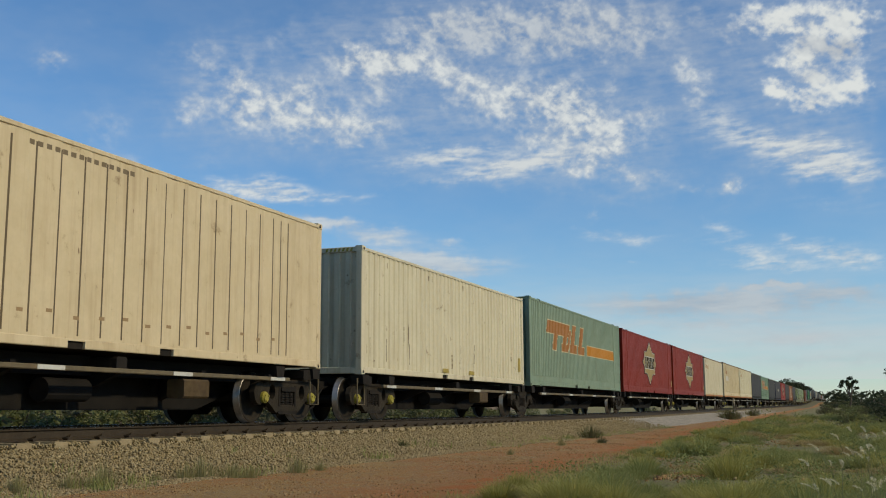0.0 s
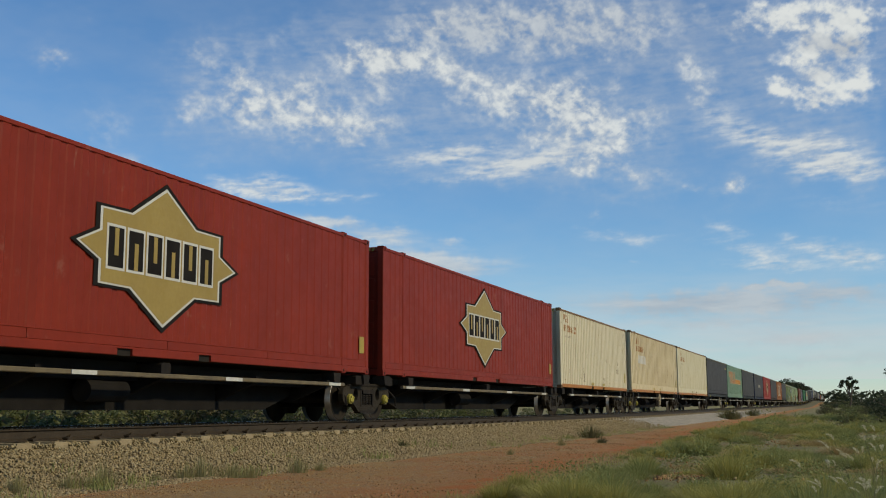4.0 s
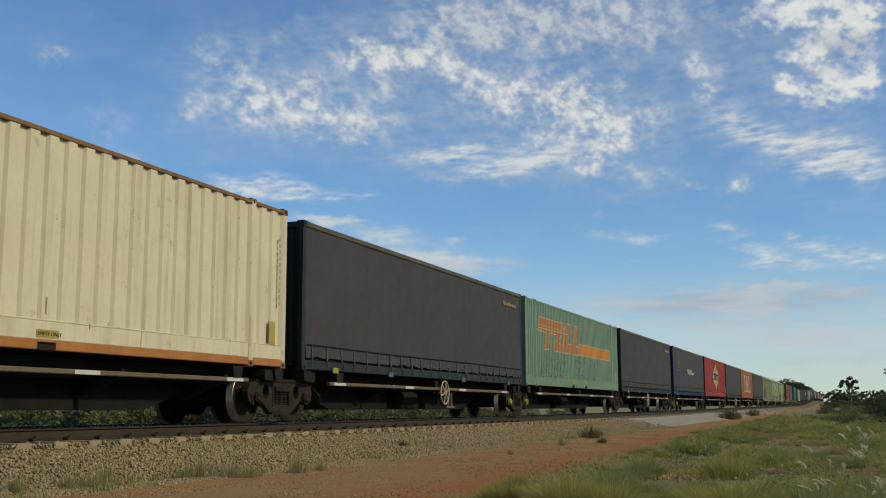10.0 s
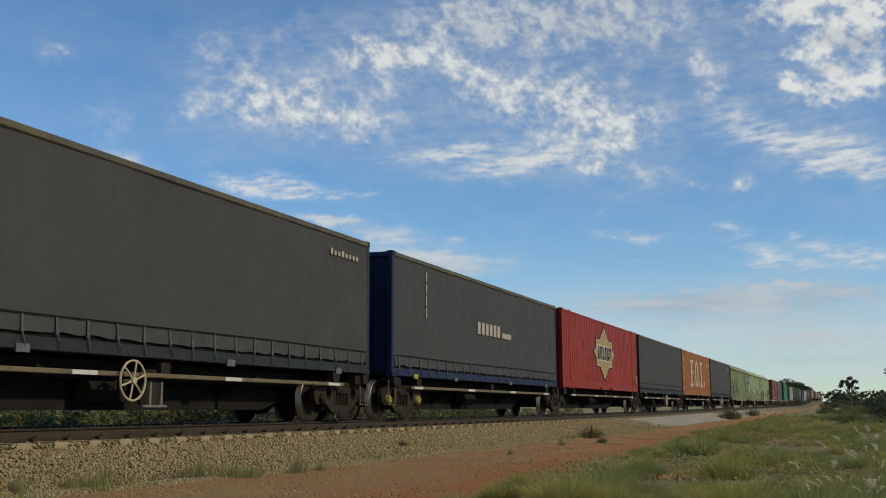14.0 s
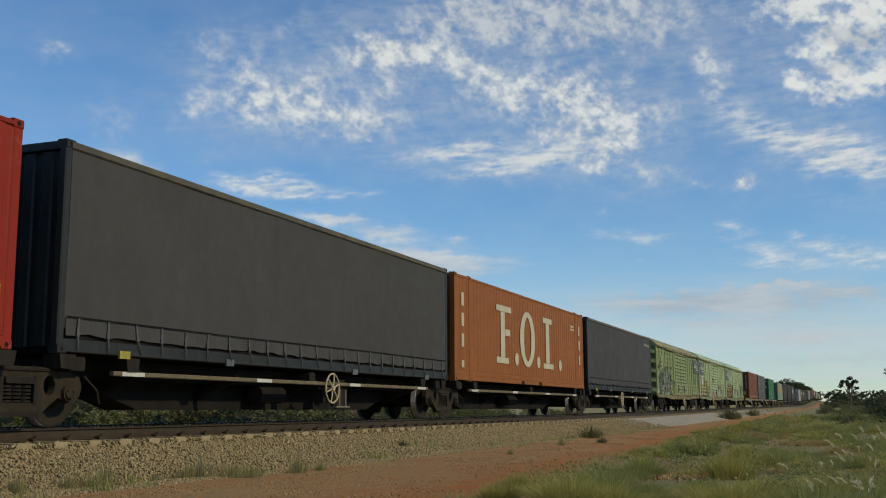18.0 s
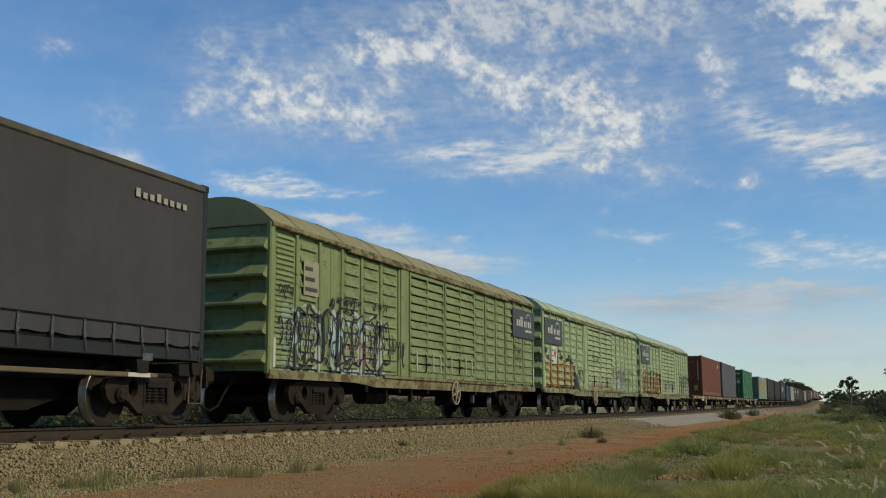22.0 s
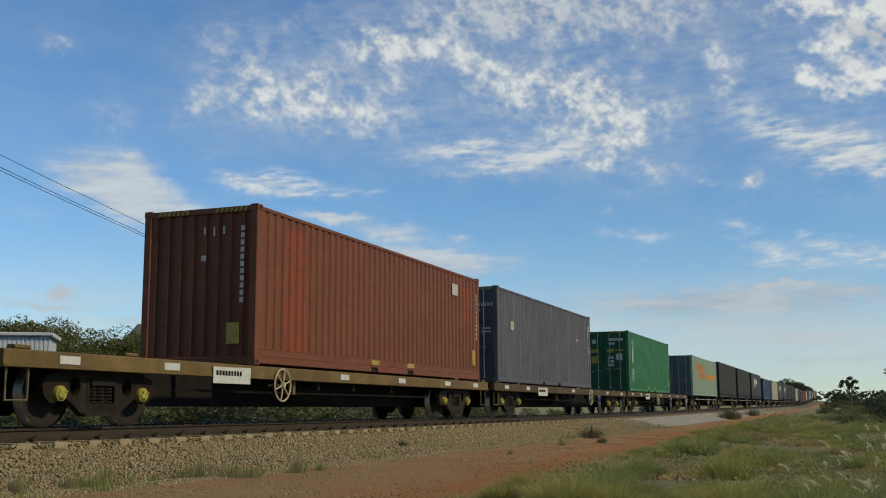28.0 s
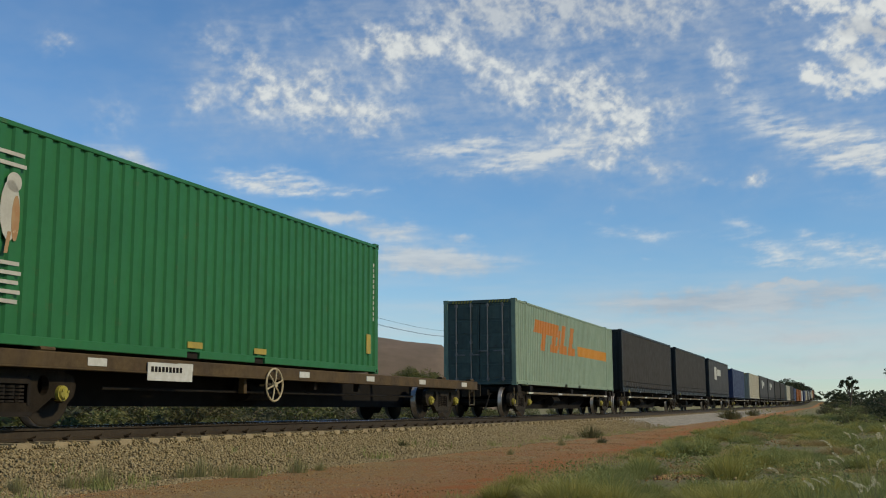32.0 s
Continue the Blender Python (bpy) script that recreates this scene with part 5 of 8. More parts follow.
def build_clouds():
    na, ne = 900, 400
    az, el = np.meshgrid(np.linspace(-49, 7, na), 1.5 + 23.0 * np.linspace(0, 1, ne) ** 1.1)
    wu, wv = fbm(az * 0.7, el * 0.9, 11) - 0.5, fbm(az * 0.7 + 40, el * 0.9 + 9, 21) - 0.5
    fu, fv = fbm(az * 2.6, el * 2.9, 111) - 0.5, fbm(az * 2.6 + 7, el * 2.9 + 3, 121) - 0.5

    def step(v, a, b):
        q = np.clip((v - a) / (b - a), 0, 1)
        return q * q * (3 - 2 * q)

    def cover(lists, rough, fine, wide=1.12):
        """Sum of soft tilted patches with torn edges."""
        a2, e2 = az + wu * rough + fu * fine, el + wv * rough * 0.7 + fv * fine * 0.8
        d = np.zeros_like(az)
        for (a, e, sa, se, tilt, w) in lists:
            c, s = math.cos(radians(tilt)), math.sin(radians(tilt))
            x, y = a2 - a, e2 - e
            d = d + w * np.exp(-(((x * c + y * s) / (sa * wide)) ** 2 + ((y * c - x * s) / (se * wide)) ** 2) ** 0.85)
        return 1.25 * np.tanh(d / 1.25)

    def spread(v, k=2.3):
        return np.clip((v - 0.5) * k + 0.5, 0, 1)

    puff = spread(fbm(az * 1.3 + el * 0.4, el * 1.7, 31, 5, 0.6))
    curd = spread(fbm(az * 3.2 + wu * 2 + el * 0.8, el * 3.4 + wv * 2, 71, 5, 0.62))
    comb = spread(fbm(az * 0.8 + el * 1.1, el * 4.5 - az * 0.5, 51, 5, 0.6))
    broad = spread(fbm(az * 0.35, el * 0.8, 61, 4))
    # curdled patches with a thin veil round them
    patches = PUFFS_LEFT + PUFFS_MID + PUFFS_RIGHT
    d1 = cover(patches, 1.3, 1.0)
    t1 = d1 * (0.30 + 0.78 * puff + 0.32 * curd)
    alto = 0.86 * step(t1, 0.10, 1.22)
    dv = cover(patches + TOP_GREY + HEAPS + STREAKS, 2.6, 0.8, 1.9)
    veil = 0.30 * step(dv, 0.05, 1.1) * (0.20 + 0.5 * comb + 0.45 * puff) + 0.07 * broad
    # flat grey sheets along the top
    d2 = cover(TOP_GREY, 2.0, 1.0)
    grey = 0.72 * step(d2 * (0.20 + 0.70 * puff + 0.35 * curd), 0.10, 0.95)
    # heaped clouds with bright crowns and grey bellies
    d3 = cover(HEAPS, 0.9, 0.9, 0.95)
    heap = 0.95 * step(d3 * (0.36 + 0.80 * puff + 0.2 * curd), 0.26, 0.95)
    # combed streaks and low bands
    d4 = cover(STREAKS + WISPS, 0.8, 0.4, 1.25)
    streak = 0.86 * step(d4 * (0.30 + 0.75 * comb + 0.25 * curd), 0.06, 1.05)
    d5 = cover(LOW_BANDS + LATE_BANDS, 1.0, 0.45)
    layer = spread(fbm(az * 0.5, el * 3.2, 91, 5))
    band = 0.80 * step(d5 * (0.60 + 0.65 * layer + 0.35 * puff), 0.06, 0.85)
    haze = step(9.5 - el, 0, 8.0) * (0.20 + 0.50 * spread(fbm(az * 0.22, el * 1.6, 141, 4)))
    tone_a = 0.18 + 0.34 * curd + 0.52 * puff + 0.22 * step(t1, 0.5, 1.2)
    belly = step(np.roll(d3, -16, axis=0) - d3, -0.15, 0.35)
    tone_h = 0.93 - 0.95 * belly * step(d3, 0.5, 1.1) + 0.4 * (puff - 0.5)
    tone_g = 0.22 + 0.45 * puff + 0.2 * (curd - 0.5)
    tone_s = 0.55 + 0.40 * comb
    tone_b = 0.10 + 0.36 * step(el, 6.0, 9.0) + 0.28 * layer + 0.5 * np.clip(d5 - 0.85, 0, 1)
    clear, tone, tot = np.ones_like(az), 0.0, 1e-4
    for q, tn, k in ((alto, tone_a, 1.0), (grey, tone_g, 1.0), (heap, tone_h, 1.8), (streak, tone_s, 1.0), (band, tone_b, 1.0), (haze, 0.62, 1.0), (veil, 0.50, 0.7)):
        q = np.clip(q, 0, 1)
        clear = clear * (1 - q)
        tone, tot = tone + q * tn * k, tot + q * k
    dens = np.clip(1 - clear, 0, 0.95)
    tone = np.clip(tone / tot, 0, 1)
    ca, sa, ce, se = np.cos(np.radians(az)), np.sin(np.radians(az)), np.cos(np.radians(el)), np.sin(np.radians(el))
    r = CLOUD_H / se
    v = np.stack([r * ce * sa, r * ce * ca, np.full_like(az, CLOUD_H)], -1).reshape(-1, 3)
    k = (np.arange(ne - 1)[:, None] * na + np.arange(na - 1)[None]).reshape(-1)
    f = np.stack([k, k + 1, k + na + 1, k + na], -1)
    me = bpy.data.meshes.new("clouds")
    me.vertices.add(len(v))
    me.vertices.foreach_set("co", v.reshape(-1))
    me.loops.add(f.size)
    me.loops.foreach_set("vertex_index", f.reshape(-1))
    me.polygons.add(len(f))
    me.polygons.foreach_set("loop_start", np.arange(len(f)) * 4)
    me.update(calc_edges=True)
    for nm, arr in (("thickness", dens), ("tone", tone)):
        at = me.attributes.new(nm, "FLOAT", "POINT")
        at.data.foreach_set("value", arr.reshape(-1).astype(np.float32))
    me.materials.append(cloud_material())
    return tagged(new("backdrop_clouds", me), "broken white clouds drifting in a blue sky", "clouds", kind="structure")


CLOUDS = build_clouds()

# ---------------------------------------------------------------- trees, bushes, hill
def leaf_material(name, c1, c2, c3):
    m = bpy.data.materials.new(name)
    m.use_nodes = True
    n, l = m.node_tree.nodes, m.node_tree.links
    b = n["Principled BSDF"]
    b.inputs["Roughness"].default_value = 0.7
    g = n.new("ShaderNodeNewGeometry")
    r = n.new("ShaderNodeValToRGB")
    r.color_ramp.elements[0].color, r.color_ramp.elements[1].color = (*c1, 1), (*c2, 1)
    e = r.color_ramp.elements.new(0.6)
    e.color = (*c3, 1)
    l.new(g.outputs["Random Per Island"], r.inputs[0])
    l.new(r.outputs[0], b.inputs["Base Color"])
    see_through(m, r.outputs[0])
    return m


def see_through(m, col, share=0.4):
    """Thin leaves and blades let part of the light pass."""
    n, l = m.node_tree.nodes, m.node_tree.links
    tr, mx = n.new("ShaderNodeBsdfTranslucent"), n.new("ShaderNodeMixShader")
    mx.inputs[0].default_value = share
    l.new(col, tr.inputs["Color"])
    l.new(n["Principled BSDF"].outputs[0], mx.inputs[1])
    l.new(tr.outputs[0], mx.inputs[2])
    l.new(mx.outputs[0], n["Material Output"].inputs["Surface"])


LEAF = leaf_material("mallee_leaves", (0.020, 0.028, 0.010), (0.06, 0.068, 0.026), (0.035, 0.045, 0.017))
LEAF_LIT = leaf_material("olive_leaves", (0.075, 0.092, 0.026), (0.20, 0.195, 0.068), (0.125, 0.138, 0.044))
MALLEE = leaf_material("dense_mallee_leaves", (0.075, 0.085, 0.018), (0.18, 0.17, 0.042), (0.12, 0.125, 0.029))
LEAF_OLIVE = leaf_material("scrub_leaves", (0.045, 0.05, 0.017), (0.15, 0.13, 0.05), (0.09, 0.088, 0.032))
SALT = leaf_material("saltbush_leaves", (0.062, 0.07, 0.034), (0.14, 0.135, 0.075), (0.09, 0.094, 0.045))
BARK = surface("bark", (0.15, 0.12, 0.09), (0.09, 0.07, 0.05), 4, 0.9, 0, 0.4)


def leaves(s, centre, rad, count, size, rnd, flat=0.75):
    for _ in range(count):
        d = Vector((rnd.gauss(0, 1), rnd.gauss(0, 1), rnd.gauss(0, 1))).normalized() * rad * (0.55 + 0.5 * rnd.random())
        d.z *= flat
        p = Vector(centre) + d
        a = Vector((rnd.uniform(-1, 1), rnd.uniform(-1, 1), rnd.uniform(-0.7, 0.7))).normalized()
        b = a.cross(Vector((rnd.uniform(-1, 1), rnd.uniform(-1, 1), rnd.uniform(-1, 1)))).normalized()
        q = size * rnd.uniform(0.6, 1.4)
        s.add([p - a * q, p + b * q * 0.4, p + a * q, p - b * q * 0.4], [(0, 1, 2, 3)])


def tree(seed, h, w, clumps, per, leaf_size, mat, label, name="tree", crown_from=0.5, umbrella=True):
    """Leaning limbs out of a tapered trunk, with leaf clumps that leave gaps."""
    rnd = random.Random(seed)
    t = thing(name, label, "tree")
    s = Shape()
    base_h = h * crown_from * 0.7

    def limb(p, q, r0, r1):
        n = 7
        pts = [p.lerp(q, k / 4) + Vector((rnd.uniform(-1, 1), rnd.uniform(-1, 1), 0)) * r0 * 0.8 * (0 < k < 4) for k in range(5)]
        v, f = [], []
        for k, c in enumerate(pts):
            rr = r0 + (r1 - r0) * k / 4
            v += [c + Vector((rr * math.cos(j * math.tau / n), rr * math.sin(j * math.tau / n), 0)) for j in range(n)]
        for k in range(4):
            f += [(k * n + j, k * n + (j + 1) % n, (k + 1) * n + (j + 1) % n, (k + 1) * n + j) for j in range(n)]
        s.add(v, f)

    tops = []
    fork = Vector((rnd.uniform(-0.1, 0.1) * w, rnd.uniform(-0.1, 0.1) * w, base_h))
    limb(Vector((0, 0, -0.15)), fork, h * 0.03, h * 0.022)
    for k in range(6):
        a = k * math.tau / 6 + rnd.uniform(-0.4, 0.4)
        q = Vector((math.cos(a) * w * 0.3, math.sin(a) * w * 0.3, h * rnd.uniform(0.68, 0.85)))
        limb(fork, q, h * 0.018, h * 0.007)
        tops.append(q)
    part("trunk", s, BARK, t)
    s = Shape()
    for k in range(clumps):
        a, rr = rnd.uniform(0, math.tau), math.sqrt(rnd.random())
        z = h * (crown_from + (1 - crown_from) * (0.35 + 0.6 * rnd.random()) * (1 - 0.45 * rr * rr)) if umbrella else h * rnd.uniform(0.08, 1.0) * (1 - 0.35 * rr)
        c = (math.cos(a) * rr * w * 0.5, math.sin(a) * rr * w * 0.5, z)
        leaves(s, c, w * rnd.uniform(0.07, 0.13), per, leaf_size, rnd)
    part("crown", s, mat, t)
    return t


def bush(seed, h, w, mat, label, clumps=14, per=60, size=0.035, group="low bushes"):
    rnd = random.Random(seed)
    t = thing("bush", label, "bush", group)
    s = Shape()
    for k in range(7):
        a = rnd.uniform(0, math.tau)
        s.tube([(0, 0, -0.08), (math.cos(a) * w * 0.15, math.sin(a) * w * 0.15, h * 0.4), (math.cos(a) * w * 0.35, math.sin(a) * w * 0.35, h * rnd.uniform(0.45, 0.7))], 0.010 * h, 5)
    part("stem", s, BARK, t)
    s = Shape()
    for k in range(clumps):
        a, rr = rnd.uniform(0, math.tau), math.sqrt(rnd.random())
        c = (math.cos(a) * rr * w * 0.42, math.sin(a) * rr * w * 0.42, h * (0.15 + 0.65 * rnd.random() * (1 - 0.5 * rr)))
        leaves(s, c, w * rnd.uniform(0.12, 0.2), per, size, rnd, 0.8)
    part("foliage", s, mat, t)
    return t


def stand(ob, x, y, scale=1.0, turn=0.0, sink=0.0):
    m = Matrix.Translation((x, y, ground_z(x, y) - sink)) @ Matrix.Rotation(turn, 4, "Z")
    ob.matrix_basis = m
    ob.scale = (scale, scale, scale)
    return ob


def again(ob, x, y, scale, turn):
    c = copy_thing(ob, Matrix.Translation((x, y, ground_z(x, y))) @ Matrix.Rotation(turn, 4, "Z"))
    c.scale = (scale, scale, scale)
    return c


def at(az, d):
    return d * math.sin(radians(az)), d * math.cos(radians(az))


rnd = random.Random(7)
# mallee trees beyond the line
proto = [tree(k, 6.0, 7.0, 110, 170, 0.085, MALLEE, "olive-green mallee tree with a dense spreading crown", crown_from=0.42) for k in range(3)]
spots = [(-43.6, 60, 0.95), (-41.6, 61, 0.96), (-46.0, 62, 0.95), (-44.9, 70, 1.05), (-37.9, 62, 0.88), (-39.6, 68, 0.83), (-36.6, 64, 0.80), (-22.3, 76, 0.62), (-40.4, 60, 0.72)]
for i, (a, d, s) in enumerate(spots):
    x, y = at(a, d)
    (stand(proto[i], x, y, s, i * 1.3) if i < 3 else again(proto[i % 3], x, y, s, i * 1.3))
# trees at the far right, and over the far end of the train
dark = tree(21, 5.0, 5.5, 34, 80, 0.13, LEAF, "dark green gum tree with bare gaps in its crown")
stand(dark, *at(3.1, 66), 0.70, 0.4)
slim = tree(22, 5.2, 3.0, 26, 80, 0.13, LEAF, "slender dark gum tree with an open crown", crown_from=0.55)
stand(slim, *at(-0.15, 178), 1.0, 0.2)
for a, d, s in ((-3.2, 300, 1.5),):
    again(dark, *at(a, d), s, a)
thick = [bush(60 + k, 2.2, 3.4, LEAF, "dense dark green wattle bush", 22, 80, 0.07, "dark bushes") for k in range(2)]
stand(thick[0], *at(2.4, 45), 0.95, 0.3)
stand(thick[1], *at(1.1, 118), 0.75, 1.2)
for a, d, s in ((3.4, 62, 1.2), (1.7, 112, 0.95), (0.75, 190, 1.2), (0.3, 230, 1.0), (1.1, 160, 1.1), (1.9, 66, 0.8), (3.9, 75, 1.3), (2.2, 100, 1.0)):
    again(thick[int(d) % 2], *at(a, d), s, d)


meadow = [bush(70 + k, 1.0, 2.2, (LEAF_LIT, LEAF_OLIVE)[k % 2], ("low pale olive shrub in the dry meadow", "low olive-green shrub in the dry meadow")[k % 2], 22, 90, 0.05, "meadow shrubs") for k in range(2)]
for k in range(2):
    stand(meadow[k], *at(0.9 + 0.5 * k, 95), 0.6, k)
for k in range(70):
    d = rnd.uniform(48, 170)
    a = rnd.uniform(-1.4 if d > 90 else -0.6, 2.6)
    if at(a, d)[0] < TRACK_X + bend(d) + 6.5:
        continue
    again(meadow[k % 2], *at(a, d), rnd.uniform(0.35, 0.7) * (1.0 if d < 100 else 1.5), rnd.uniform(0, 6))


def far_wood():
    """A belt of scrub along the horizon."""
    r = random.Random(3)
    s = Shape()
    for k in range(900):
        a = r.uniform(-62, 30)
        d = r.uniform(330, 700)
        x, y = at(a, d)
        if x > TRACK_X - 10 and a < -1.0:
            continue
        z = ground_z(x, y)
        w = r.uniform(3.5, 7.0)
        h = r.uniform(2.2, 5.5) * (1.0 if a > -6 else 1.1)
        for j in range(26):
            c = (x + r.gauss(0, w * 0.35), y + r.gauss(0, w * 0.35), z + h * r.uniform(0.1, 0.95))
            leaves(s, c, w * 0.13, 3, 0.75, r)
    tagged(part("far_scrub", s, LEAF, None), "dark belt of distant scrub along the horizon", "woodland", kind="stuff")


far_wood()
gum = tree(25, 9.0, 9.0, 60, 60, 0.30, LEAF, "tall dark gum tree far down the line", crown_from=0.35)
stand(gum, TRACK_X + bend(520) - 9, 520, 1.0, 0.0)
for k in range(46):
    y = rnd.uniform(430, 900)
    again(gum, TRACK_X + bend(y) - rnd.uniform(6, 26), y, rnd.uniform(0.75, 1.2), rnd.uniform(0, 6))
for k in range(22):
    y = rnd.uniform(265, 430)
    again((thick + meadow)[k % 4], TRACK_X + bend(y) + rnd.uniform(5.5, 13), y, rnd.uniform(0.5, 0.75) * (1.0 if k % 4 < 2 else 1.7), rnd.uniform(0, 6))
for k in range(30):
    y = rnd.uniform(210, 420)
    again((thick + meadow)[k % 4], TRACK_X + bend(y) + 7.5 + (2 + 0.05 * y) * rnd.random(), y, rnd.uniform(0.45, 0.8) * (1.0 if k % 4 < 2 else 1.7), rnd.uniform(0, 6))

# low bushes behind the line and along its foot
salt = [bush(80 + k, 1.0, 1.7, (LEAF_LIT, SALT)[k % 2], ("olive-green leafy bush beside the line", "low grey-green saltbush on red soil")[k % 2], 14, 70, 0.06) for k in range(4)]
for k in range(4):
    stand(salt[k], *at(-41 + 4.5 * k, 24 + 2 * k), 1.0, k)
for k in range(44):
    y = 9.0 + k * 1.45 + rnd.uniform(-0.4, 0.4)
    again(salt[k % 4], -18.2 - 0.10 * (y - 8) + rnd.uniform(-1.6, 1.2), y, rnd.uniform(1.15, 1.7), rnd.uniform(0, 6))
for k in range(12):
    again(salt[k % 4], *at(-46.5 + 0.55 * k, 32 + rnd.uniform(-2, 2)), rnd.uniform(1.4, 1.8), rnd.uniform(0, 6))
scrub = [bush(90 + k, 2.1, 3.4, LEAF_OLIVE, "tall olive-green leafy bush beyond the line", 30, 80, 0.075, "tall bushes") for k in range(3)]
for k in range(3):
    stand(scrub[k], *at(-44 + 5 * k, 33), 1.0, k)
for a, d in ((-46.6, 36), (-45.6, 37), (-44.7, 36.2), (-43.9, 36.5), (-43.0, 37.5)):
    again(scrub[int(d) % 3], *at(a, d), 1.35, d)
for k in range(64):
    y = 12.0 + k * 1.5 + rnd.uniform(-0.7, 0.7)
    again(scrub[k % 3], -23.5 - 0.16 * (y - 8) + rnd.uniform(-3.5, 2.5), y, rnd.uniform(0.75, 1.15), rnd.uniform(0, 6))
for k in range(40):
    d = rnd.uniform(30, 120)
    a = rnd.uniform(-47, -12 if d < 80 else -8)
    x, y = at(a, d)
    if x > TRACK_X + bend(y) - 5.2:
        continue
    again(salt[k % 4], x, y, rnd.uniform(0.6, 1.35), rnd.uniform(0, 6))

# spoil heap
def hill():
    v, f = [], []
    n, m = 60, 18
    for j in range(m + 1):
        for i in range(n + 1):
            a = -41 + 24.0 * i / n
            q = j / m
            d = 205 + 80 * q
            crest = 19.2 * min(1.0, max(0.0, (a + 41) / 4)) * (1.0 if a < -29 else max(0.0, 1 - (a + 29) * 0.028)) * min(1.0, max(0.0, (-17 - a) / 4))
            prof = math.sin(math.pi * min(q * 1.05, 1)) ** 0.5 if 0 < q < 0.95 else 0.0
            x, y = at(a, d)
            z = ground_z(x, y) - 0.3 + crest * prof + prof * 0.5 * noise.noise((x * 0.05, y * 0.05, 0)) + prof * 0.25 * noise.noise((x * 0.2, y * 0.2, 0))
            v.append((x, y, z))
    for j in range(m):
        for i in range(n):
            f.append((j * (n + 1) + i, j * (n + 1) + i + 1, (j + 1) * (n + 1) + i + 1, (j + 1) * (n + 1) + i))
    mat = surface("spoil_earth", (0.19, 0.135, 0.095), (0.13, 0.098, 0.068), 0.06, 0.95, 0, 0.5, 1.5, spots=0.5, spot_col=(0.09, 0.085, 0.05), spot_scale=0.2)
    tagged(part("hill", Shape().add(v, f), mat, None, smooth=True), "low flat-topped heap of brown earth beyond the line", "hill", kind="structure")


hill()

# pale shed, pole and wires beyond the line
PALE = surface("pale_sheet_metal", (0.5, 0.51, 0.5), (0.42, 0.43, 0.42), 1.5, 0.5, 0.1, 0.05)


def shed():
    t = thing("shed", "small pale grey sheet-metal shed among trees", "shed")
    part("wall", corrugated(-2.2, 2.2, 0, 3.55, -1.3, -0.02, 0.15, "x"), PALE, t)
    part("wall", Shape().box(-2.2, -1.25, 0, 2.2, 1.3, 3.5), PALE, t)
    part("roof", Shape().bar("x", -2.35, 2.35, -1.45, 3.55, 1.45, 3.68, 0.03), PALE, t)
    part("door", Shape().box(-0.5, -1.345, 0.02, 0.5, -1.325, 2.05), GALV_DARK, t)
    return t


GALV_DARK = surface("grey_door", (0.2, 0.2, 0.2), (0.16, 0.16, 0.16), 3, 0.6)
x, y = at(-44.1, 42)
sh = shed()
sh.matrix_basis = Matrix.Translation((x, y, ground_z(x, y) - 0.05)) @ Matrix.Rotation(radians(35), 4, "Z")

WOOD = surface("pole_timber", (0.2, 0.16, 0.12), (0.14, 0.11, 0.085), 3, 0.85, 0, 0.3, 30, 0.4)
LINE_A, LINE_B = Vector((-27.65, 28.0, 0)), Vector((-43.6, 122.0, 0))


def pole(p, h=9.75):
    t = thing("power_pole", "weathered timber power pole with a crossarm", "pole", "poles of the power line")
    part("shaft", Shape().cyl("z", -0.6, h, 0, 0, 0.15, 12, r2=0.1), WOOD, t)
    part("crossarm", Shape().bar("x", -0.3, 0.42, -0.05, h - 0.72, 0.05, h - 0.62, 0.01), WOOD, t)
    for q in (0.14, 0.38, 0.0):
        z = h - 0.62 if q else h
        s = Shape().cyl("z", z, z + 0.08, q, 0, 0.02, 8).cyl("z", z + 0.08, z + 0.16, q, 0, 0.05, 10, r2=0.03)
        part("insulator", s, GALV_DARK, t)
    d = (LINE_B - LINE_A).normalized()
    t.matrix_basis = Matrix.Translation((p.x, p.y, ground_z(p.x, p.y))) @ Matrix.Rotation(math.atan2(d.x, d.y) * -1, 4, "Z")
    return t


pole(LINE_A)
pole(LINE_B)
_d = (LINE_B - LINE_A).normalized()
_c = Vector((_d.y, -_d.x, 0))
for q in (0.14, 0.38, 0.0):
    z = 9.75 - (0.46 if q else -0.16)
    for a, b in ((LINE_A, LINE_B), (LINE_A - _d * 90, LINE_A), (LINE_B, LINE_B + _d * 90)):
        pts = []
        for k in range(25):
            u = k / 24
            p = a.lerp(b, u) + _c * q
            p.z = ground_z(*a.lerp(b, u).to_2d()) + z - 4 * 1.6 * u * (1 - u)
            pts.append(p)
        tagged(part("power_line", Shape().tube(pts, 0.011, 5), BLACK, None), "thin sagging power line between timber poles", "wire", "wires of the power line")
# ---------------------------------------------------------------- loose stone, sleepers, grass
def bed_z(a):
    for (a0, z0), (a1, z1) in zip(BED, BED[1:]):
        if a0 <= a <= a1:
            return z0 + (z1 - z0) * (a - a0) / (a1 - a0)
    return -0.75


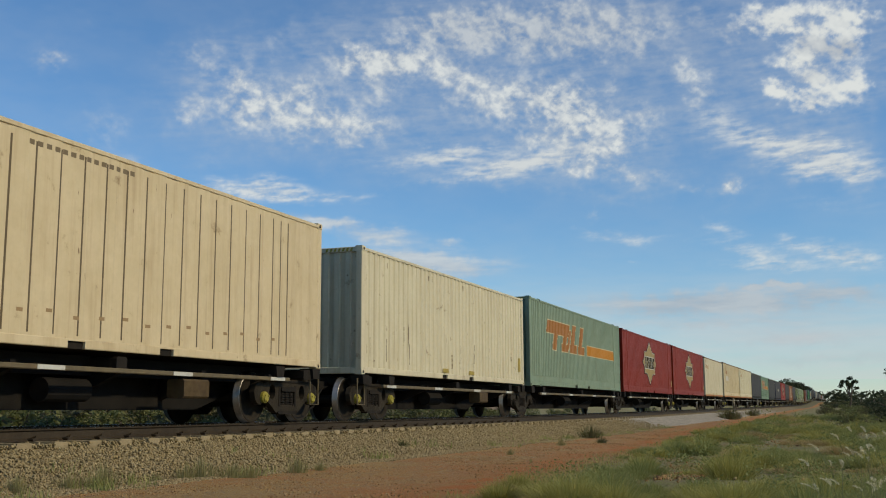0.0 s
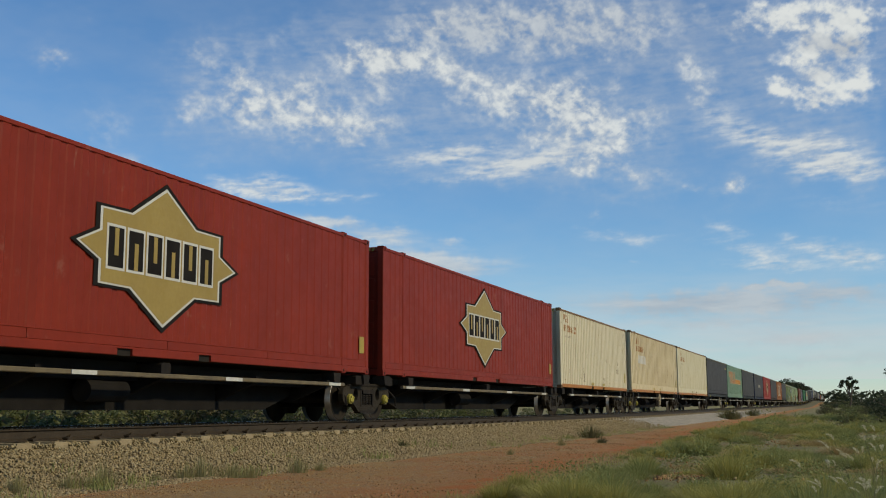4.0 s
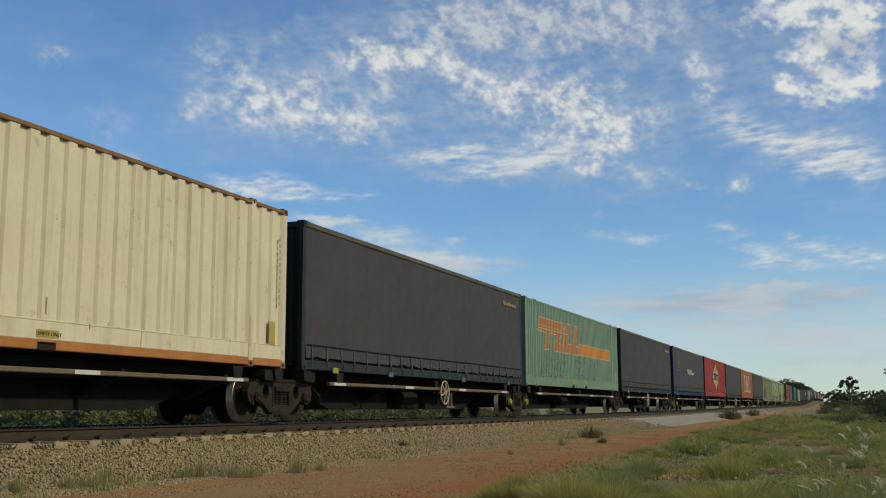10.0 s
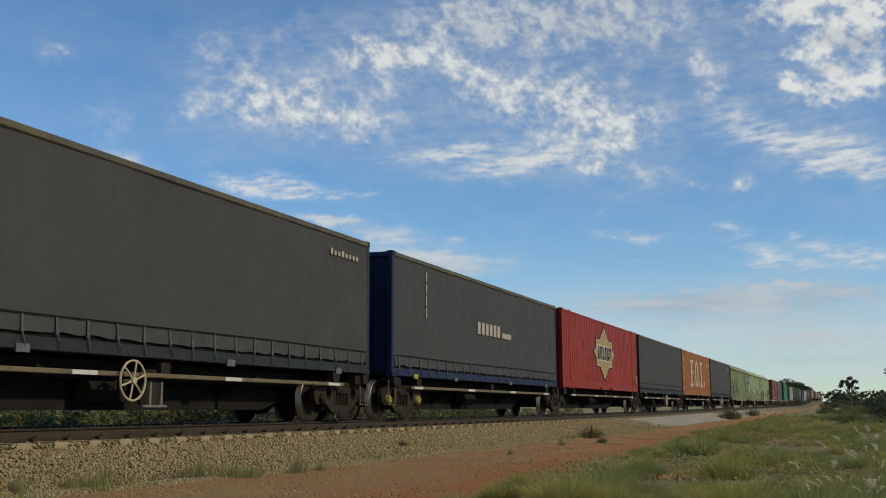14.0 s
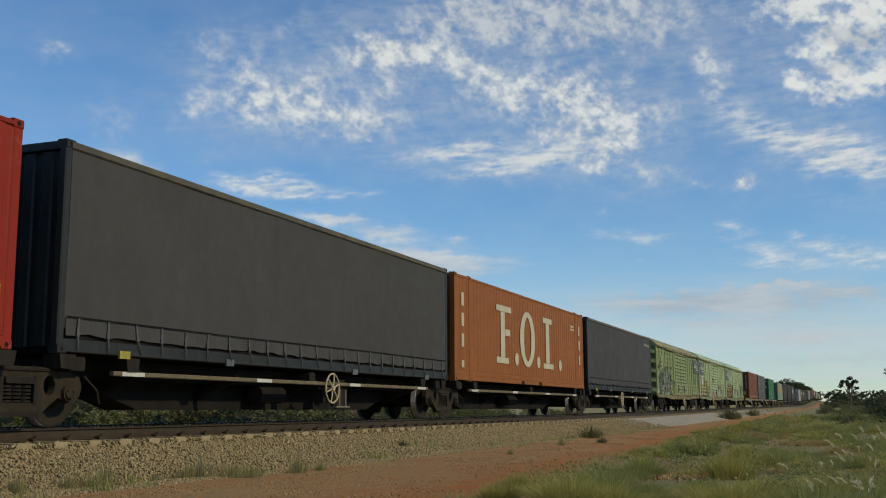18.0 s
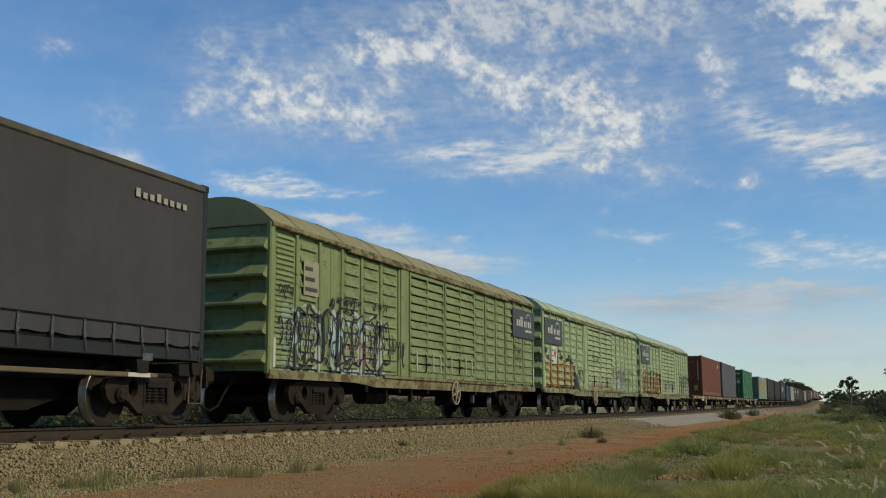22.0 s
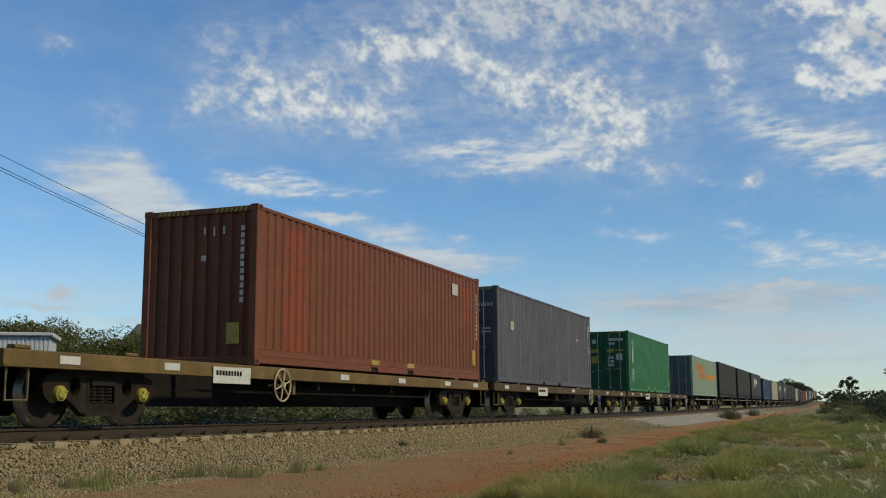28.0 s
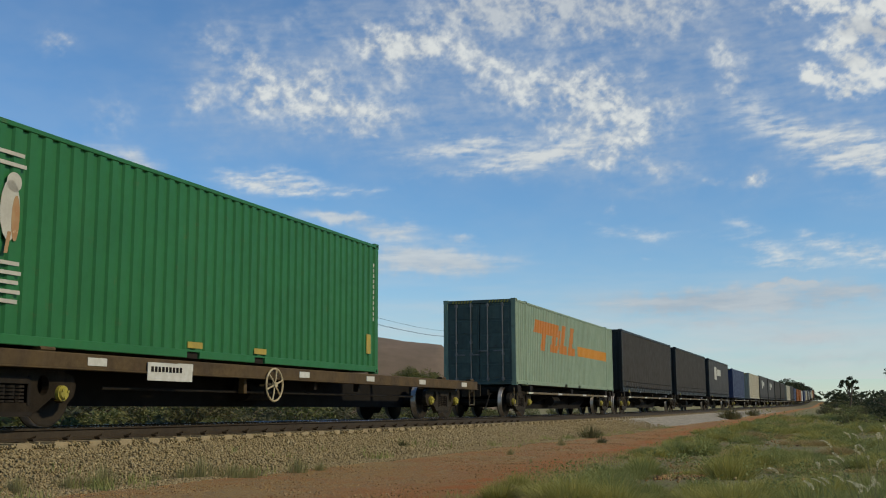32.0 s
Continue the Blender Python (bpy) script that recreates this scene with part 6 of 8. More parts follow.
def scatter_rocks(name, places, mat, label):
    """places: (x, y, z, size). One mesh of rough six-sided lumps."""
    rs = np.random.RandomState(5)
    n = len(places)
    cube = np.array([(x, y, z) for z in (-1, 1) for y in (-1, 1) for x in (-1, 1)], float)
    faces = np.array([(0, 2, 3, 1), (4, 5, 7, 6), (0, 1, 5, 4), (2, 6, 7, 3), (0, 4, 6, 2), (1, 3, 7, 5)])
    p = np.array(places)
    v = cube[None] * rs.uniform(0.25, 1.25, (n, 8, 3))
    v *= (p[:, 3] * 0.5)[:, None, None] * rs.uniform(0.6, 1.2, (n, 1, 3))
    q = rs.normal(size=(n, 4))
    q /= np.linalg.norm(q, axis=1)[:, None]
    w, x, y, z = q.T
    rot = np.stack([np.stack([1 - 2 * (y * y + z * z), 2 * (x * y - z * w), 2 * (x * z + y * w)], -1), np.stack([2 * (x * y + z * w), 1 - 2 * (x * x + z * z), 2 * (y * z - x * w)], -1),
                    np.stack([2 * (x * z - y * w), 2 * (y * z + x * w), 1 - 2 * (x * x + y * y)], -1)], 1)
    v = np.einsum("nij,nkj->nki", rot, v) + p[:, None, :3]
    f = (faces[None] + (np.arange(n) * 8)[:, None, None]).reshape(-1)
    me = bpy.data.meshes.new(name)
    me.vertices.add(n * 8)
    me.vertices.foreach_set("co", v.reshape(-1))
    me.loops.add(n * 24)
    me.loops.foreach_set("vertex_index", f)
    me.polygons.add(n * 6)
    me.polygons.foreach_set("loop_start", np.arange(n * 6) * 4)
    me.update(calc_edges=True)
    me.validate()
    me.materials.append(mat)
    return tagged(new(name, me), label, "stones", kind="stuff")


def island_material(name, cols, rough=0.9, thin=False):
    m = bpy.data.materials.new(name)
    m.use_nodes = True
    n, l = m.node_tree.nodes, m.node_tree.links
    b = n["Principled BSDF"]
    b.inputs["Roughness"].default_value = rough
    g, r = n.new("ShaderNodeNewGeometry"), n.new("ShaderNodeValToRGB")
    e = r.color_ramp.elements
    e[0].color, e[1].color = (*cols[0], 1), (*cols[-1], 1)
    for k, c in enumerate(cols[1:-1]):
        e.new((k + 1) / (len(cols) - 1)).color = (*c, 1)
    l.new(g.outputs["Random Per Island"], r.inputs[0])
    l.new(r.outputs[0], b.inputs["Base Color"])
    if thin:
        see_through(m, r.outputs[0], 0.45)
    return m


ROCKS = island_material("ballast_lumps", [(0.175, 0.132, 0.062), (0.235, 0.177, 0.083), (0.28, 0.215, 0.105), (0.20, 0.15, 0.071), (0.325, 0.26, 0.14)])
PEBBLES = island_material("dirt_pebbles", [(0.16, 0.085, 0.028), (0.28, 0.15, 0.048), (0.36, 0.235, 0.10), (0.24, 0.11, 0.032), (0.42, 0.31, 0.17)])


def build_stones():
    rs = random.Random(11)
    out = []
    for k in range(84000):
        y = 6.0 + 46.0 * rs.random() ** 1.5
        if rs.random() < (y - 28.0) / 22.0:
            continue
        a = rs.uniform(0.80, 3.75) if k % 8 else rs.uniform(0.82, 1.37)
        if a < 1.37 and abs((y + 6.0) % 0.667 - 0.333) > 0.20:
            continue
        p = on_track(y)
        w = 0.05 * noise.noise((a * 0.9, y * 0.5, 9.0)) if a > 1.37 else 0.0
        q = p @ Vector((a + w, 0, bed_z(a) + 0.008 + 0.02 * rs.random() if a > 1.37 else rs.uniform(-0.24, -0.195)))
        out.append((q.x, q.y, max(q.z, ground_z(q.x, q.y) + 0.0), (rs.uniform(0.014, 0.032) + 0.0005 * y if rs.random() < 0.96 else 0.048)))
    scatter_rocks("ballast_stones", out, ROCKS, "pale crushed stone lumps on the ballast shoulder")
    out = []
    for k in range(30000):
        y = 8.0 + 40 * rs.random() ** 1.5
        x = TRACK_X + rs.uniform(3.3, 8.6)
        c = noise.noise((x * 0.6, y * 0.35, 2.0))
        if rs.random() > 0.42 + 1.3 * c:
            continue
        out.append((x, y, ground_z(x, y) + 0.002, rs.uniform(0.006, 0.022)))
    for cx, cy, n_, sx, sy in ((-1.7, 15.9, 260, 0.5, 1.1), (-1.7, 30.0, 260, 0.8, 2.5), (-2.0, 13.0, 220, 0.4, 0.6)):
        for k in range(n_):
            x, y = rs.gauss(cx, sx), rs.gauss(cy, sy)
            out.append((x, y, ground_z(x, y) + 0.006, rs.uniform(0.015, 0.05)))
    scatter_rocks("dirt_stones", out, PEBBLES, "loose pebbles lying on the red dirt")


build_stones()


def build_sleepers():
    me = Shape().prism([(-0.15, -0.40), (0.15, -0.40), (0.125, -0.175), (-0.125, -0.175)], "x", -1.33, 1.33)
    me.v = [(x, y, z + (0.0 if abs(x) < 1.2 else 0.0)) for x, y, z in me.v]
    me = me.mesh("sleeper", CONCRETE)
    clip = Shape().bar("x", -0.05, 0.05, -0.05, -0.172, 0.05, -0.13, 0.015).tube([(0.0, -0.04, -0.13), (0.05, 0.0, -0.10), (0.0, 0.04, -0.13)], 0.01, 5).mesh("rail_clip", RAIL)
    for k in range(190):
        y = -6.0 + 0.667 * k
        s = part("sleeper", me, None, bed, "", on_track(y))
        if y < 34:
            for a in (0.65, 0.855):
                part("rail_clip", clip, None, s, "", Matrix.Translation((a, 0, 0)))


build_sleepers()

GRASS = island_material("green_blades", [(0.20, 0.225, 0.066), (0.255, 0.275, 0.085), (0.31, 0.315, 0.11), (0.22, 0.245, 0.07), (0.35, 0.325, 0.125)], 0.8, True)
GRASS_DRY = island_material("olive_blades", [(0.27, 0.265, 0.062), (0.33, 0.31, 0.08), (0.40, 0.36, 0.105), (0.29, 0.28, 0.066), (0.44, 0.38, 0.13)], 0.8, True)
GRASS_STRAW = island_material("straw_blades", [(0.300, 0.222, 0.090), (0.396, 0.300, 0.132), (0.480, 0.372, 0.180), (0.276, 0.216, 0.084)], 0.8, True)
HERB = leaf_material("grey_green_herb", (0.17, 0.195, 0.055), (0.27, 0.285, 0.095), (0.21, 0.23, 0.07))
STEM = surface("grass_stem", (0.22, 0.21, 0.09), (0.17, 0.17, 0.07), 20, 0.8)
STRAW = surface("dry_grass_straw", (0.72, 0.66, 0.45), (0.6, 0.54, 0.34), 20, 0.8)
see_through(STRAW, STRAW.node_tree.nodes["Principled BSDF"].inputs["Base Color"].links[0].from_socket, 0.4)


def build_grass():
    rs = random.Random(17)
    green, dry, straw = ([], []), ([], []), ([], [])

    def blade(p, h, lean, w, into=green, a=None):
        v, f = into
        a = rs.uniform(0, math.tau) if a is None else a
        d = Vector((math.cos(a), math.sin(a), 0))
        c = Vector((-d.y, d.x, 0)) * w
        i = len(v)
        m = p + d * lean * h * 0.35 + Vector((0, 0, h * 0.6))
        t = p + d * lean * h + Vector((0, 0, h * (1 - 0.2 * lean)))
        v.extend([tuple(p - c), tuple(p + c), tuple(m + c * 0.7), tuple(m - c * 0.7), tuple(t)])
        f.extend([(i, i + 1, i + 2, i + 3), (i + 3, i + 2, i + 4)])

    def mound(x, y, r, h, count, w, into):
        """A soft dome of fine arching blades."""
        z = ground_z(x, y) - 0.02
        v, f = into
        for j in range(count):
            a, q = rs.uniform(0, math.tau), math.sqrt(rs.random())
            d = Vector((math.cos(a), math.sin(a), 0))
            p = Vector((x, y, z)) + d * r * 0.45 * q
            t = Vector((x + rs.gauss(0, 0.13) * r, y + rs.gauss(0, 0.13) * r, z)) + d * r * (q + rs.uniform(-0.12, 0.15)) + Vector((0, 0, h * (1 - 0.62 * q * q) * rs.uniform(0.62, 1.08)))
            m = p.lerp(t, 0.55) + Vector((rs.gauss(0, 0.03) * r, rs.gauss(0, 0.03) * r, h * 0.14))
            g = rs.uniform(0, math.tau)
            c = Vector((math.cos(g), math.sin(g), 0)) * w
            i = len(v)
            v.extend([tuple(p - c), tuple(p + c), tuple(m + c * 0.8), tuple(m - c * 0.8), tuple(t)])
            f.extend([(i, i + 1, i + 2, i + 3), (i + 3, i + 2, i + 4)])

    gravel = ((-1.72, 16.3, 0.55, 1.6), (-1.75, 11.6, 0.5, 0.9), (-1.8, 29.5, 0.7, 2.4))
    # feathery mounds, in drifts of blue-green, olive and straw
    for k in range(1500):
        y = 8.6 + 70 * rs.random() ** 1.6
        e = grass_edge(y) + bend(y)
        x = rs.uniform(e - 0.1, 1.4 + 0.035 * y)
        if any(((x - gx) / sx) ** 2 + ((y - gy) / sy) ** 2 < 1 for gx, gy, sx, sy in gravel):
            continue
        c = noise.noise((x * 0.55, y * 0.22, 4.0))
        near = min(1.0, (x - e) / 0.9)
        if rs.random() > 0.22 + 1.6 * c + 0.18 * near:
            continue
        tint = noise.noise((x * 0.6, y * 0.25, 14.0)) + rs.uniform(-0.22, 0.22)
        into = straw if tint > 0.24 else (dry if tint > 0.0 else green)
        r = rs.uniform(0.16, 0.46) * (0.55 + 0.45 * near) * (1 + 0.010 * y)
        h = r * rs.uniform(0.42, 0.80) * (0.7 if into is straw else 1.0)
        mound(x, y, r, h, int((160 + 1300 * r) * (1.0 if y < 24 else (0.55 if y < 42 else 0.25))), 0.0012 + 0.00011 * y, into)
    # thin short cover
    for k in range(9000):
        y = 8.0 + 75 * rs.random() ** 1.7
        e = grass_edge(y) + bend(y)
        x = rs.uniform(e - 0.4, 2.0 + 0.04 * y)
        if noise.noise((x * 0.6, y * 0.35, 24.0)) < -0.12 or any(((x - gx) / sx) ** 2 + ((y - gy) / sy) ** 2 < 0.8 for gx, gy, sx, sy in gravel):
            continue
        z = ground_z(x, y) - 0.01
        into = rs.choice((green, dry, straw))
        for j in range(7):
            blade(Vector((x + rs.gauss(0, 0.09), y + rs.gauss(0, 0.09), z)), rs.uniform(0.03, 0.10), rs.uniform(0.3, 1.1), 0.002 + 0.00014 * y, into)
    # weeds on the dirt and at the foot of the ballast
    for k in range(420):
        y = 7.0 + 40 * rs.random() ** 1.4
        x = TRACK_X + rs.choice((rs.gauss(3.45, 0.25), rs.gauss(3.0, 0.4)))
        if noise.noise((x * 0.5, y * 0.55, 8.0)) < 0.12:
            continue
        z = max(ground_z(x, y), bed_z(x - TRACK_X)) - 0.01
        for j in range(10):
            blade(Vector((x + rs.gauss(0, 0.06), y + rs.gauss(0, 0.06), z)), rs.uniform(0.06, 0.2), rs.uniform(0.2, 0.9), 0.006)
    for (v, f), mat, label in ((green, GRASS, "feathery grey-green grass mounds beside the dirt track"), (dry, GRASS_DRY, "yellowing olive grass mounds beside the dirt track"), (straw, GRASS_STRAW, "dry straw-brown grass beside the dirt track")):
        me = bpy.data.meshes.new("grass")
        me.from_pydata(v, [], f)
        me.materials.append(mat)
        tagged(new("grass", me), label, "grass", kind="stuff")
    # soft clumps of low herb
    s = Shape()
    for k in range(170):
        y = 9.5 + 70 * rs.random() ** 1.6
        e = grass_edge(y) + bend(y)
        x = rs.uniform(e + 0.3, 1.5 + 0.04 * y)
        c = noise.noise((x * 0.45, y * 0.22, 4.0))
        if c < -0.05:
            continue
        r = rs.uniform(0.14, 0.30 + 0.7 * c) * (1 + 0.012 * y)
        for q in range(4):
            leaves(s, (x + rs.gauss(0, r * 0.5), y + rs.gauss(0, r * 0.5), ground_z(x, y) + r * rs.uniform(0.15, 0.55)), r * 0.55, 40 if y < 35 else 16, 0.011 + 0.0007 * y, rs, 0.8)
    tagged(part("low_herbs", s, HERB, None), "soft grey-green clumps of low herbs among the grass", "plants", kind="stuff")


build_grass()

# weeds that stand alone at the foot of the ballast
WEED = island_material("weed_blades", [(0.19, 0.19, 0.07), (0.26, 0.24, 0.10), (0.33, 0.295, 0.14), (0.21, 0.21, 0.075)], 0.85, True)
WEED_DARK = island_material("dark_weed_blades", [(0.075, 0.08, 0.03), (0.12, 0.115, 0.045), (0.17, 0.15, 0.07)], 0.85, True)


def weed_tuft(seed, mat, label, count=190):
    """A wispy tuft of thin upright blades, half a metre across, 0.36 m tall."""
    r = random.Random(seed)
    t = thing("weed", label, "weed", "weeds by the track")
    s = Shape()
    for k in range(count):
        a, q = r.uniform(0, math.tau), math.sqrt(r.random())
        d = Vector((math.cos(a), math.sin(a), 0))
        p = d * 0.16 * q + Vector((0, 0, -0.03))
        e = d * 0.30 * q * r.uniform(0.5, 1.3) + Vector((0, 0, 0.36 * (1 - 0.5 * q) * r.uniform(0.45, 1.1)))
        m = p.lerp(e, 0.5) + Vector((0, 0, 0.04))
        c = Vector((-d.y, d.x, 0)) * r.uniform(0.0015, 0.003)
        s.add([p - c, p + c, m + c, m - c, e], [(0, 1, 2, 3), (3, 2, 4)])
    part("foliage", s, mat, t)
    return t


weed = [weed_tuft(140, WEED, "wispy grey-green weed at the foot of the ballast"), weed_tuft(141, WEED, "wispy grey-green weed at the foot of the ballast"), weed_tuft(142, WEED_DARK, "small dark leafy weed on the ballast", 320)]
spots = [(3.06, 8.7, 0, 0.8), (3.1, 9.4, 1, 0.75), (3.78, 31.0, 2, 2.0), (3.25, 9.75, 1, 1.15), (3.4, 11.5, 0, 1.15), (3.7, 11.7, 1, 0.95), (3.85, 11.9, 0, 0.7), (3.85, 13.1, 1, 0.95), (3.2, 10.8, 1, 0.55),
         (2.6, 19.7, 2, 0.75), (3.35, 11.2, 0, 0.8), (3.95, 13.6, 0, 0.6), (3.5, 33.0, 2, 1.0), (3.2, 76.0, 2, 4.2), (3.25, 79.0, 2, 3.4), (3.3, 96.0, 2, 3.6), (4.6, 24.5, 0, 0.7), (5.0, 27.0, 2, 0.8), (4.9, 19.5, 0, 0.5)]
for i, (a, y, k, s) in enumerate(spots):
    z = max(bed_z(a), GROUND_Z) - 0.01 + rise(y)
    m = Matrix.Translation((TRACK_X + bend(y) + a, y, z)) @ Matrix.Rotation(i * 1.1, 4, "Z")
    c = weed[k] if i < 3 else copy_thing(weed[k], m)
    c.matrix_basis = m
    c.scale = (s, s, s * (1.0 if k < 2 else 0.75))

# tall seeding grasses close by, nodding in the wind
STALKS = []


def stalk_meshes(seed):
    r = random.Random(seed)
    h = r.uniform(0.42, 0.74)
    bendx, bendy = r.uniform(-0.20, 0.06), r.uniform(-0.1, 0.1)
    pts = [Vector((bendx * (k / 6) ** 2, bendy * (k / 6) ** 2, h * k / 6)) for k in range(7)]
    stem = Shape().tube(pts, 0.0010, 5)
    head = Shape()
    tip, d = pts[-1], (pts[-1] - pts[-2]).normalized()
    droop = Vector((bendx * 1.6, bendy, -0.25)).normalized()
    ln = r.uniform(0.040, 0.060)
    n = 56
    for k in range(n):
        u = k / (n - 1)
        c = tip + d * ln * u + droop * ln * 0.45 * u * u
        o = Vector((r.gauss(0, 1), r.gauss(0, 1), r.gauss(0, 0.4))).normalized()
        fat = 0.0065 * math.sin(math.pi * min(1.0, 0.12 + 0.88 * u)) ** 0.7 + 0.001
        q = c + o * fat * r.uniform(0.2, 0.6)
        ax = (o * 0.55 + d * 0.9 + droop * u).normalized() * r.uniform(0.007, 0.012)
        n_ = ax.cross(o).normalized() * 0.0016
        head.add([q, q + ax * 0.45 + n_, q + ax, q + ax * 0.45 - n_], [(0, 1, 2, 3)])
    leaf = Shape()
    a = r.uniform(0, math.tau)
    o = Vector((math.cos(a), math.sin(a), 0))
    s_ = Vector((-o.y, o.x, 0)) * 0.0025
    b0 = Vector((0, 0, h * 0.25))
    leaf.add([b0 - s_, b0 + s_, b0 + o * 0.09 + Vector((0, 0, 0.16)) + s_ * 0.8, b0 + o * 0.09 + Vector((0, 0, 0.16)) - s_ * 0.8, b0 + o * 0.22 + Vector((0, 0, 0.19))], [(0, 1, 2, 3), (3, 2, 4)])
    return stem, head, leaf


for k in range(34):
    r = random.Random(200 + k)
    d = r.uniform(4.2, 6.4)
    x, y = at(r.uniform(-1.6, 0.6) if k % 4 == 0 else r.uniform(0.1, 1.9), d)
    t = thing("grass_stalk", "tall straw-coloured seeding grass stalk", "grass", "seeding grass stalks")
    stem, head, leaf = stalk_meshes(300 + k)
    part("stem", stem, STEM, t)
    part("seed_head", head, STRAW, t)
    part("leaf", leaf, GRASS, t)
    STALKS.append((t, x, y, ground_z(x, y), r.uniform(0, 6), r.uniform(-35, 35)))
# ---------------------------------------------------------------- the train, front to back
CREAM = surface("cream_paint", (0.57, 0.51, 0.355), (0.52, 0.46, 0.31), 1.2, 0.55, 0, 0.05, 20, 0.45, (0.20, 0.135, 0.06), 0.6, (0.11, 0.06, 0.03), 2.2)
TAN = surface("tan_cream_paint", (0.55, 0.462, 0.28), (0.49, 0.40, 0.235), 1.0, 0.55, 0, 0.05, 20, 0.5, (0.22, 0.13, 0.055), 0.6, (0.13, 0.07, 0.03), 2.0)
CREAM2 = surface("pale_cream_paint", (0.56, 0.505, 0.335), (0.51, 0.455, 0.295), 1.2, 0.5, 0, 0.05, 20, 0.5, (0.25, 0.18, 0.09), 0.4, (0.13, 0.08, 0.04), 2.4)
MINT = surface("mint_green_paint", (0.136, 0.211, 0.129), (0.119, 0.187, 0.116), 1.2, 0.5, 0, 0.05, 20, 0.6, (0.09, 0.11, 0.06), 0.5, (0.09, 0.06, 0.03), 2.2)
RED = surface("red_paint", (0.225, 0.022, 0.010), (0.185, 0.019, 0.009), 0.5, 0.5, 0, 0.05, 20, 0.35, (0.15, 0.028, 0.016), 0.2, (0.40, 0.22, 0.16), spec=0.12)
RED_OLD = surface("dull_red_paint", (0.20, 0.024, 0.010), (0.165, 0.020, 0.009), 1.0, 0.5, 0, 0.05, 20, 0.5, (0.12, 0.02, 0.012), 0.3, (0.28, 0.13, 0.09), 2.5, spec=0.12)
FADED_SIGN = surface("faded_sign_paint", (0.30, 0.28, 0.17), (0.24, 0.23, 0.13), 5, 0.6)
PATCHW = surface("white_sticker", (0.52, 0.51, 0.46), (0.46, 0.45, 0.40), 3, 0.5)
RED_SIGN = surface("red_sign", (0.34, 0.015, 0.012), (0.28, 0.014, 0.012), 3, 0.5)
MINT3 = surface("bleached_mint_paint", (0.205, 0.262, 0.182), (0.17, 0.225, 0.155), 1.2, 0.55, 0, 0.05, 20, 0.6, (0.15, 0.15, 0.09), 0.4, (0.09, 0.06, 0.03), 2.2, spec=0.15)
REDBROWN = surface("red_oxide_paint", (0.155, 0.050, 0.018), (0.125, 0.040, 0.015), 1.0, 0.55, 0, 0.05, 20, 0.35, (0.14, 0.05, 0.03), 0.3, (0.36, 0.08, 0.04))
BLUEGREY = surface("faded_blue_grey_paint", (0.082, 0.077, 0.083), (0.066, 0.062, 0.068), 1.0, 0.55, 0, 0.05, 20, 0.4, (0.2, 0.19, 0.19), 0.2)
GREEN = surface("leaf_green_paint", (0.025, 0.128, 0.036), (0.021, 0.11, 0.031), 1.0, 0.45, 0, 0.05, 20, 0.25, (0.05, 0.13, 0.05), 0.15)
ORANGE = surface("orange_brown_paint", (0.235, 0.083, 0.021), (0.20, 0.070, 0.018), 1.0, 0.55, 0, 0.05, 20, 0.4, (0.15, 0.06, 0.02), 0.3, spec=0.1)
RUSTRAIL = surface("rust_brown_rail", (0.204, 0.116, 0.0476), (0.15, 0.0816, 0.0374), 4, 0.7, 0, 0.05, 20, 0.3, spots=0.5)
SILL_ORANGE = surface("orange_sill_paint", (0.36, 0.15, 0.030), (0.29, 0.115, 0.026), 2, 0.6, 0, 0.05, 20, 0.4)
CURTAIN = curtain_material("grey_curtain", (0.056, 0.054, 0.051))
CURTAIN2 = curtain_material("slate_curtain", (0.058, 0.056, 0.056))
NAVY = surface("navy_frame", (0.011, 0.016, 0.055), (0.010, 0.013, 0.036), 2, 0.5, spots=0.3)
DKFRAME = surface("dark_green_frame", (0.023, 0.024, 0.020), (0.018, 0.018, 0.016), 2, 0.5, spots=0.3)
TOPRAIL = surface("weathered_top_rail", (0.05, 0.047, 0.042), (0.10, 0.085, 0.045), 2.5, 0.6, spots=0.4, spot_col=(0.2, 0.155, 0.06))

def slanted(y, z, k):
    out = [(y, z + 0.55 * k, 3.0 * k, 0.42 * k, 0.18), (y + 0.75 * k, z, 0.5 * k, 0.55 * k, 0.26), (y + 3.15 * k, z, 1.05 * k, 0.3 * k, 0.05), (y + 4.35 * k, z, 1.0 * k, 0.28 * k, 0.1), (y + 2.0 * k, z, 0.9 * k, 0.25 * k, 0.0)]
    return out + [(y + q * k, z, 0.5 * k, h * k, 0.5) for q, h in ((2.0, 0.9), (3.15, 1.0), (4.35, 1.0))] + [(y + 2.75 * k, z + 0.1, 0.28 * k, 0.7 * k, 0.4)]


def worn_name(y, z):
    return [(y + k * 0.24, z + 0.42, 0.17, 0.28, 0) for k in range(3)] + [(y + k * 0.215, z + 0.06, 0.155, 0.27, 0) for k in range(9)]


def fine_line(y, z):
    return [(y + k * 0.13, z - 0.14, 0.09, 0.08, 0) for k in range(9)]


def grown(bars, e):
    return [(y - e, z - e, w + 2 * e, h + 2 * e, lean) for y, z, w, h, lean in bars]


def paint_like(name, m):
    c = m.copy()
    c.name = name
    return c


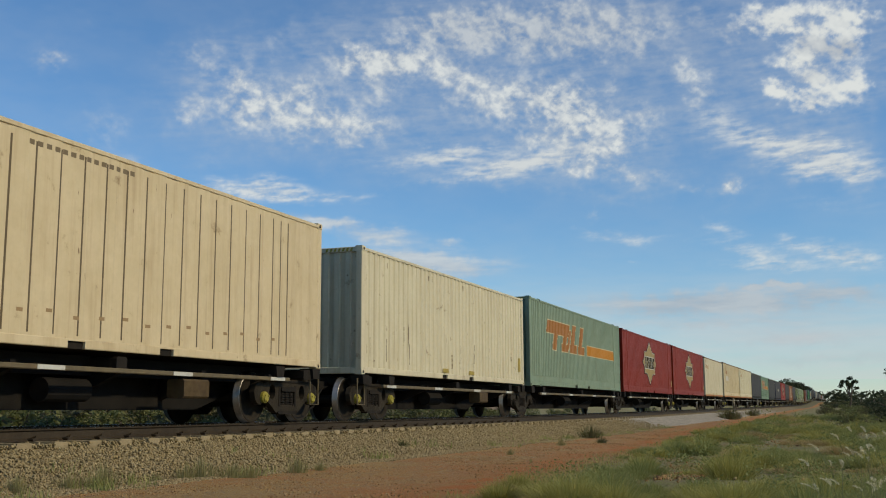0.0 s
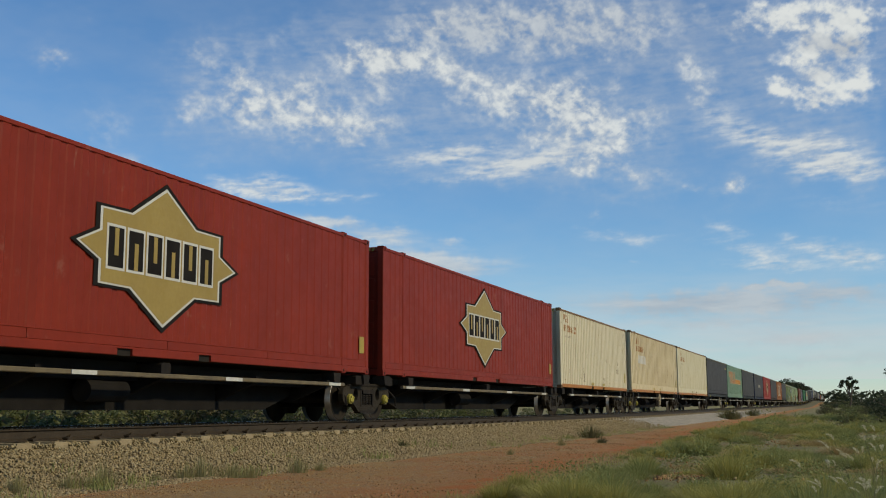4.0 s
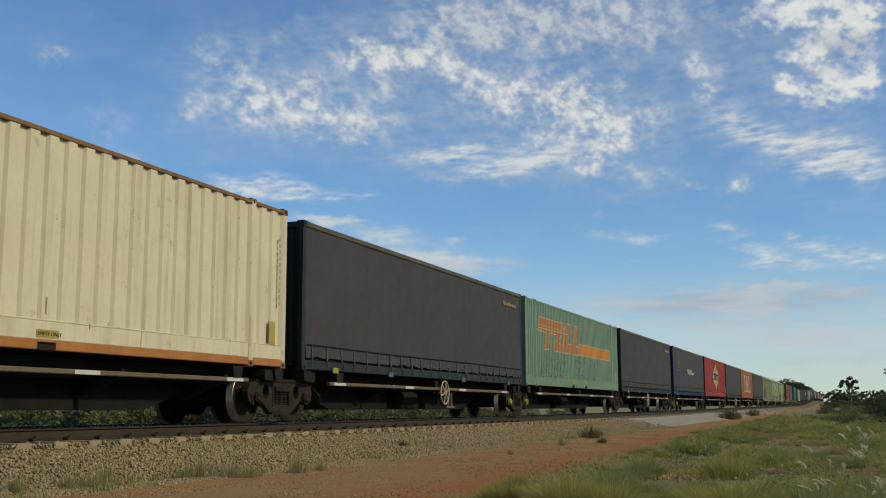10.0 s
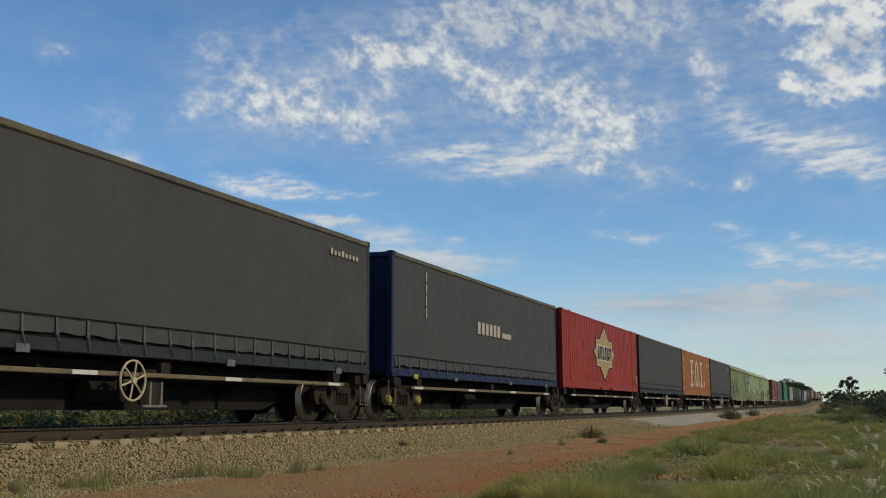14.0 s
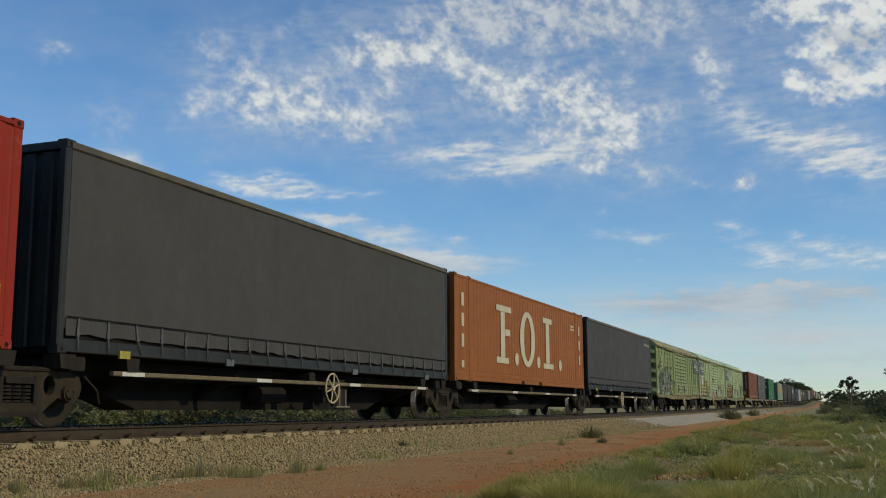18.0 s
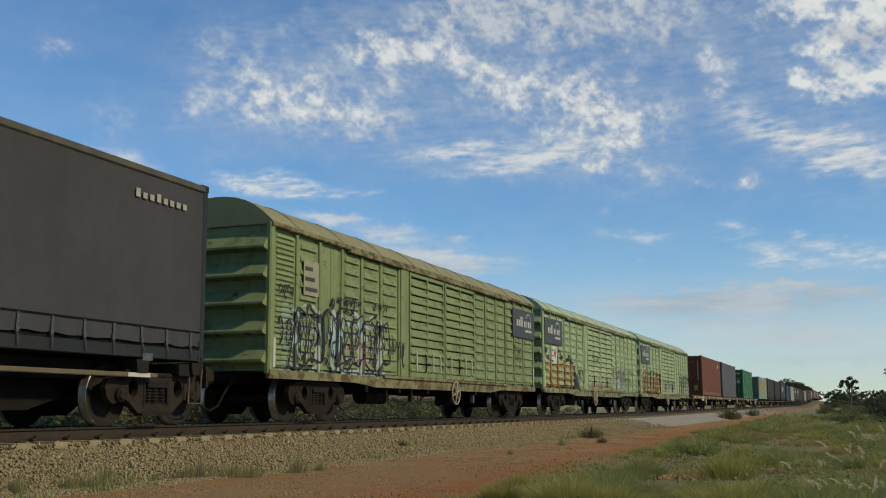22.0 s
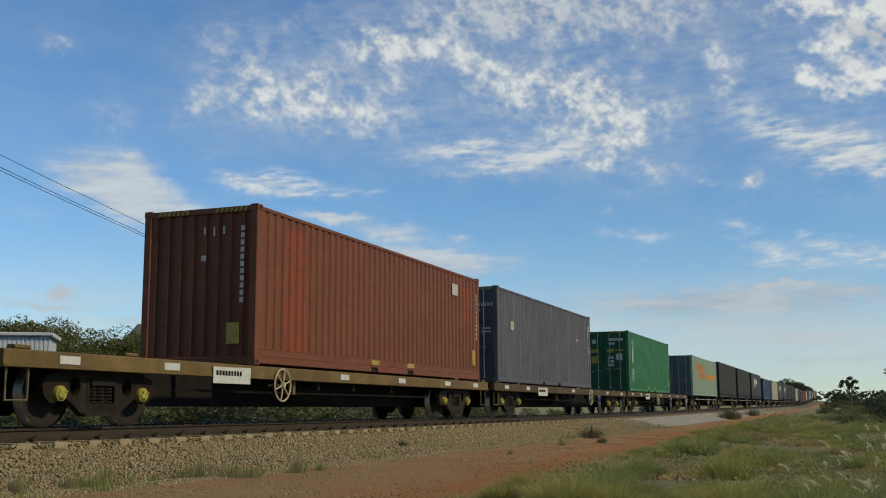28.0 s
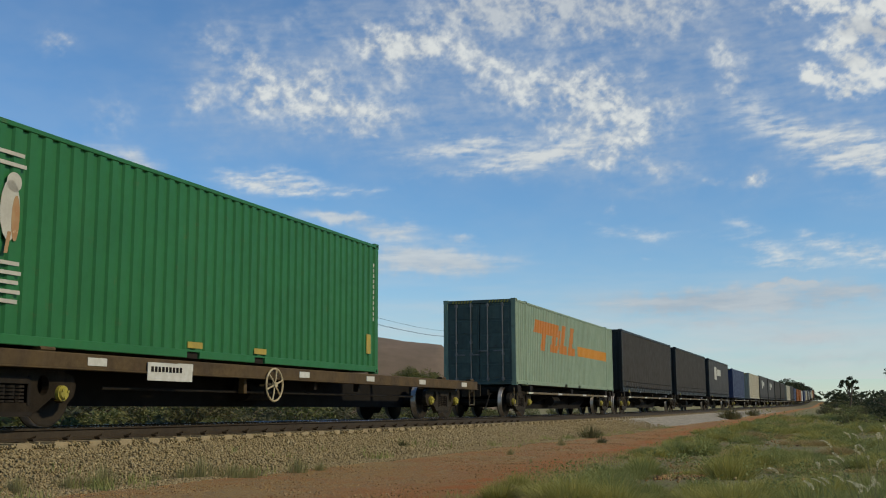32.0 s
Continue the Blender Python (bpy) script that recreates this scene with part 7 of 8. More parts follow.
BARS10 = slanted(1.5, 1.30, 1.08)
MINT_MARKED = add_spray(add_marks(paint_like("mint_paint_with_band", MINT), [((0.42, 0.36, 0.20), grown(BARS10 + [(7.45, 1.32, 5.5, 0.40, 0)], 0.025)), ((0.33, 0.13, 0.03), BARS10), ((0.42, 0.17, 0.012), [(7.45, 1.32, 5.5, 0.40, 0)]), ((0.30, 0.33, 0.2), [(1.55, 1.98, 4.0, 0.03, 0), (1.6, 2.08, 3.6, 0.02, 0)])]),
                        [(1.6, 5.4, 0.40, 1.12, (0.2, 0.3, 0.19), (0.22, 0.31, 0.2), (0.05, 0.05, 0.025), 0.0), (6.7, 10.0, 0.38, 1.15, (0.2, 0.3, 0.19), (0.22, 0.31, 0.2), (0.06, 0.06, 0.03), 0.0)], 5.0, 2.3, 0.028)
BROWNMARK = (0.27, 0.12, 0.03)
def drips(seed, length):
    r = random.Random(seed)
    return [(r.uniform(0.3, length - 0.3), 0.3 + r.random() ** 3 * 0.5, r.uniform(0.015, 0.035), r.uniform(0.10, 0.55), 0) for k in range(22)] + [(r.uniform(0.5, length - 0.5), 2.45, 0.03, r.uniform(0.1, 0.25), 0) for k in range(4)]


CREAM_C6 = add_marks(paint_like("cream_paint_c", CREAM), [((0.12, 0.085, 0.04), drips(3, 12.0)), (BROWNMARK, worn_name(0.6, 2.02)), ((0.30, 0.26, 0.19), fine_line(0.6, 2.02))], 0.35)
TAN_C7 = add_marks(paint_like("tan_paint_c", TAN), [(BROWNMARK, worn_name(1.6, 1.98)), ((0.52, 0.5, 0.44), [(2.02, 1.46, 2.05, 0.40, 0)])], 0.12)
CREAM_C2 = add_marks(paint_like("cream_paint_streaked", CREAM), [((0.12, 0.085, 0.04), drips(5, 12.0))], 0.2)
CREAM_C8 = add_marks(paint_like("pale_cream_paint_c", CREAM2), [((0.2, 0.14, 0.07), drips(8, 14.4)[:12]), (BROWNMARK, worn_name(1.32, 2.05)), ((0.30, 0.26, 0.19), fine_line(1.32, 2.05))], 0.3)
RED_R1 = add_marks(paint_like("red_oxide_patched", REDBROWN), [((0.19, 0.042, 0.014), [(1.05, 0.3, 0.85, 2.3, 0), (10.7, 1.6, 0.8, 0.95, 0)])], 0.35)

BARS3 = slanted(2.1, 1.33, 1.05)
MINT_C3 = add_marks(paint_like("bleached_mint_paint_with_band", MINT3), [((0.50, 0.43, 0.26), grown(BARS3 + [(8.2, 1.35, 5.3, 0.38, 0)], 0.03)), ((0.30, 0.13, 0.035), BARS3), ((0.42, 0.18, 0.02), [(8.2, 1.35, 5.3, 0.38, 0)])])
MINT_T1 = add_marks(paint_like("bleached_mint_paint_with_slants", MINT3), [((0.36, 0.13, 0.022), slanted(2.1, 1.22, 1.05)), ((0.42, 0.18, 0.02), [(8.2, 1.25, 5.3, 0.38, 0)])])
JOINTS = [3.36, 3.67] + [4.13 + 0.472 * k for k in range(14)] + [10.56, 10.82]
TAN_C1 = add_marks(surface("pinkish_tan_paint", (0.57, 0.465, 0.29), (0.51, 0.41, 0.245), 1.0, 0.55, 0, 0.05, 20, 0.5, (0.27, 0.17, 0.08), 0.6, (0.16, 0.09, 0.04), 2.0), [((0.10, 0.07, 0.035), [(y, 0.2, 0.034, 2.5, 0) for y in JOINTS]), ((0.15, 0.11, 0.06), [(4.0 + 0.16 * k, 2.64, 0.10, 0.07, 0) for k in range(14)]), ((0.26, 0.17, 0.08), [(3.4 + 0.53 * k, 0.42 + 0.03 * (k % 3), 0.12, 0.05, 0) for k in range(14)])])
for m in (CREAM_C2, CREAM_C6, TAN_C7, CREAM_C8, TAN_C1):
    add_stain(m, 5.0, (1, 1.3, 0.5), 0.66, 0.70, (0.13, 0.075, 0.035), 0.8)
for m in (RED_OLD, RED, ORANGE, REDBROWN):
    add_stain(m, 4.0, (1, 1.5, 0.35), 0.66, 0.72, (0.30, 0.15, 0.10), 0.5)
DECK = 0.985


def load(ob, at, z):
    MOVERS.append((ob, at, z))
    return ob


def five_pack(units, deck=DECK, **kw):
    """units: (front, length, container or None)."""
    n = len(units)
    for i, (u, ln, c) in enumerate(units):
        nxt = units[i + 1][0] - 0.35 if i < n - 1 else u + ln + 0.35
        start = u - 0.35
        w = pack_platform(nxt - start, deck, True, i == n - 1, i == 0, i == n - 1, handwheel=kw.get("hand", {}).get(i, 0), yellow=i in kw.get("yellow", (0, 3)), box=kw.get("box", {}).get(i, 0))
        load(w, start, 0.0)
        load(c, u, deck)


c1 = container(12.19, 2.9, TAN_C1, "tan insulated container with upright panel joints", ribs=(0.008, 0.6))
c2 = container(12.19, 2.8, CREAM_C2, "weathered cream corrugated shipping container", ribs=(0.026, 0.278))
c3 = container(14.63, 2.97, MINT_C3, "faded mint green ribbed container with an orange stripe", posts40=True, kick=0.36, ribs=(0.030, 0.21, 0.62), post=MINT3, rail=MINT3)
c4 = container(14.63, 2.95, RED_OLD, "deep red container with a gold star badge", posts40=True, ribs=(0.012, 0.3), kick=0.31, end="doors")
c5 = container(14.63, 2.95, RED_OLD, "deep red container with a gold star badge", posts40=True, ribs=(0.012, 0.3), kick=0.31, end="doors")
c6 = container(12.19, 2.92, CREAM_C6, "stained cream corrugated container with rust runs", rail_top=RUSTRAIL, base_rail=SILL_ORANGE)
c7 = container(14.63, 2.99, TAN_C7, "yellowed cream container with a white patch", posts40=True, kick=0.42, ribs=(0.065, 0.36), rail_top=RUSTRAIL, base_rail=SILL_ORANGE)
c8 = container(14.63, 2.99, CREAM_C8, "cream ribbed container with faded orange marks", posts40=True, kick=0.42, ribs=(0.045, 0.36), rail_top=RUSTRAIL, base_rail=SILL_ORANGE)
c9 = curtain_sider(14.63, 2.92, CURTAIN2, DKFRAME, "dark grey curtain-sided container with a strapped hem", TOPRAIL)
c10 = container(14.63, 2.92, MINT_MARKED, "mint green ribbed container with an orange band", posts40=True, kick=0.36, ribs=(0.034, 0.21, 0.62), post=MINT, rail=MINT)
c11 = curtain_sider(14.63, 2.92, CURTAIN, DKFRAME, "dark grey curtain-sided container with a strapped hem", TOPRAIL)
c12 = curtain_sider(14.63, 2.92, CURTAIN2, NAVY, "slate curtain-sided container in a navy frame", TOPRAIL)
c13 = container(14.63, 2.95, RED, "bright red container with a gold star badge", posts40=True, ribs=(0.012, 0.3), kick=0.31, end="doors")
c14 = curtain_sider(14.63, 2.92, CURTAIN, DKFRAME, "dark grey curtain-sided container with a strapped hem", TOPRAIL)
c15 = container(14.63, 2.92, ORANGE, "orange-brown container with large cream marks", posts40=True, ribs=(0.010, 0.3), kick=0.31, end="flat")
c16 = curtain_sider(14.63, 2.92, CURTAIN2, DKFRAME, "dark grey curtain-sided container with a strapped hem", TOPRAIL)

w1 = pack_platform(12.9, 1.03, True, True, True, True, box=8.3)
load(w1, -150.9 - 12.19 - 0.35, 0.0)
load(c1, -150.9 - 12.19, 1.03)
five_pack([(-149.0, 12.19, c2), (-136.05, 14.63, c3), (-120.6, 14.63, c4), (-105.2, 14.63, c5), (-89.4, 12.19, c6)], box={0: 8.5})
five_pack([(-75.9, 14.63, c7), (-60.55, 14.63, c8), (-45.26, 14.63, c9), (-30.15, 14.63, c10), (-14.6, 14.63, c11)], hand={0: 8.0, 2: 7.9, 4: 6.75})
five_pack([(1.29, 14.63, c12), (16.85, 14.63, c13), (32.3, 14.63, c14), (47.5, 14.63, c15), (62.95, 14.63, c16)], hand={2: 8.3, 4: 6.82}, yellow=(0,))

r1 = container(12.19, 2.896, RED_R1, "faded red-brown corrugated shipping container", end="ribs", kick=0.30)
b1 = container(12.19, 2.91, BLUEGREY, "faded blue-grey corrugated shipping container", end="doors", ribs=(0.024, 0.278))
# front ends of g1 and t1: darker, more streaked than their sides
GREEN_END = surface("darker_green_door_paint", (0.017, 0.082, 0.026), (0.012, 0.058, 0.020), 1.4, 0.55, 0, 0.05, 20, 0.6, (0.03, 0.045, 0.022), 0.5, (0.03, 0.032, 0.02), 1.6)
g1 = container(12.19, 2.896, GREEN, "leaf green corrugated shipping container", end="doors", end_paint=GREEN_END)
MINT_END = surface("darker_mint_door_paint", (0.085, 0.115, 0.088), (0.055, 0.075, 0.06), 1.2, 0.6, 0, 0.05, 20, 0.7, (0.04, 0.045, 0.03), 0.5, (0.05, 0.04, 0.025), 2.0)
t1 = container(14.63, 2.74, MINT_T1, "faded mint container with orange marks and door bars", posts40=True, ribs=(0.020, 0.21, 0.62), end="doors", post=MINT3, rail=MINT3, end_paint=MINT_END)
for (c, at, w0, ln, hw, tone) in ((r1, 141.5, 135.5, 18.8, 6.85, OCHRE_SILL), (b1, 155.4, 154.9, 19.6, 12.2, RUSTY), (g1, 175.8, 175.0, 19.6, 8.3, RUSTY)):
    load(flat_wagon(ln, 1.02, tone, hw), w0, 0.0)
    load(c, at, 1.02)
five_pack([(198.5, 14.63, t1)])


# ---------------------------------------------------------------- louvred vans
VG1, VG2 = (0.205, 0.245, 0.105), (0.17, 0.205, 0.086)
VH1, VH2 = (0.30, 0.36, 0.19), (0.25, 0.305, 0.155)
VAN_ROOF_A = surface("ochre_roof", (0.265, 0.24, 0.11), (0.22, 0.20, 0.09), 0.8, 0.6, 0, 0.05, 20, 0.3, (0.2, 0.16, 0.08), 0.3)
VAN_ROOF_B = surface("pale_green_roof", (0.36, 0.43, 0.26), (0.31, 0.38, 0.22), 0.8, 0.6, 0, 0.05, 20, 0.25, (0.2, 0.2, 0.1), 0.2)
EAVES_A = surface("stained_ochre_eaves", (0.22, 0.215, 0.095), (0.16, 0.15, 0.065), 1.6, 0.7, 0, 0.1, 30, 0.4, (0.1, 0.06, 0.03), 0.9, (0.07, 0.042, 0.02), 3.4)
EAVES_B = surface("stained_green_eaves", (0.24, 0.265, 0.135), (0.17, 0.18, 0.085), 1.6, 0.7, 0, 0.1, 30, 0.4, (0.1, 0.06, 0.03), 0.9, (0.085, 0.046, 0.02), 3.4)
for m in (EAVES_A, EAVES_B):
    add_stain(m, 2.2, (1, 1.4, 2.0), 0.47, 0.56, (0.075, 0.042, 0.02), 0.9)
add_stain(VAN_ROOF_A, 1.6, (1, 1, 1), 0.58, 0.70, (0.16, 0.12, 0.05), 0.6)
SPRAY_BLACK = surface("black_spray_paint", (0.018, 0.018, 0.017), (0.028, 0.027, 0.024), 6, 0.6)
SPRAY_BROWN = surface("brown_black_spray_paint", (0.085, 0.07, 0.045), (0.06, 0.05, 0.035), 6, 0.6, spots=0.5, spot_col=(0.25, 0.29, 0.15), spot_scale=9)
SPRAY_OCHRE = surface("ochre_spray_paint", (0.28, 0.19, 0.06), (0.24, 0.16, 0.045), 6, 0.6)
SPRAY_PINK = surface("dull_red_spray_paint", (0.26, 0.09, 0.065), (0.22, 0.10, 0.07), 6, 0.6)
PV1 = graffiti_paint("van_paint_blue_spray", VG1, VG2, [(0.5, 5.3, 0.95, 2.2, (0.33, 0.42, 0.41), (0.28, 0.33, 0.22), (0.04, 0.04, 0.035), 0.85), (1.6, 4.9, 1.25, 1.75, (0.34, 0.16, 0.12), (0.36, 0.40, 0.38), (0.05, 0.045, 0.04), 0.55)], 3.0)
PV2 = graffiti_paint("van_paint_brown_spray", VH1, VH2, [(0.25, 4.7, 0.9, 1.95, (0.125, 0.036, 0.022), (0.28, 0.18, 0.042), (0.16, 0.09, 0.03), 0.97), (11.25, 14.1, 0.95, 1.95, (0.28, 0.29, 0.27), (0.30, 0.32, 0.28), (0.2, 0.21, 0.19), 0.85), (6.6, 11.2, 0.9, 1.25, (0.26, 0.2, 0.11), (0.25, 0.13, 0.08), (0.2, 0.1, 0.06), 0.5)], 9.0)
PV3 = graffiti_paint("van_paint_orange_spray", VH1, VH2, [(0.4, 6.0, 0.9, 2.05, (0.36, 0.17, 0.028), (0.28, 0.115, 0.028), (0.045, 0.015, 0.016), 0.97), (13.4, 17.3, 0.95, 2.1, (0.26, 0.27, 0.2), (0.2, 0.2, 0.14), (0.06, 0.05, 0.035), 0.6)], 17.0)
v1 = load(van(1, PV1, VAN_ROOF_A, "green louvred van with blue and grey sprayed marks", True, 14.86, rust=EAVES_A), 79.7, 0.0)
v2 = load(van(2, PV2, VAN_ROOF_B, "pale green louvred van with brown sprayed marks", False, 0.12, handwheel=7.6, rust=EAVES_B), 98.2, 0.0)
v3 = load(van(3, PV3, VAN_ROOF_B, "pale green louvred van with orange sprayed marks", False, 0.2, handwheel=8.1, yellow_rear=True, rust=EAVES_B), 116.5, 0.0)
FACE = 1.19 + 0.024
scrawl(v1, 0.8, 5.3, 1.12, 2.2, 7, 0.04, 4, SPRAY_BLACK, FACE, True)
scrawl(v1, 1.0, 5.2, 1.2, 2.1, 9, 0.03, 44, SPRAY_BLACK, FACE)
scrawl(v1, 2.4, 3.6, 2.15, 2.5, 4, 0.05, 45, SPRAY_BLACK, FACE)
scrawl(v1, 0.25, 1.2, 1.3, 1.9, 3, 0.04, 5, SPRAY_BLACK, FACE)
scrawl(v1, 2.7, 3.9, 2.42, 2.52, 5, 0.03, 6, SPRAY_BLACK, FACE)
scrawl(v1, 4.5, 5.3, 2.36, 2.56, 5, 0.03, 7, SPRAY_BLACK, FACE)
scrawl(v1, 5.4, 6.2, 1.25, 1.75, 4, 0.035, 8, SPRAY_BLACK, FACE + 0.036)
scrawl(v1, 0.3, 0.9, 2.3, 2.55, 4, 0.025, 9, SPRAY_BLACK, FACE)
scrawl(v1, 15.0, 15.8, 1.5, 2.2, 3, 0.02, 10, SPRAY_BLACK, FACE)
fs = decal(v1, "faded_sticker", [block(1.22, 2.44, 0.62, 0.68)], FADED_SIGN, FACE + 0.004)
for k in range(3):
    decal(fs, "text_bar", [block(1.28, 2.52 + 0.2 * k, 0.5 - 0.1 * k, 0.08)], SIGN_GREY, FACE + 0.008)
scrawl(v2, 0.2, 4.4, 1.05, 1.85, 6, 0.022, 14, SPRAY_OCHRE, FACE)
for q, z, a, b in ((0.3, 2.25, 0.12, 0.10), (0.62, 2.02, 0.06, 0.1), (2.05, 2.3, 0.1, 0.08), (2.45, 2.1, 0.16, 0.08), (3.1, 2.0, 0.12, 0.07), (3.5, 2.12, 0.12, 0.13), (3.85, 2.05, 0.07, 0.1), (4.1, 1.95, 0.1, 0.06), (2.3, 2.2, 0.05, 0.05), (1.8, 2.0, 0.07, 0.12), (4.35, 1.7, 0.06, 0.08)):
    decal(v2, "sprayed_blot", [ring(q, z, a, b, 12)], SPRAY_BLACK, FACE)
decal(v2, "sprayed_blot", [[(4.1, 0.96), (5.15, 0.96), (5.05, 1.12), (4.75, 1.45), (4.5, 1.62), (4.3, 1.66), (4.42, 1.3)]], SPRAY_BLACK, FACE)
scrawl(v2, 5.0, 5.8, 1.2, 1.75, 4, 0.03, 15, SPRAY_BLACK, FACE)
scrawl(v2, 11.4, 14.0, 1.1, 1.95, 7, 0.035, 16, SPRAY_BLACK, FACE)
scrawl(v2, 14.1, 15.6, 1.05, 1.6, 5, 0.025, 17, SPRAY_BLACK, FACE)
scrawl(v2, 14.4, 16.2, 1.7, 2.0, 6, 0.03, 18, SPRAY_PINK, FACE)
scrawl(v2, 6.7, 10.9, 1.06, 1.22, 12, 0.03, 19, SPRAY_PINK, FACE + 0.05)
scrawl(v2, 7.2, 8.4, 1.8, 2.4, 6, 0.018, 20, SPRAY_BROWN, FACE + 0.05)
scrawl(v2, 5.8, 10.6, 0.78, 0.88, 14, 0.018, 21, SPRAY_BLACK, FACE)
st = decal(v2, "sticker", [block(1.0, 1.82, 0.72, 0.62)], PATCHW, FACE + 0.006, "white sticker with a red diamond")
decal(st, "diamond", [[(1.48, 2.0), (1.60, 2.19), (1.48, 2.38), (1.36, 2.19)]], RED_SIGN, FACE + 0.010)
for k in range(3):
    decal(st, "text_bar", [block(1.05, 1.88 + 0.19 * k, 0.24, 0.05)], SIGN_GREY, FACE + 0.010)
scrawl(v3, 0.5, 5.9, 1.05, 2.05, 7, 0.045, 24, SPRAY_BLACK, FACE, True)
scrawl(v3, 0.6, 5.7, 1.2, 1.8, 7, 0.03, 25, SPRAY_OCHRE, FACE + 0.003)
scrawl(v3, 0.25, 1.3, 1.8, 2.2, 4, 0.03, 26, PATCHW, FACE)
scrawl(v3, 6.7, 11.1, 1.15, 1.75, 10, 0.03, 27, SPRAY_BLACK, FACE + 0.05)
scrawl(v3, 13.2, 17.0, 1.1, 2.2, 11, 0.03, 28, SPRAY_BLACK, FACE)

# ---------------------------------------------------------------- the far part of the train
CREAM3 = surface("grey_cream_paint", (0.34, 0.313, 0.231), (0.299, 0.272, 0.197), 1.2, 0.55, 0, 0, 20, 0.3)
PALEW = surface("off_white_paint", (0.5, 0.5, 0.47), (0.45, 0.45, 0.42), 1.2, 0.55, 0, 0, 20, 0.3)
NAVYBOX = surface("navy_box_paint", (0.0306, 0.0408, 0.0884), (0.0272, 0.034, 0.0748), 1.2, 0.5, 0, 0, 20, 0.3)
BLACKC = curtain_material("near_black_curtain", (0.042, 0.036, 0.028))
d1 = curtain_sider(14.63, 2.9, BLACKC, DKFRAME, "near-black curtain-sided container on a low wagon", DKFRAME, fringe=True)
d3 = curtain_sider(14.63, 2.9, CURTAIN, DKFRAME, "dark grey curtain-sided container with a pale mark", DKFRAME)
d4 = container(12.19, 2.7, NAVYBOX, "navy blue corrugated shipping container", end="doors")
e1 = container(14.63, 2.8, CREAM3, "grey-cream corrugated container on a low wagon", posts40=True)
e5 = container(12.19, 2.7, ORANGE, "rust-orange corrugated shipping container far down the line")
e6 = container(6.06, 2.6, PALEW, "short off-white shipping container far down the line")
decal(d3, "pale_mark", [block(3.4, 1.35, 1.6, 1.0), block(5.4, 1.7, 2.6, 0.5)], SIGN_PALE, 1.245)


def twin(ob):
    c = copy_thing(ob, Matrix.Identity(4))
    return c


five_pack([(215.4, 14.63, d1), (232.2, 14.63, twin(d1)), (249.4, 14.63, d3)], hand={})
five_pack([(268.4, 12.19, d4), (287.4, 14.63, e1), (303.6, 14.63, twin(d3)), (319.6, 14.63, twin(d3)), (335.8, 14.63, twin(d1))])
five_pack([(352.4, 14.63, twin(d1)), (373.4, 12.19, twin(e1)), (389.6, 14.63, twin(d1)), (405.8, 12.19, twin(d4)), (422.0, 12.19, e5)])
five_pack([(438.6, 12.19, twin(e5)), (455.0, 6.06, e6), (471.2, 12.19, twin(d4)), (487.4, 14.63, twin(e1)), (503.6, 14.63, twin(d1))])
five_pack([(520.6, 6.06, twin(e6)), (536.8, 14.63, twin(d3)), (553.0, 14.63, twin(e1)), (569.2, 12.19, twin(e5)), (585.4, 14.63, twin(d1))])

# ---------------------------------------------------------------- marks on the container sides
GOLD = surface("gold_badge", (0.286, 0.204, 0.051), (0.252, 0.177, 0.0442), 2, 0.5)
CREAMMARK = surface("cream_mark", (0.449, 0.408, 0.286), (0.394, 0.354, 0.238), 3, 0.5, streak=0.2)
FADED = surface("faded_brown_mark", (0.286, 0.15, 0.0612), (0.326, 0.218, 0.109), 5, 0.6, spots=0.6, spot_col=(0.6, 0.52, 0.33), spot_scale=7)
FADED_GREY = surface("faded_grey_mark", (0.272, 0.245, 0.19), (0.34, 0.306, 0.224), 5, 0.6)
YLABEL = surface("yellow_label", (0.36, 0.27, 0.045), (0.28, 0.21, 0.04), 6, 0.5, spots=0.5, spot_col=(0.12, 0.10, 0.04), spot_scale=14)
PATCH = surface("white_patch_paint", (0.503, 0.496, 0.449), (0.462, 0.449, 0.408), 3, 0.5)
SIDE = 1.219


def star(cy, cz, ry, rz):
    """A square plate with a long point up and down and a short one to each side."""
    q = [(0.0, 1.0), (0.41, 0.52), (0.76, 0.51), (0.76, 0.20), (1.0, 0.0)]
    half = q + [(a, -b) for a, b in q[-2::-1]]
    return [(cy + a * ry, cz + b * rz) for a, b in half + [(-a, b) for a, b in half[-2:0:-1]]]


def badge(box, cy=7.15, cz=1.57):
    decal(box, "badge_shadow", [star(cy, cz, 2.14, 1.16)], BLACK, SIDE + 0.005, "dark painted border")
    decal(box, "badge_rim", [star(cy, cz, 2.02, 1.08)], PATCH, SIDE + 0.009)
    decal(box, "badge", [star(cy, cz, 1.95, 1.03)], GOLD, SIDE + 0.013, "gold star badge with dark bars")
    for k in range(6):
        a, w = cy - 1.36 + k * 0.46, 0.36
        e = decal(box, "badge_bar", [block(a - 0.03, cz - 0.33, w + 0.06, 0.66)], PATCH, SIDE + 0.017)
        decal(e, "bar_face", [block(a + 0.01, cz - 0.29, w - 0.02, 0.58)], BLACK, SIDE + 0.021)
        decal(e, "bar_slot", [block(a + 0.14, cz - (0.29 if k % 2 else 0.12), 0.09, 0.4)], GOLD, SIDE + 0.025)


for c in (c4, c5, c13):
    badge(c)
    part("label_plate", Shape().box(SIDE + 0.002, 14.15, 0.45, SIDE + 0.007, 14.38, 0.80), YLABEL, c, "small yellow label")


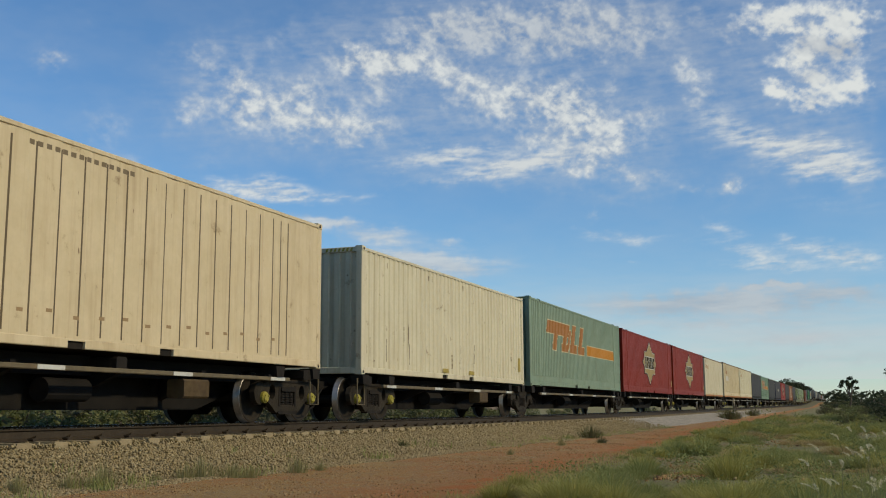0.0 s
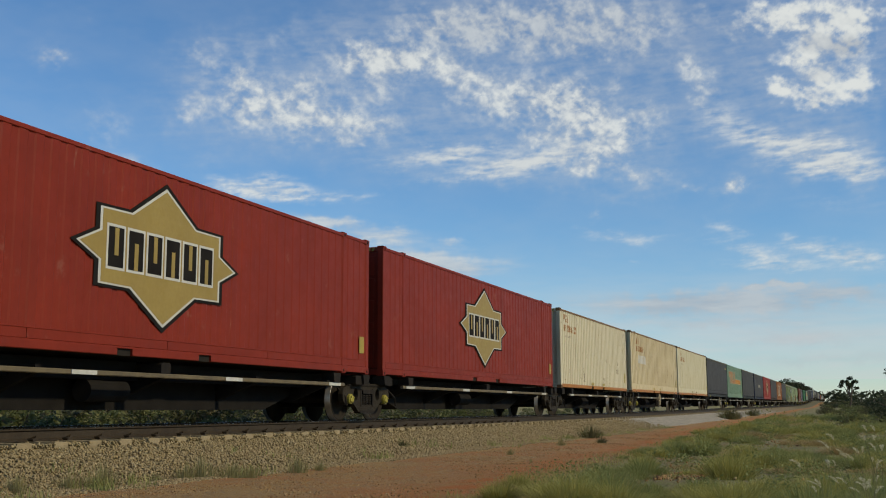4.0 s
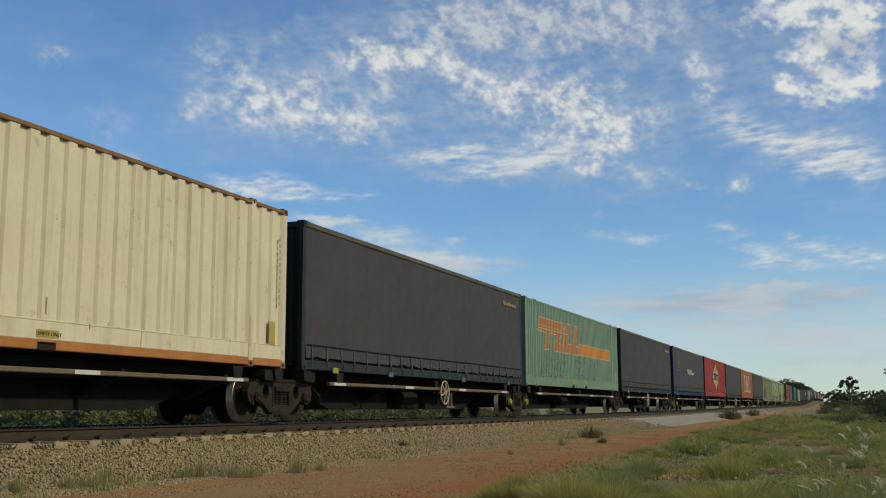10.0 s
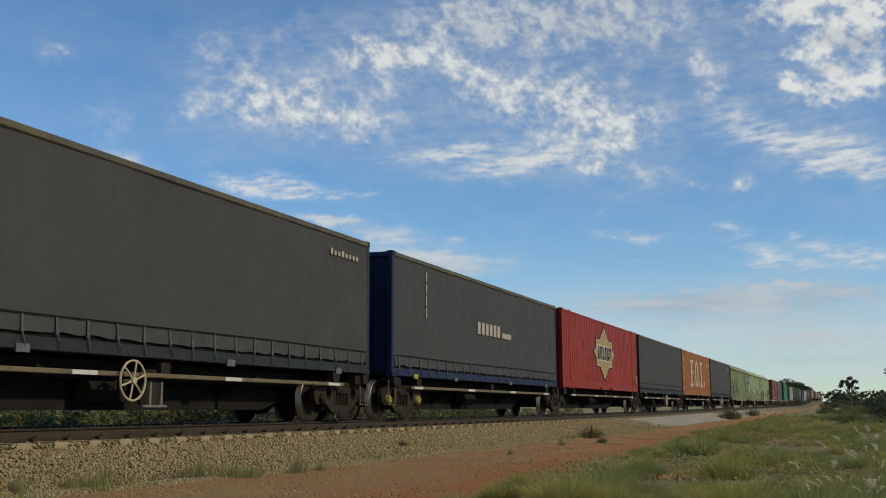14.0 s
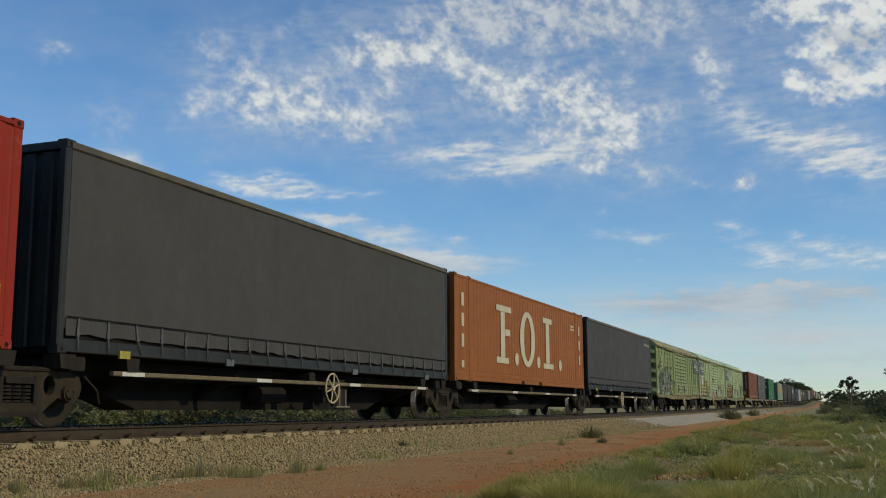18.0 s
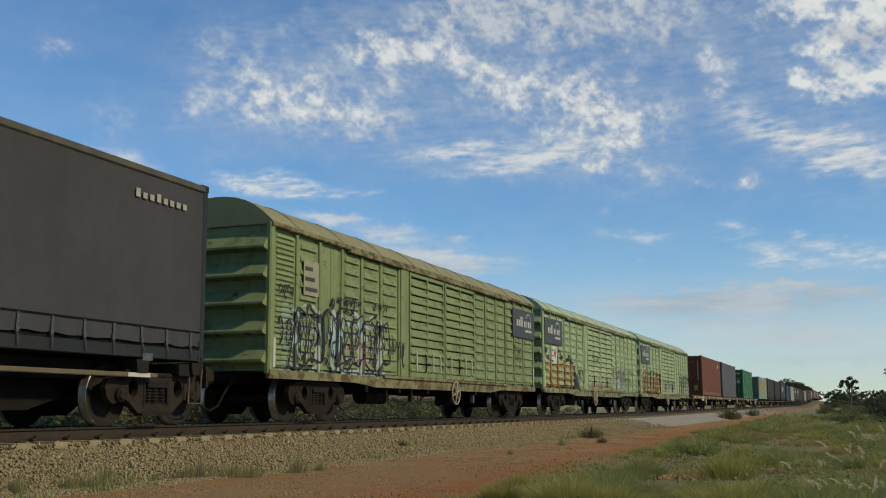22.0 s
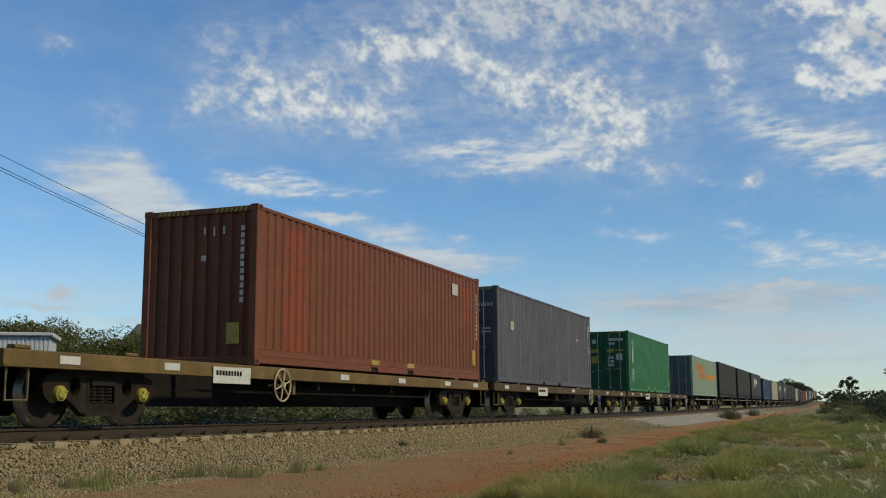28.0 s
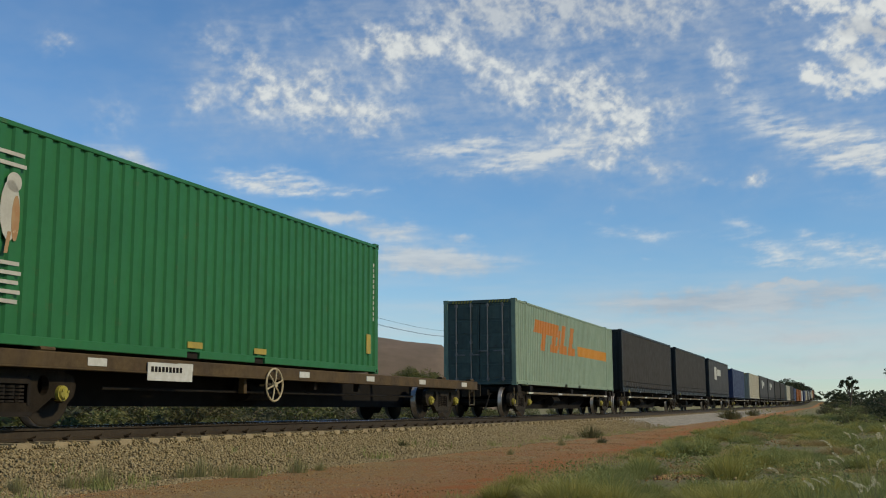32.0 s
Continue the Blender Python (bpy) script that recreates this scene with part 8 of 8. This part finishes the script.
def big_marks(box):
    """Three tall cream slab shapes with square dots, and small upright rows at both ends."""
    z = 0.62
    shapes = [block(3.75, z + 0.19, 0.42, 1.37, 0.0), block(3.33, z, 1.2, 0.18), block(3.33, z + 1.57, 1.5, 0.18),
              block(8.85, z + 0.19, 0.45, 1.37), block(8.5, z, 1.3, 0.18), block(8.5, z + 1.57, 1.15, 0.18),
              block(4.2, z + 0.85, 0.5, 0.2), ring(5.4, z + 0.18, 0.2, 0.2), ring(7.9, z + 0.18, 0.2, 0.2), ring(10.75, z + 0.18, 0.2, 0.2)]
    for o in shapes:
        decal(box, "cream_bar", [[(y + 0.25, q) for y, q in o]], CREAMMARK, SIDE + 0.006)
    v, f, n = [], [], 28
    for k in range(n):
        q = math.tau * k / n
        for r0, r1 in ((0.42, 0.72), (0.86, 0.9)):
            v += [(SIDE + 0.002, 6.87 + r0 * math.cos(q), z + 0.875 + r1 * math.sin(q)), (SIDE + 0.006, 6.87 + r0 * math.cos(q), z + 0.875 + r1 * math.sin(q))]
    for k in range(n):
        i, j = 4 * k, 4 * ((k + 1) % n)
        f += [(i + 1, i + 3, j + 3, j + 1), (i, i + 1, j + 1, j), (i + 3, i + 2, j + 2, j + 3), (i + 2, i, j, j + 2)]
    part("cream_ring", Shape().add(v, f), CREAMMARK, box)
    for y in (0.5, 13.82):
        for k in range(4):
            if k < 3 or y < 1:
                decal(box, "small_bar", [block(y, 2.05 - k * 0.56, 0.2, 0.36 if k < 3 else 0.2)], CREAMMARK, SIDE + 0.012)
    decal(box, "small_bar", [block(12.6, 2.30, 0.5, 0.07), block(12.6, 2.18, 0.5, 0.07)], CREAMMARK, SIDE + 0.006)


big_marks(c15)


for c, ln in ((c2, 12.19), (c6, 12.19), (c8, 14.63), (c7, 14.63), (c10, 14.63), (r1, 12.19), (g1, 12.19)):
    decal(c, "yellow_label", [block(ln - 0.62, 0.42, 0.22, 0.42)], YLABEL, SIDE + 0.006)
    decal(c, "code_mark", [block(ln - 0.30, 2.35 - 0.12 * k, 0.06, 0.08) for k in range(11)], FADED_GREY if c not in (r1, g1) else SIGN_PALE, SIDE + 0.006)
    decal(c, "pocket_label", [block(ln * 0.5 - 1.2, 0.19, 0.42, 0.10)], YLABEL, SIDE + 0.006)
    decal(c, "pocket_label", [block(ln * 0.5 + 0.82, 0.19, 0.42, 0.10)], YLABEL, SIDE + 0.006)
decal(c12, "pale_name_bar", [block(5.95 + 0.36 * k, 1.36, 0.26, 0.34) for k in range(6)] + [block(8.2, 1.36, 0.9, 0.16)], FADED_GREY, 1.246)
decal(c12, "pale_line", [block(2.05, 1.5 + 0.3 * k, 0.04, 0.24) for k in range(4)], SIGN_PALE, 1.246)
for c in (c9, c11, c16):
    for k in range(8):
        decal(c, "faded_name_bar", [block(12.7 + 0.17 * k, 2.40, 0.10, 0.13 if k in (0, 3) else 0.09)], FADED_GREY if c is not c9 else YLABEL, 1.240)
decal(r1, "pale_sticker", [block(10.0, 2.24, 0.42, 0.30)], SIGN_PALE, SIDE + 0.006)
for o in (block(1.3, 1.66, 0.34, 0.26), block(1.4, 1.70, 0.14, 0.18), block(9.85, 1.78, 0.16, 0.10)):
    decal(b1, "pale_sticker", [o], SIGN_PALE if o[0][0] != 1.4 else FADED_GREY, SIDE + (0.006 if o[0][0] != 1.4 else 0.011))
decal(b1, "code_mark", [block(11.68, 2.38 - 0.13 * k, 0.07, 0.09) for k in range(12)], SIGN_PALE, SIDE + 0.006)
decal(b1, "code_mark", [block(11.9, 2.42 - 0.13 * k, 0.05, 0.09) for k in range(4)], SIGN_PALE, SIDE + 0.006)
decal(b1, "yellow_label", [block(11.86, 1.35, 0.12, 0.32)], YLABEL, SIDE + 0.006)
decal(g1, "white_line", [block(0.66 + 0.04 * (k % 2), z, 0.5, 0.05) for k, z in enumerate((2.42, 2.28, 1.02, 0.9, 0.78, 0.66, 0.54))], SIGN_PALE, SIDE + 0.006)
decal(g1, "bird_shape", [ring(0.95, 1.72, 0.17, 0.40), ring(1.0, 2.08, 0.13, 0.13)], SIGN_PALE, SIDE + 0.007, "pale painted bird")
decal(g1, "bird_wing", [ring(1.05, 1.62, 0.07, 0.30), block(0.88, 1.16, 0.06, 0.28, 0.05)], FADED, SIDE + 0.010)


def lettering(parent, name, words, size, y, z, x, mat):
    """Painted words reading along +y on the near side."""
    cu = bpy.data.curves.new(name, "FONT")
    cu.body, cu.size, cu.extrude = words, size, 0.0015
    ob = bpy.data.objects.new(name, cu)
    me = bpy.data.meshes.new_from_object(ob)
    bpy.data.objects.remove(ob)
    bpy.data.curves.remove(cu)
    me.materials.clear()
    me.materials.append(mat)
    return part(name, me, None, parent, "", Matrix.Translation((x, y, z)) @ Matrix(((0, 0, 1, 0), (1, 0, 0, 0), (0, 1, 0, 0), (0, 0, 0, 1))))


for q in (14.63 * 0.5 - 1.18, 14.63 * 0.5 + 0.84):
    lettering(c8, "words", "EMPTY ONLY", 0.075, q, 0.213, SIDE + 0.009, BLACK)


def end_marks(box, shapes, mat, name="end_mark"):
    for (x, z, w, h) in shapes:
        part(name, Shape().box(x, -0.004, z, x + w, 0.002, z + h), mat, box)


end_marks(r1, [(0.88, 2.42 - 0.13 * k, 0.07, 0.09) for k in range(11)] + [(0.1, 2.38, 0.03, 0.14), (0.3, 2.35, 0.03, 0.16), (0.5, 2.38, 0.04, 0.14), (0.05, 1.9, 0.1, 0.1)], SIGN_PALE)
end_marks(r1, [(0.62, 0.38, 0.26, 0.38)], YLABEL, "yellow_label")
end_marks(b1, [(0.3 + 0.1 * k, 2.3, 0.06, 0.10) for k in range(8)] + [(0.3 + 0.1 * k, 2.14, 0.06, 0.08) for k in range(4)] + [(0.3, 1.5, 0.26, 0.05), (0.3, 1.6, 0.26, 0.05), (0.7, 1.5, 0.3, 0.05), (0.7, 1.6, 0.3, 0.05)], SIGN_PALE)
end_marks(g1, [(0.25, 2.42, 0.7, 0.12), (0.25, 2.24, 0.3, 0.1), (0.2, 1.55, 0.28, 0.12), (0.2, 1.38, 0.28, 0.12), (0.2, 1.2, 0.28, 0.12), (0.6, 1.5, 0.3, 0.3), (-0.95, 2.3, 0.12, 0.2), (-0.55, 2.3, 0.2, 0.2)], SIGN_PALE)
end_marks(g1, [(-1.0, 1.92, 0.75, 0.05), (-0.62, 1.86, 0.36, 0.18), (0.15, 1.86, 0.3, 0.18), (0.45, 1.94, 0.5, 0.05), (-0.6, 1.35, 0.32, 0.34)], YELLOW, "yellow_label")
end_marks(c4, [(0.45, 2.4, 0.4, 0.12), (0.45, 2.22, 0.4, 0.12), (0.4, 1.5, 0.45, 0.1), (0.4, 1.7, 0.45, 0.1), (0.4, 1.9, 0.45, 0.1), (0.5, 1.0, 0.55, 0.22)], SIGN_PALE)
end_marks(c4, [(0.65, 0.5, 0.3, 0.4)], YLABEL, "yellow_label")



def pass_rows(at, z):
    rows = []
    for k in range(33):
        rows.append((float(k), on_track(at - run(float(k)), z)))
    return rows


def motions():
    walk(CLOUDS, [(0.0, pose(-6.9, 6.7, 0)), (16.0, pose(0, 0, 0)), (32.0, pose(6.9, -6.7, 0))])
    for ob, at, z in MOVERS:
        walk(ob, pass_rows(at, z))
    for t, x, y, z, ph, turn in STALKS:
        rows = []
        for k in range(81):
            s = k * 0.4
            rows.append((s, pose(x, y, z, 3.5 * math.sin(1.7 * s + ph) + 1.5 * math.sin(4.1 * s + 2 * ph), 4.5 * math.sin(1.3 * s + ph * 1.7) + 2, turn)))
        walk(t, rows)
    # rolling wheels: a quarter turn at most from row to row; all wheelsets of a side of the bogie turn alike
    turns = [(k / 15.0, run(k / 15.0) / WHEEL_R) for k in range(481)]
    first = {}
    for w, y in SPINNERS:
        if y not in first:
            base = Matrix.Translation((0, y, WHEEL_R))
            walk(w, [(t, base @ Matrix.Rotation(a, 4, "X")) for t, a in turns])
            first[y] = w.animation_data
        else:
            w.rotation_mode = "QUATERNION"
            w.animation_data_create()
            w.animation_data.action, w.animation_data.action_slot = first[y].action, first[y].action_slot


motions()
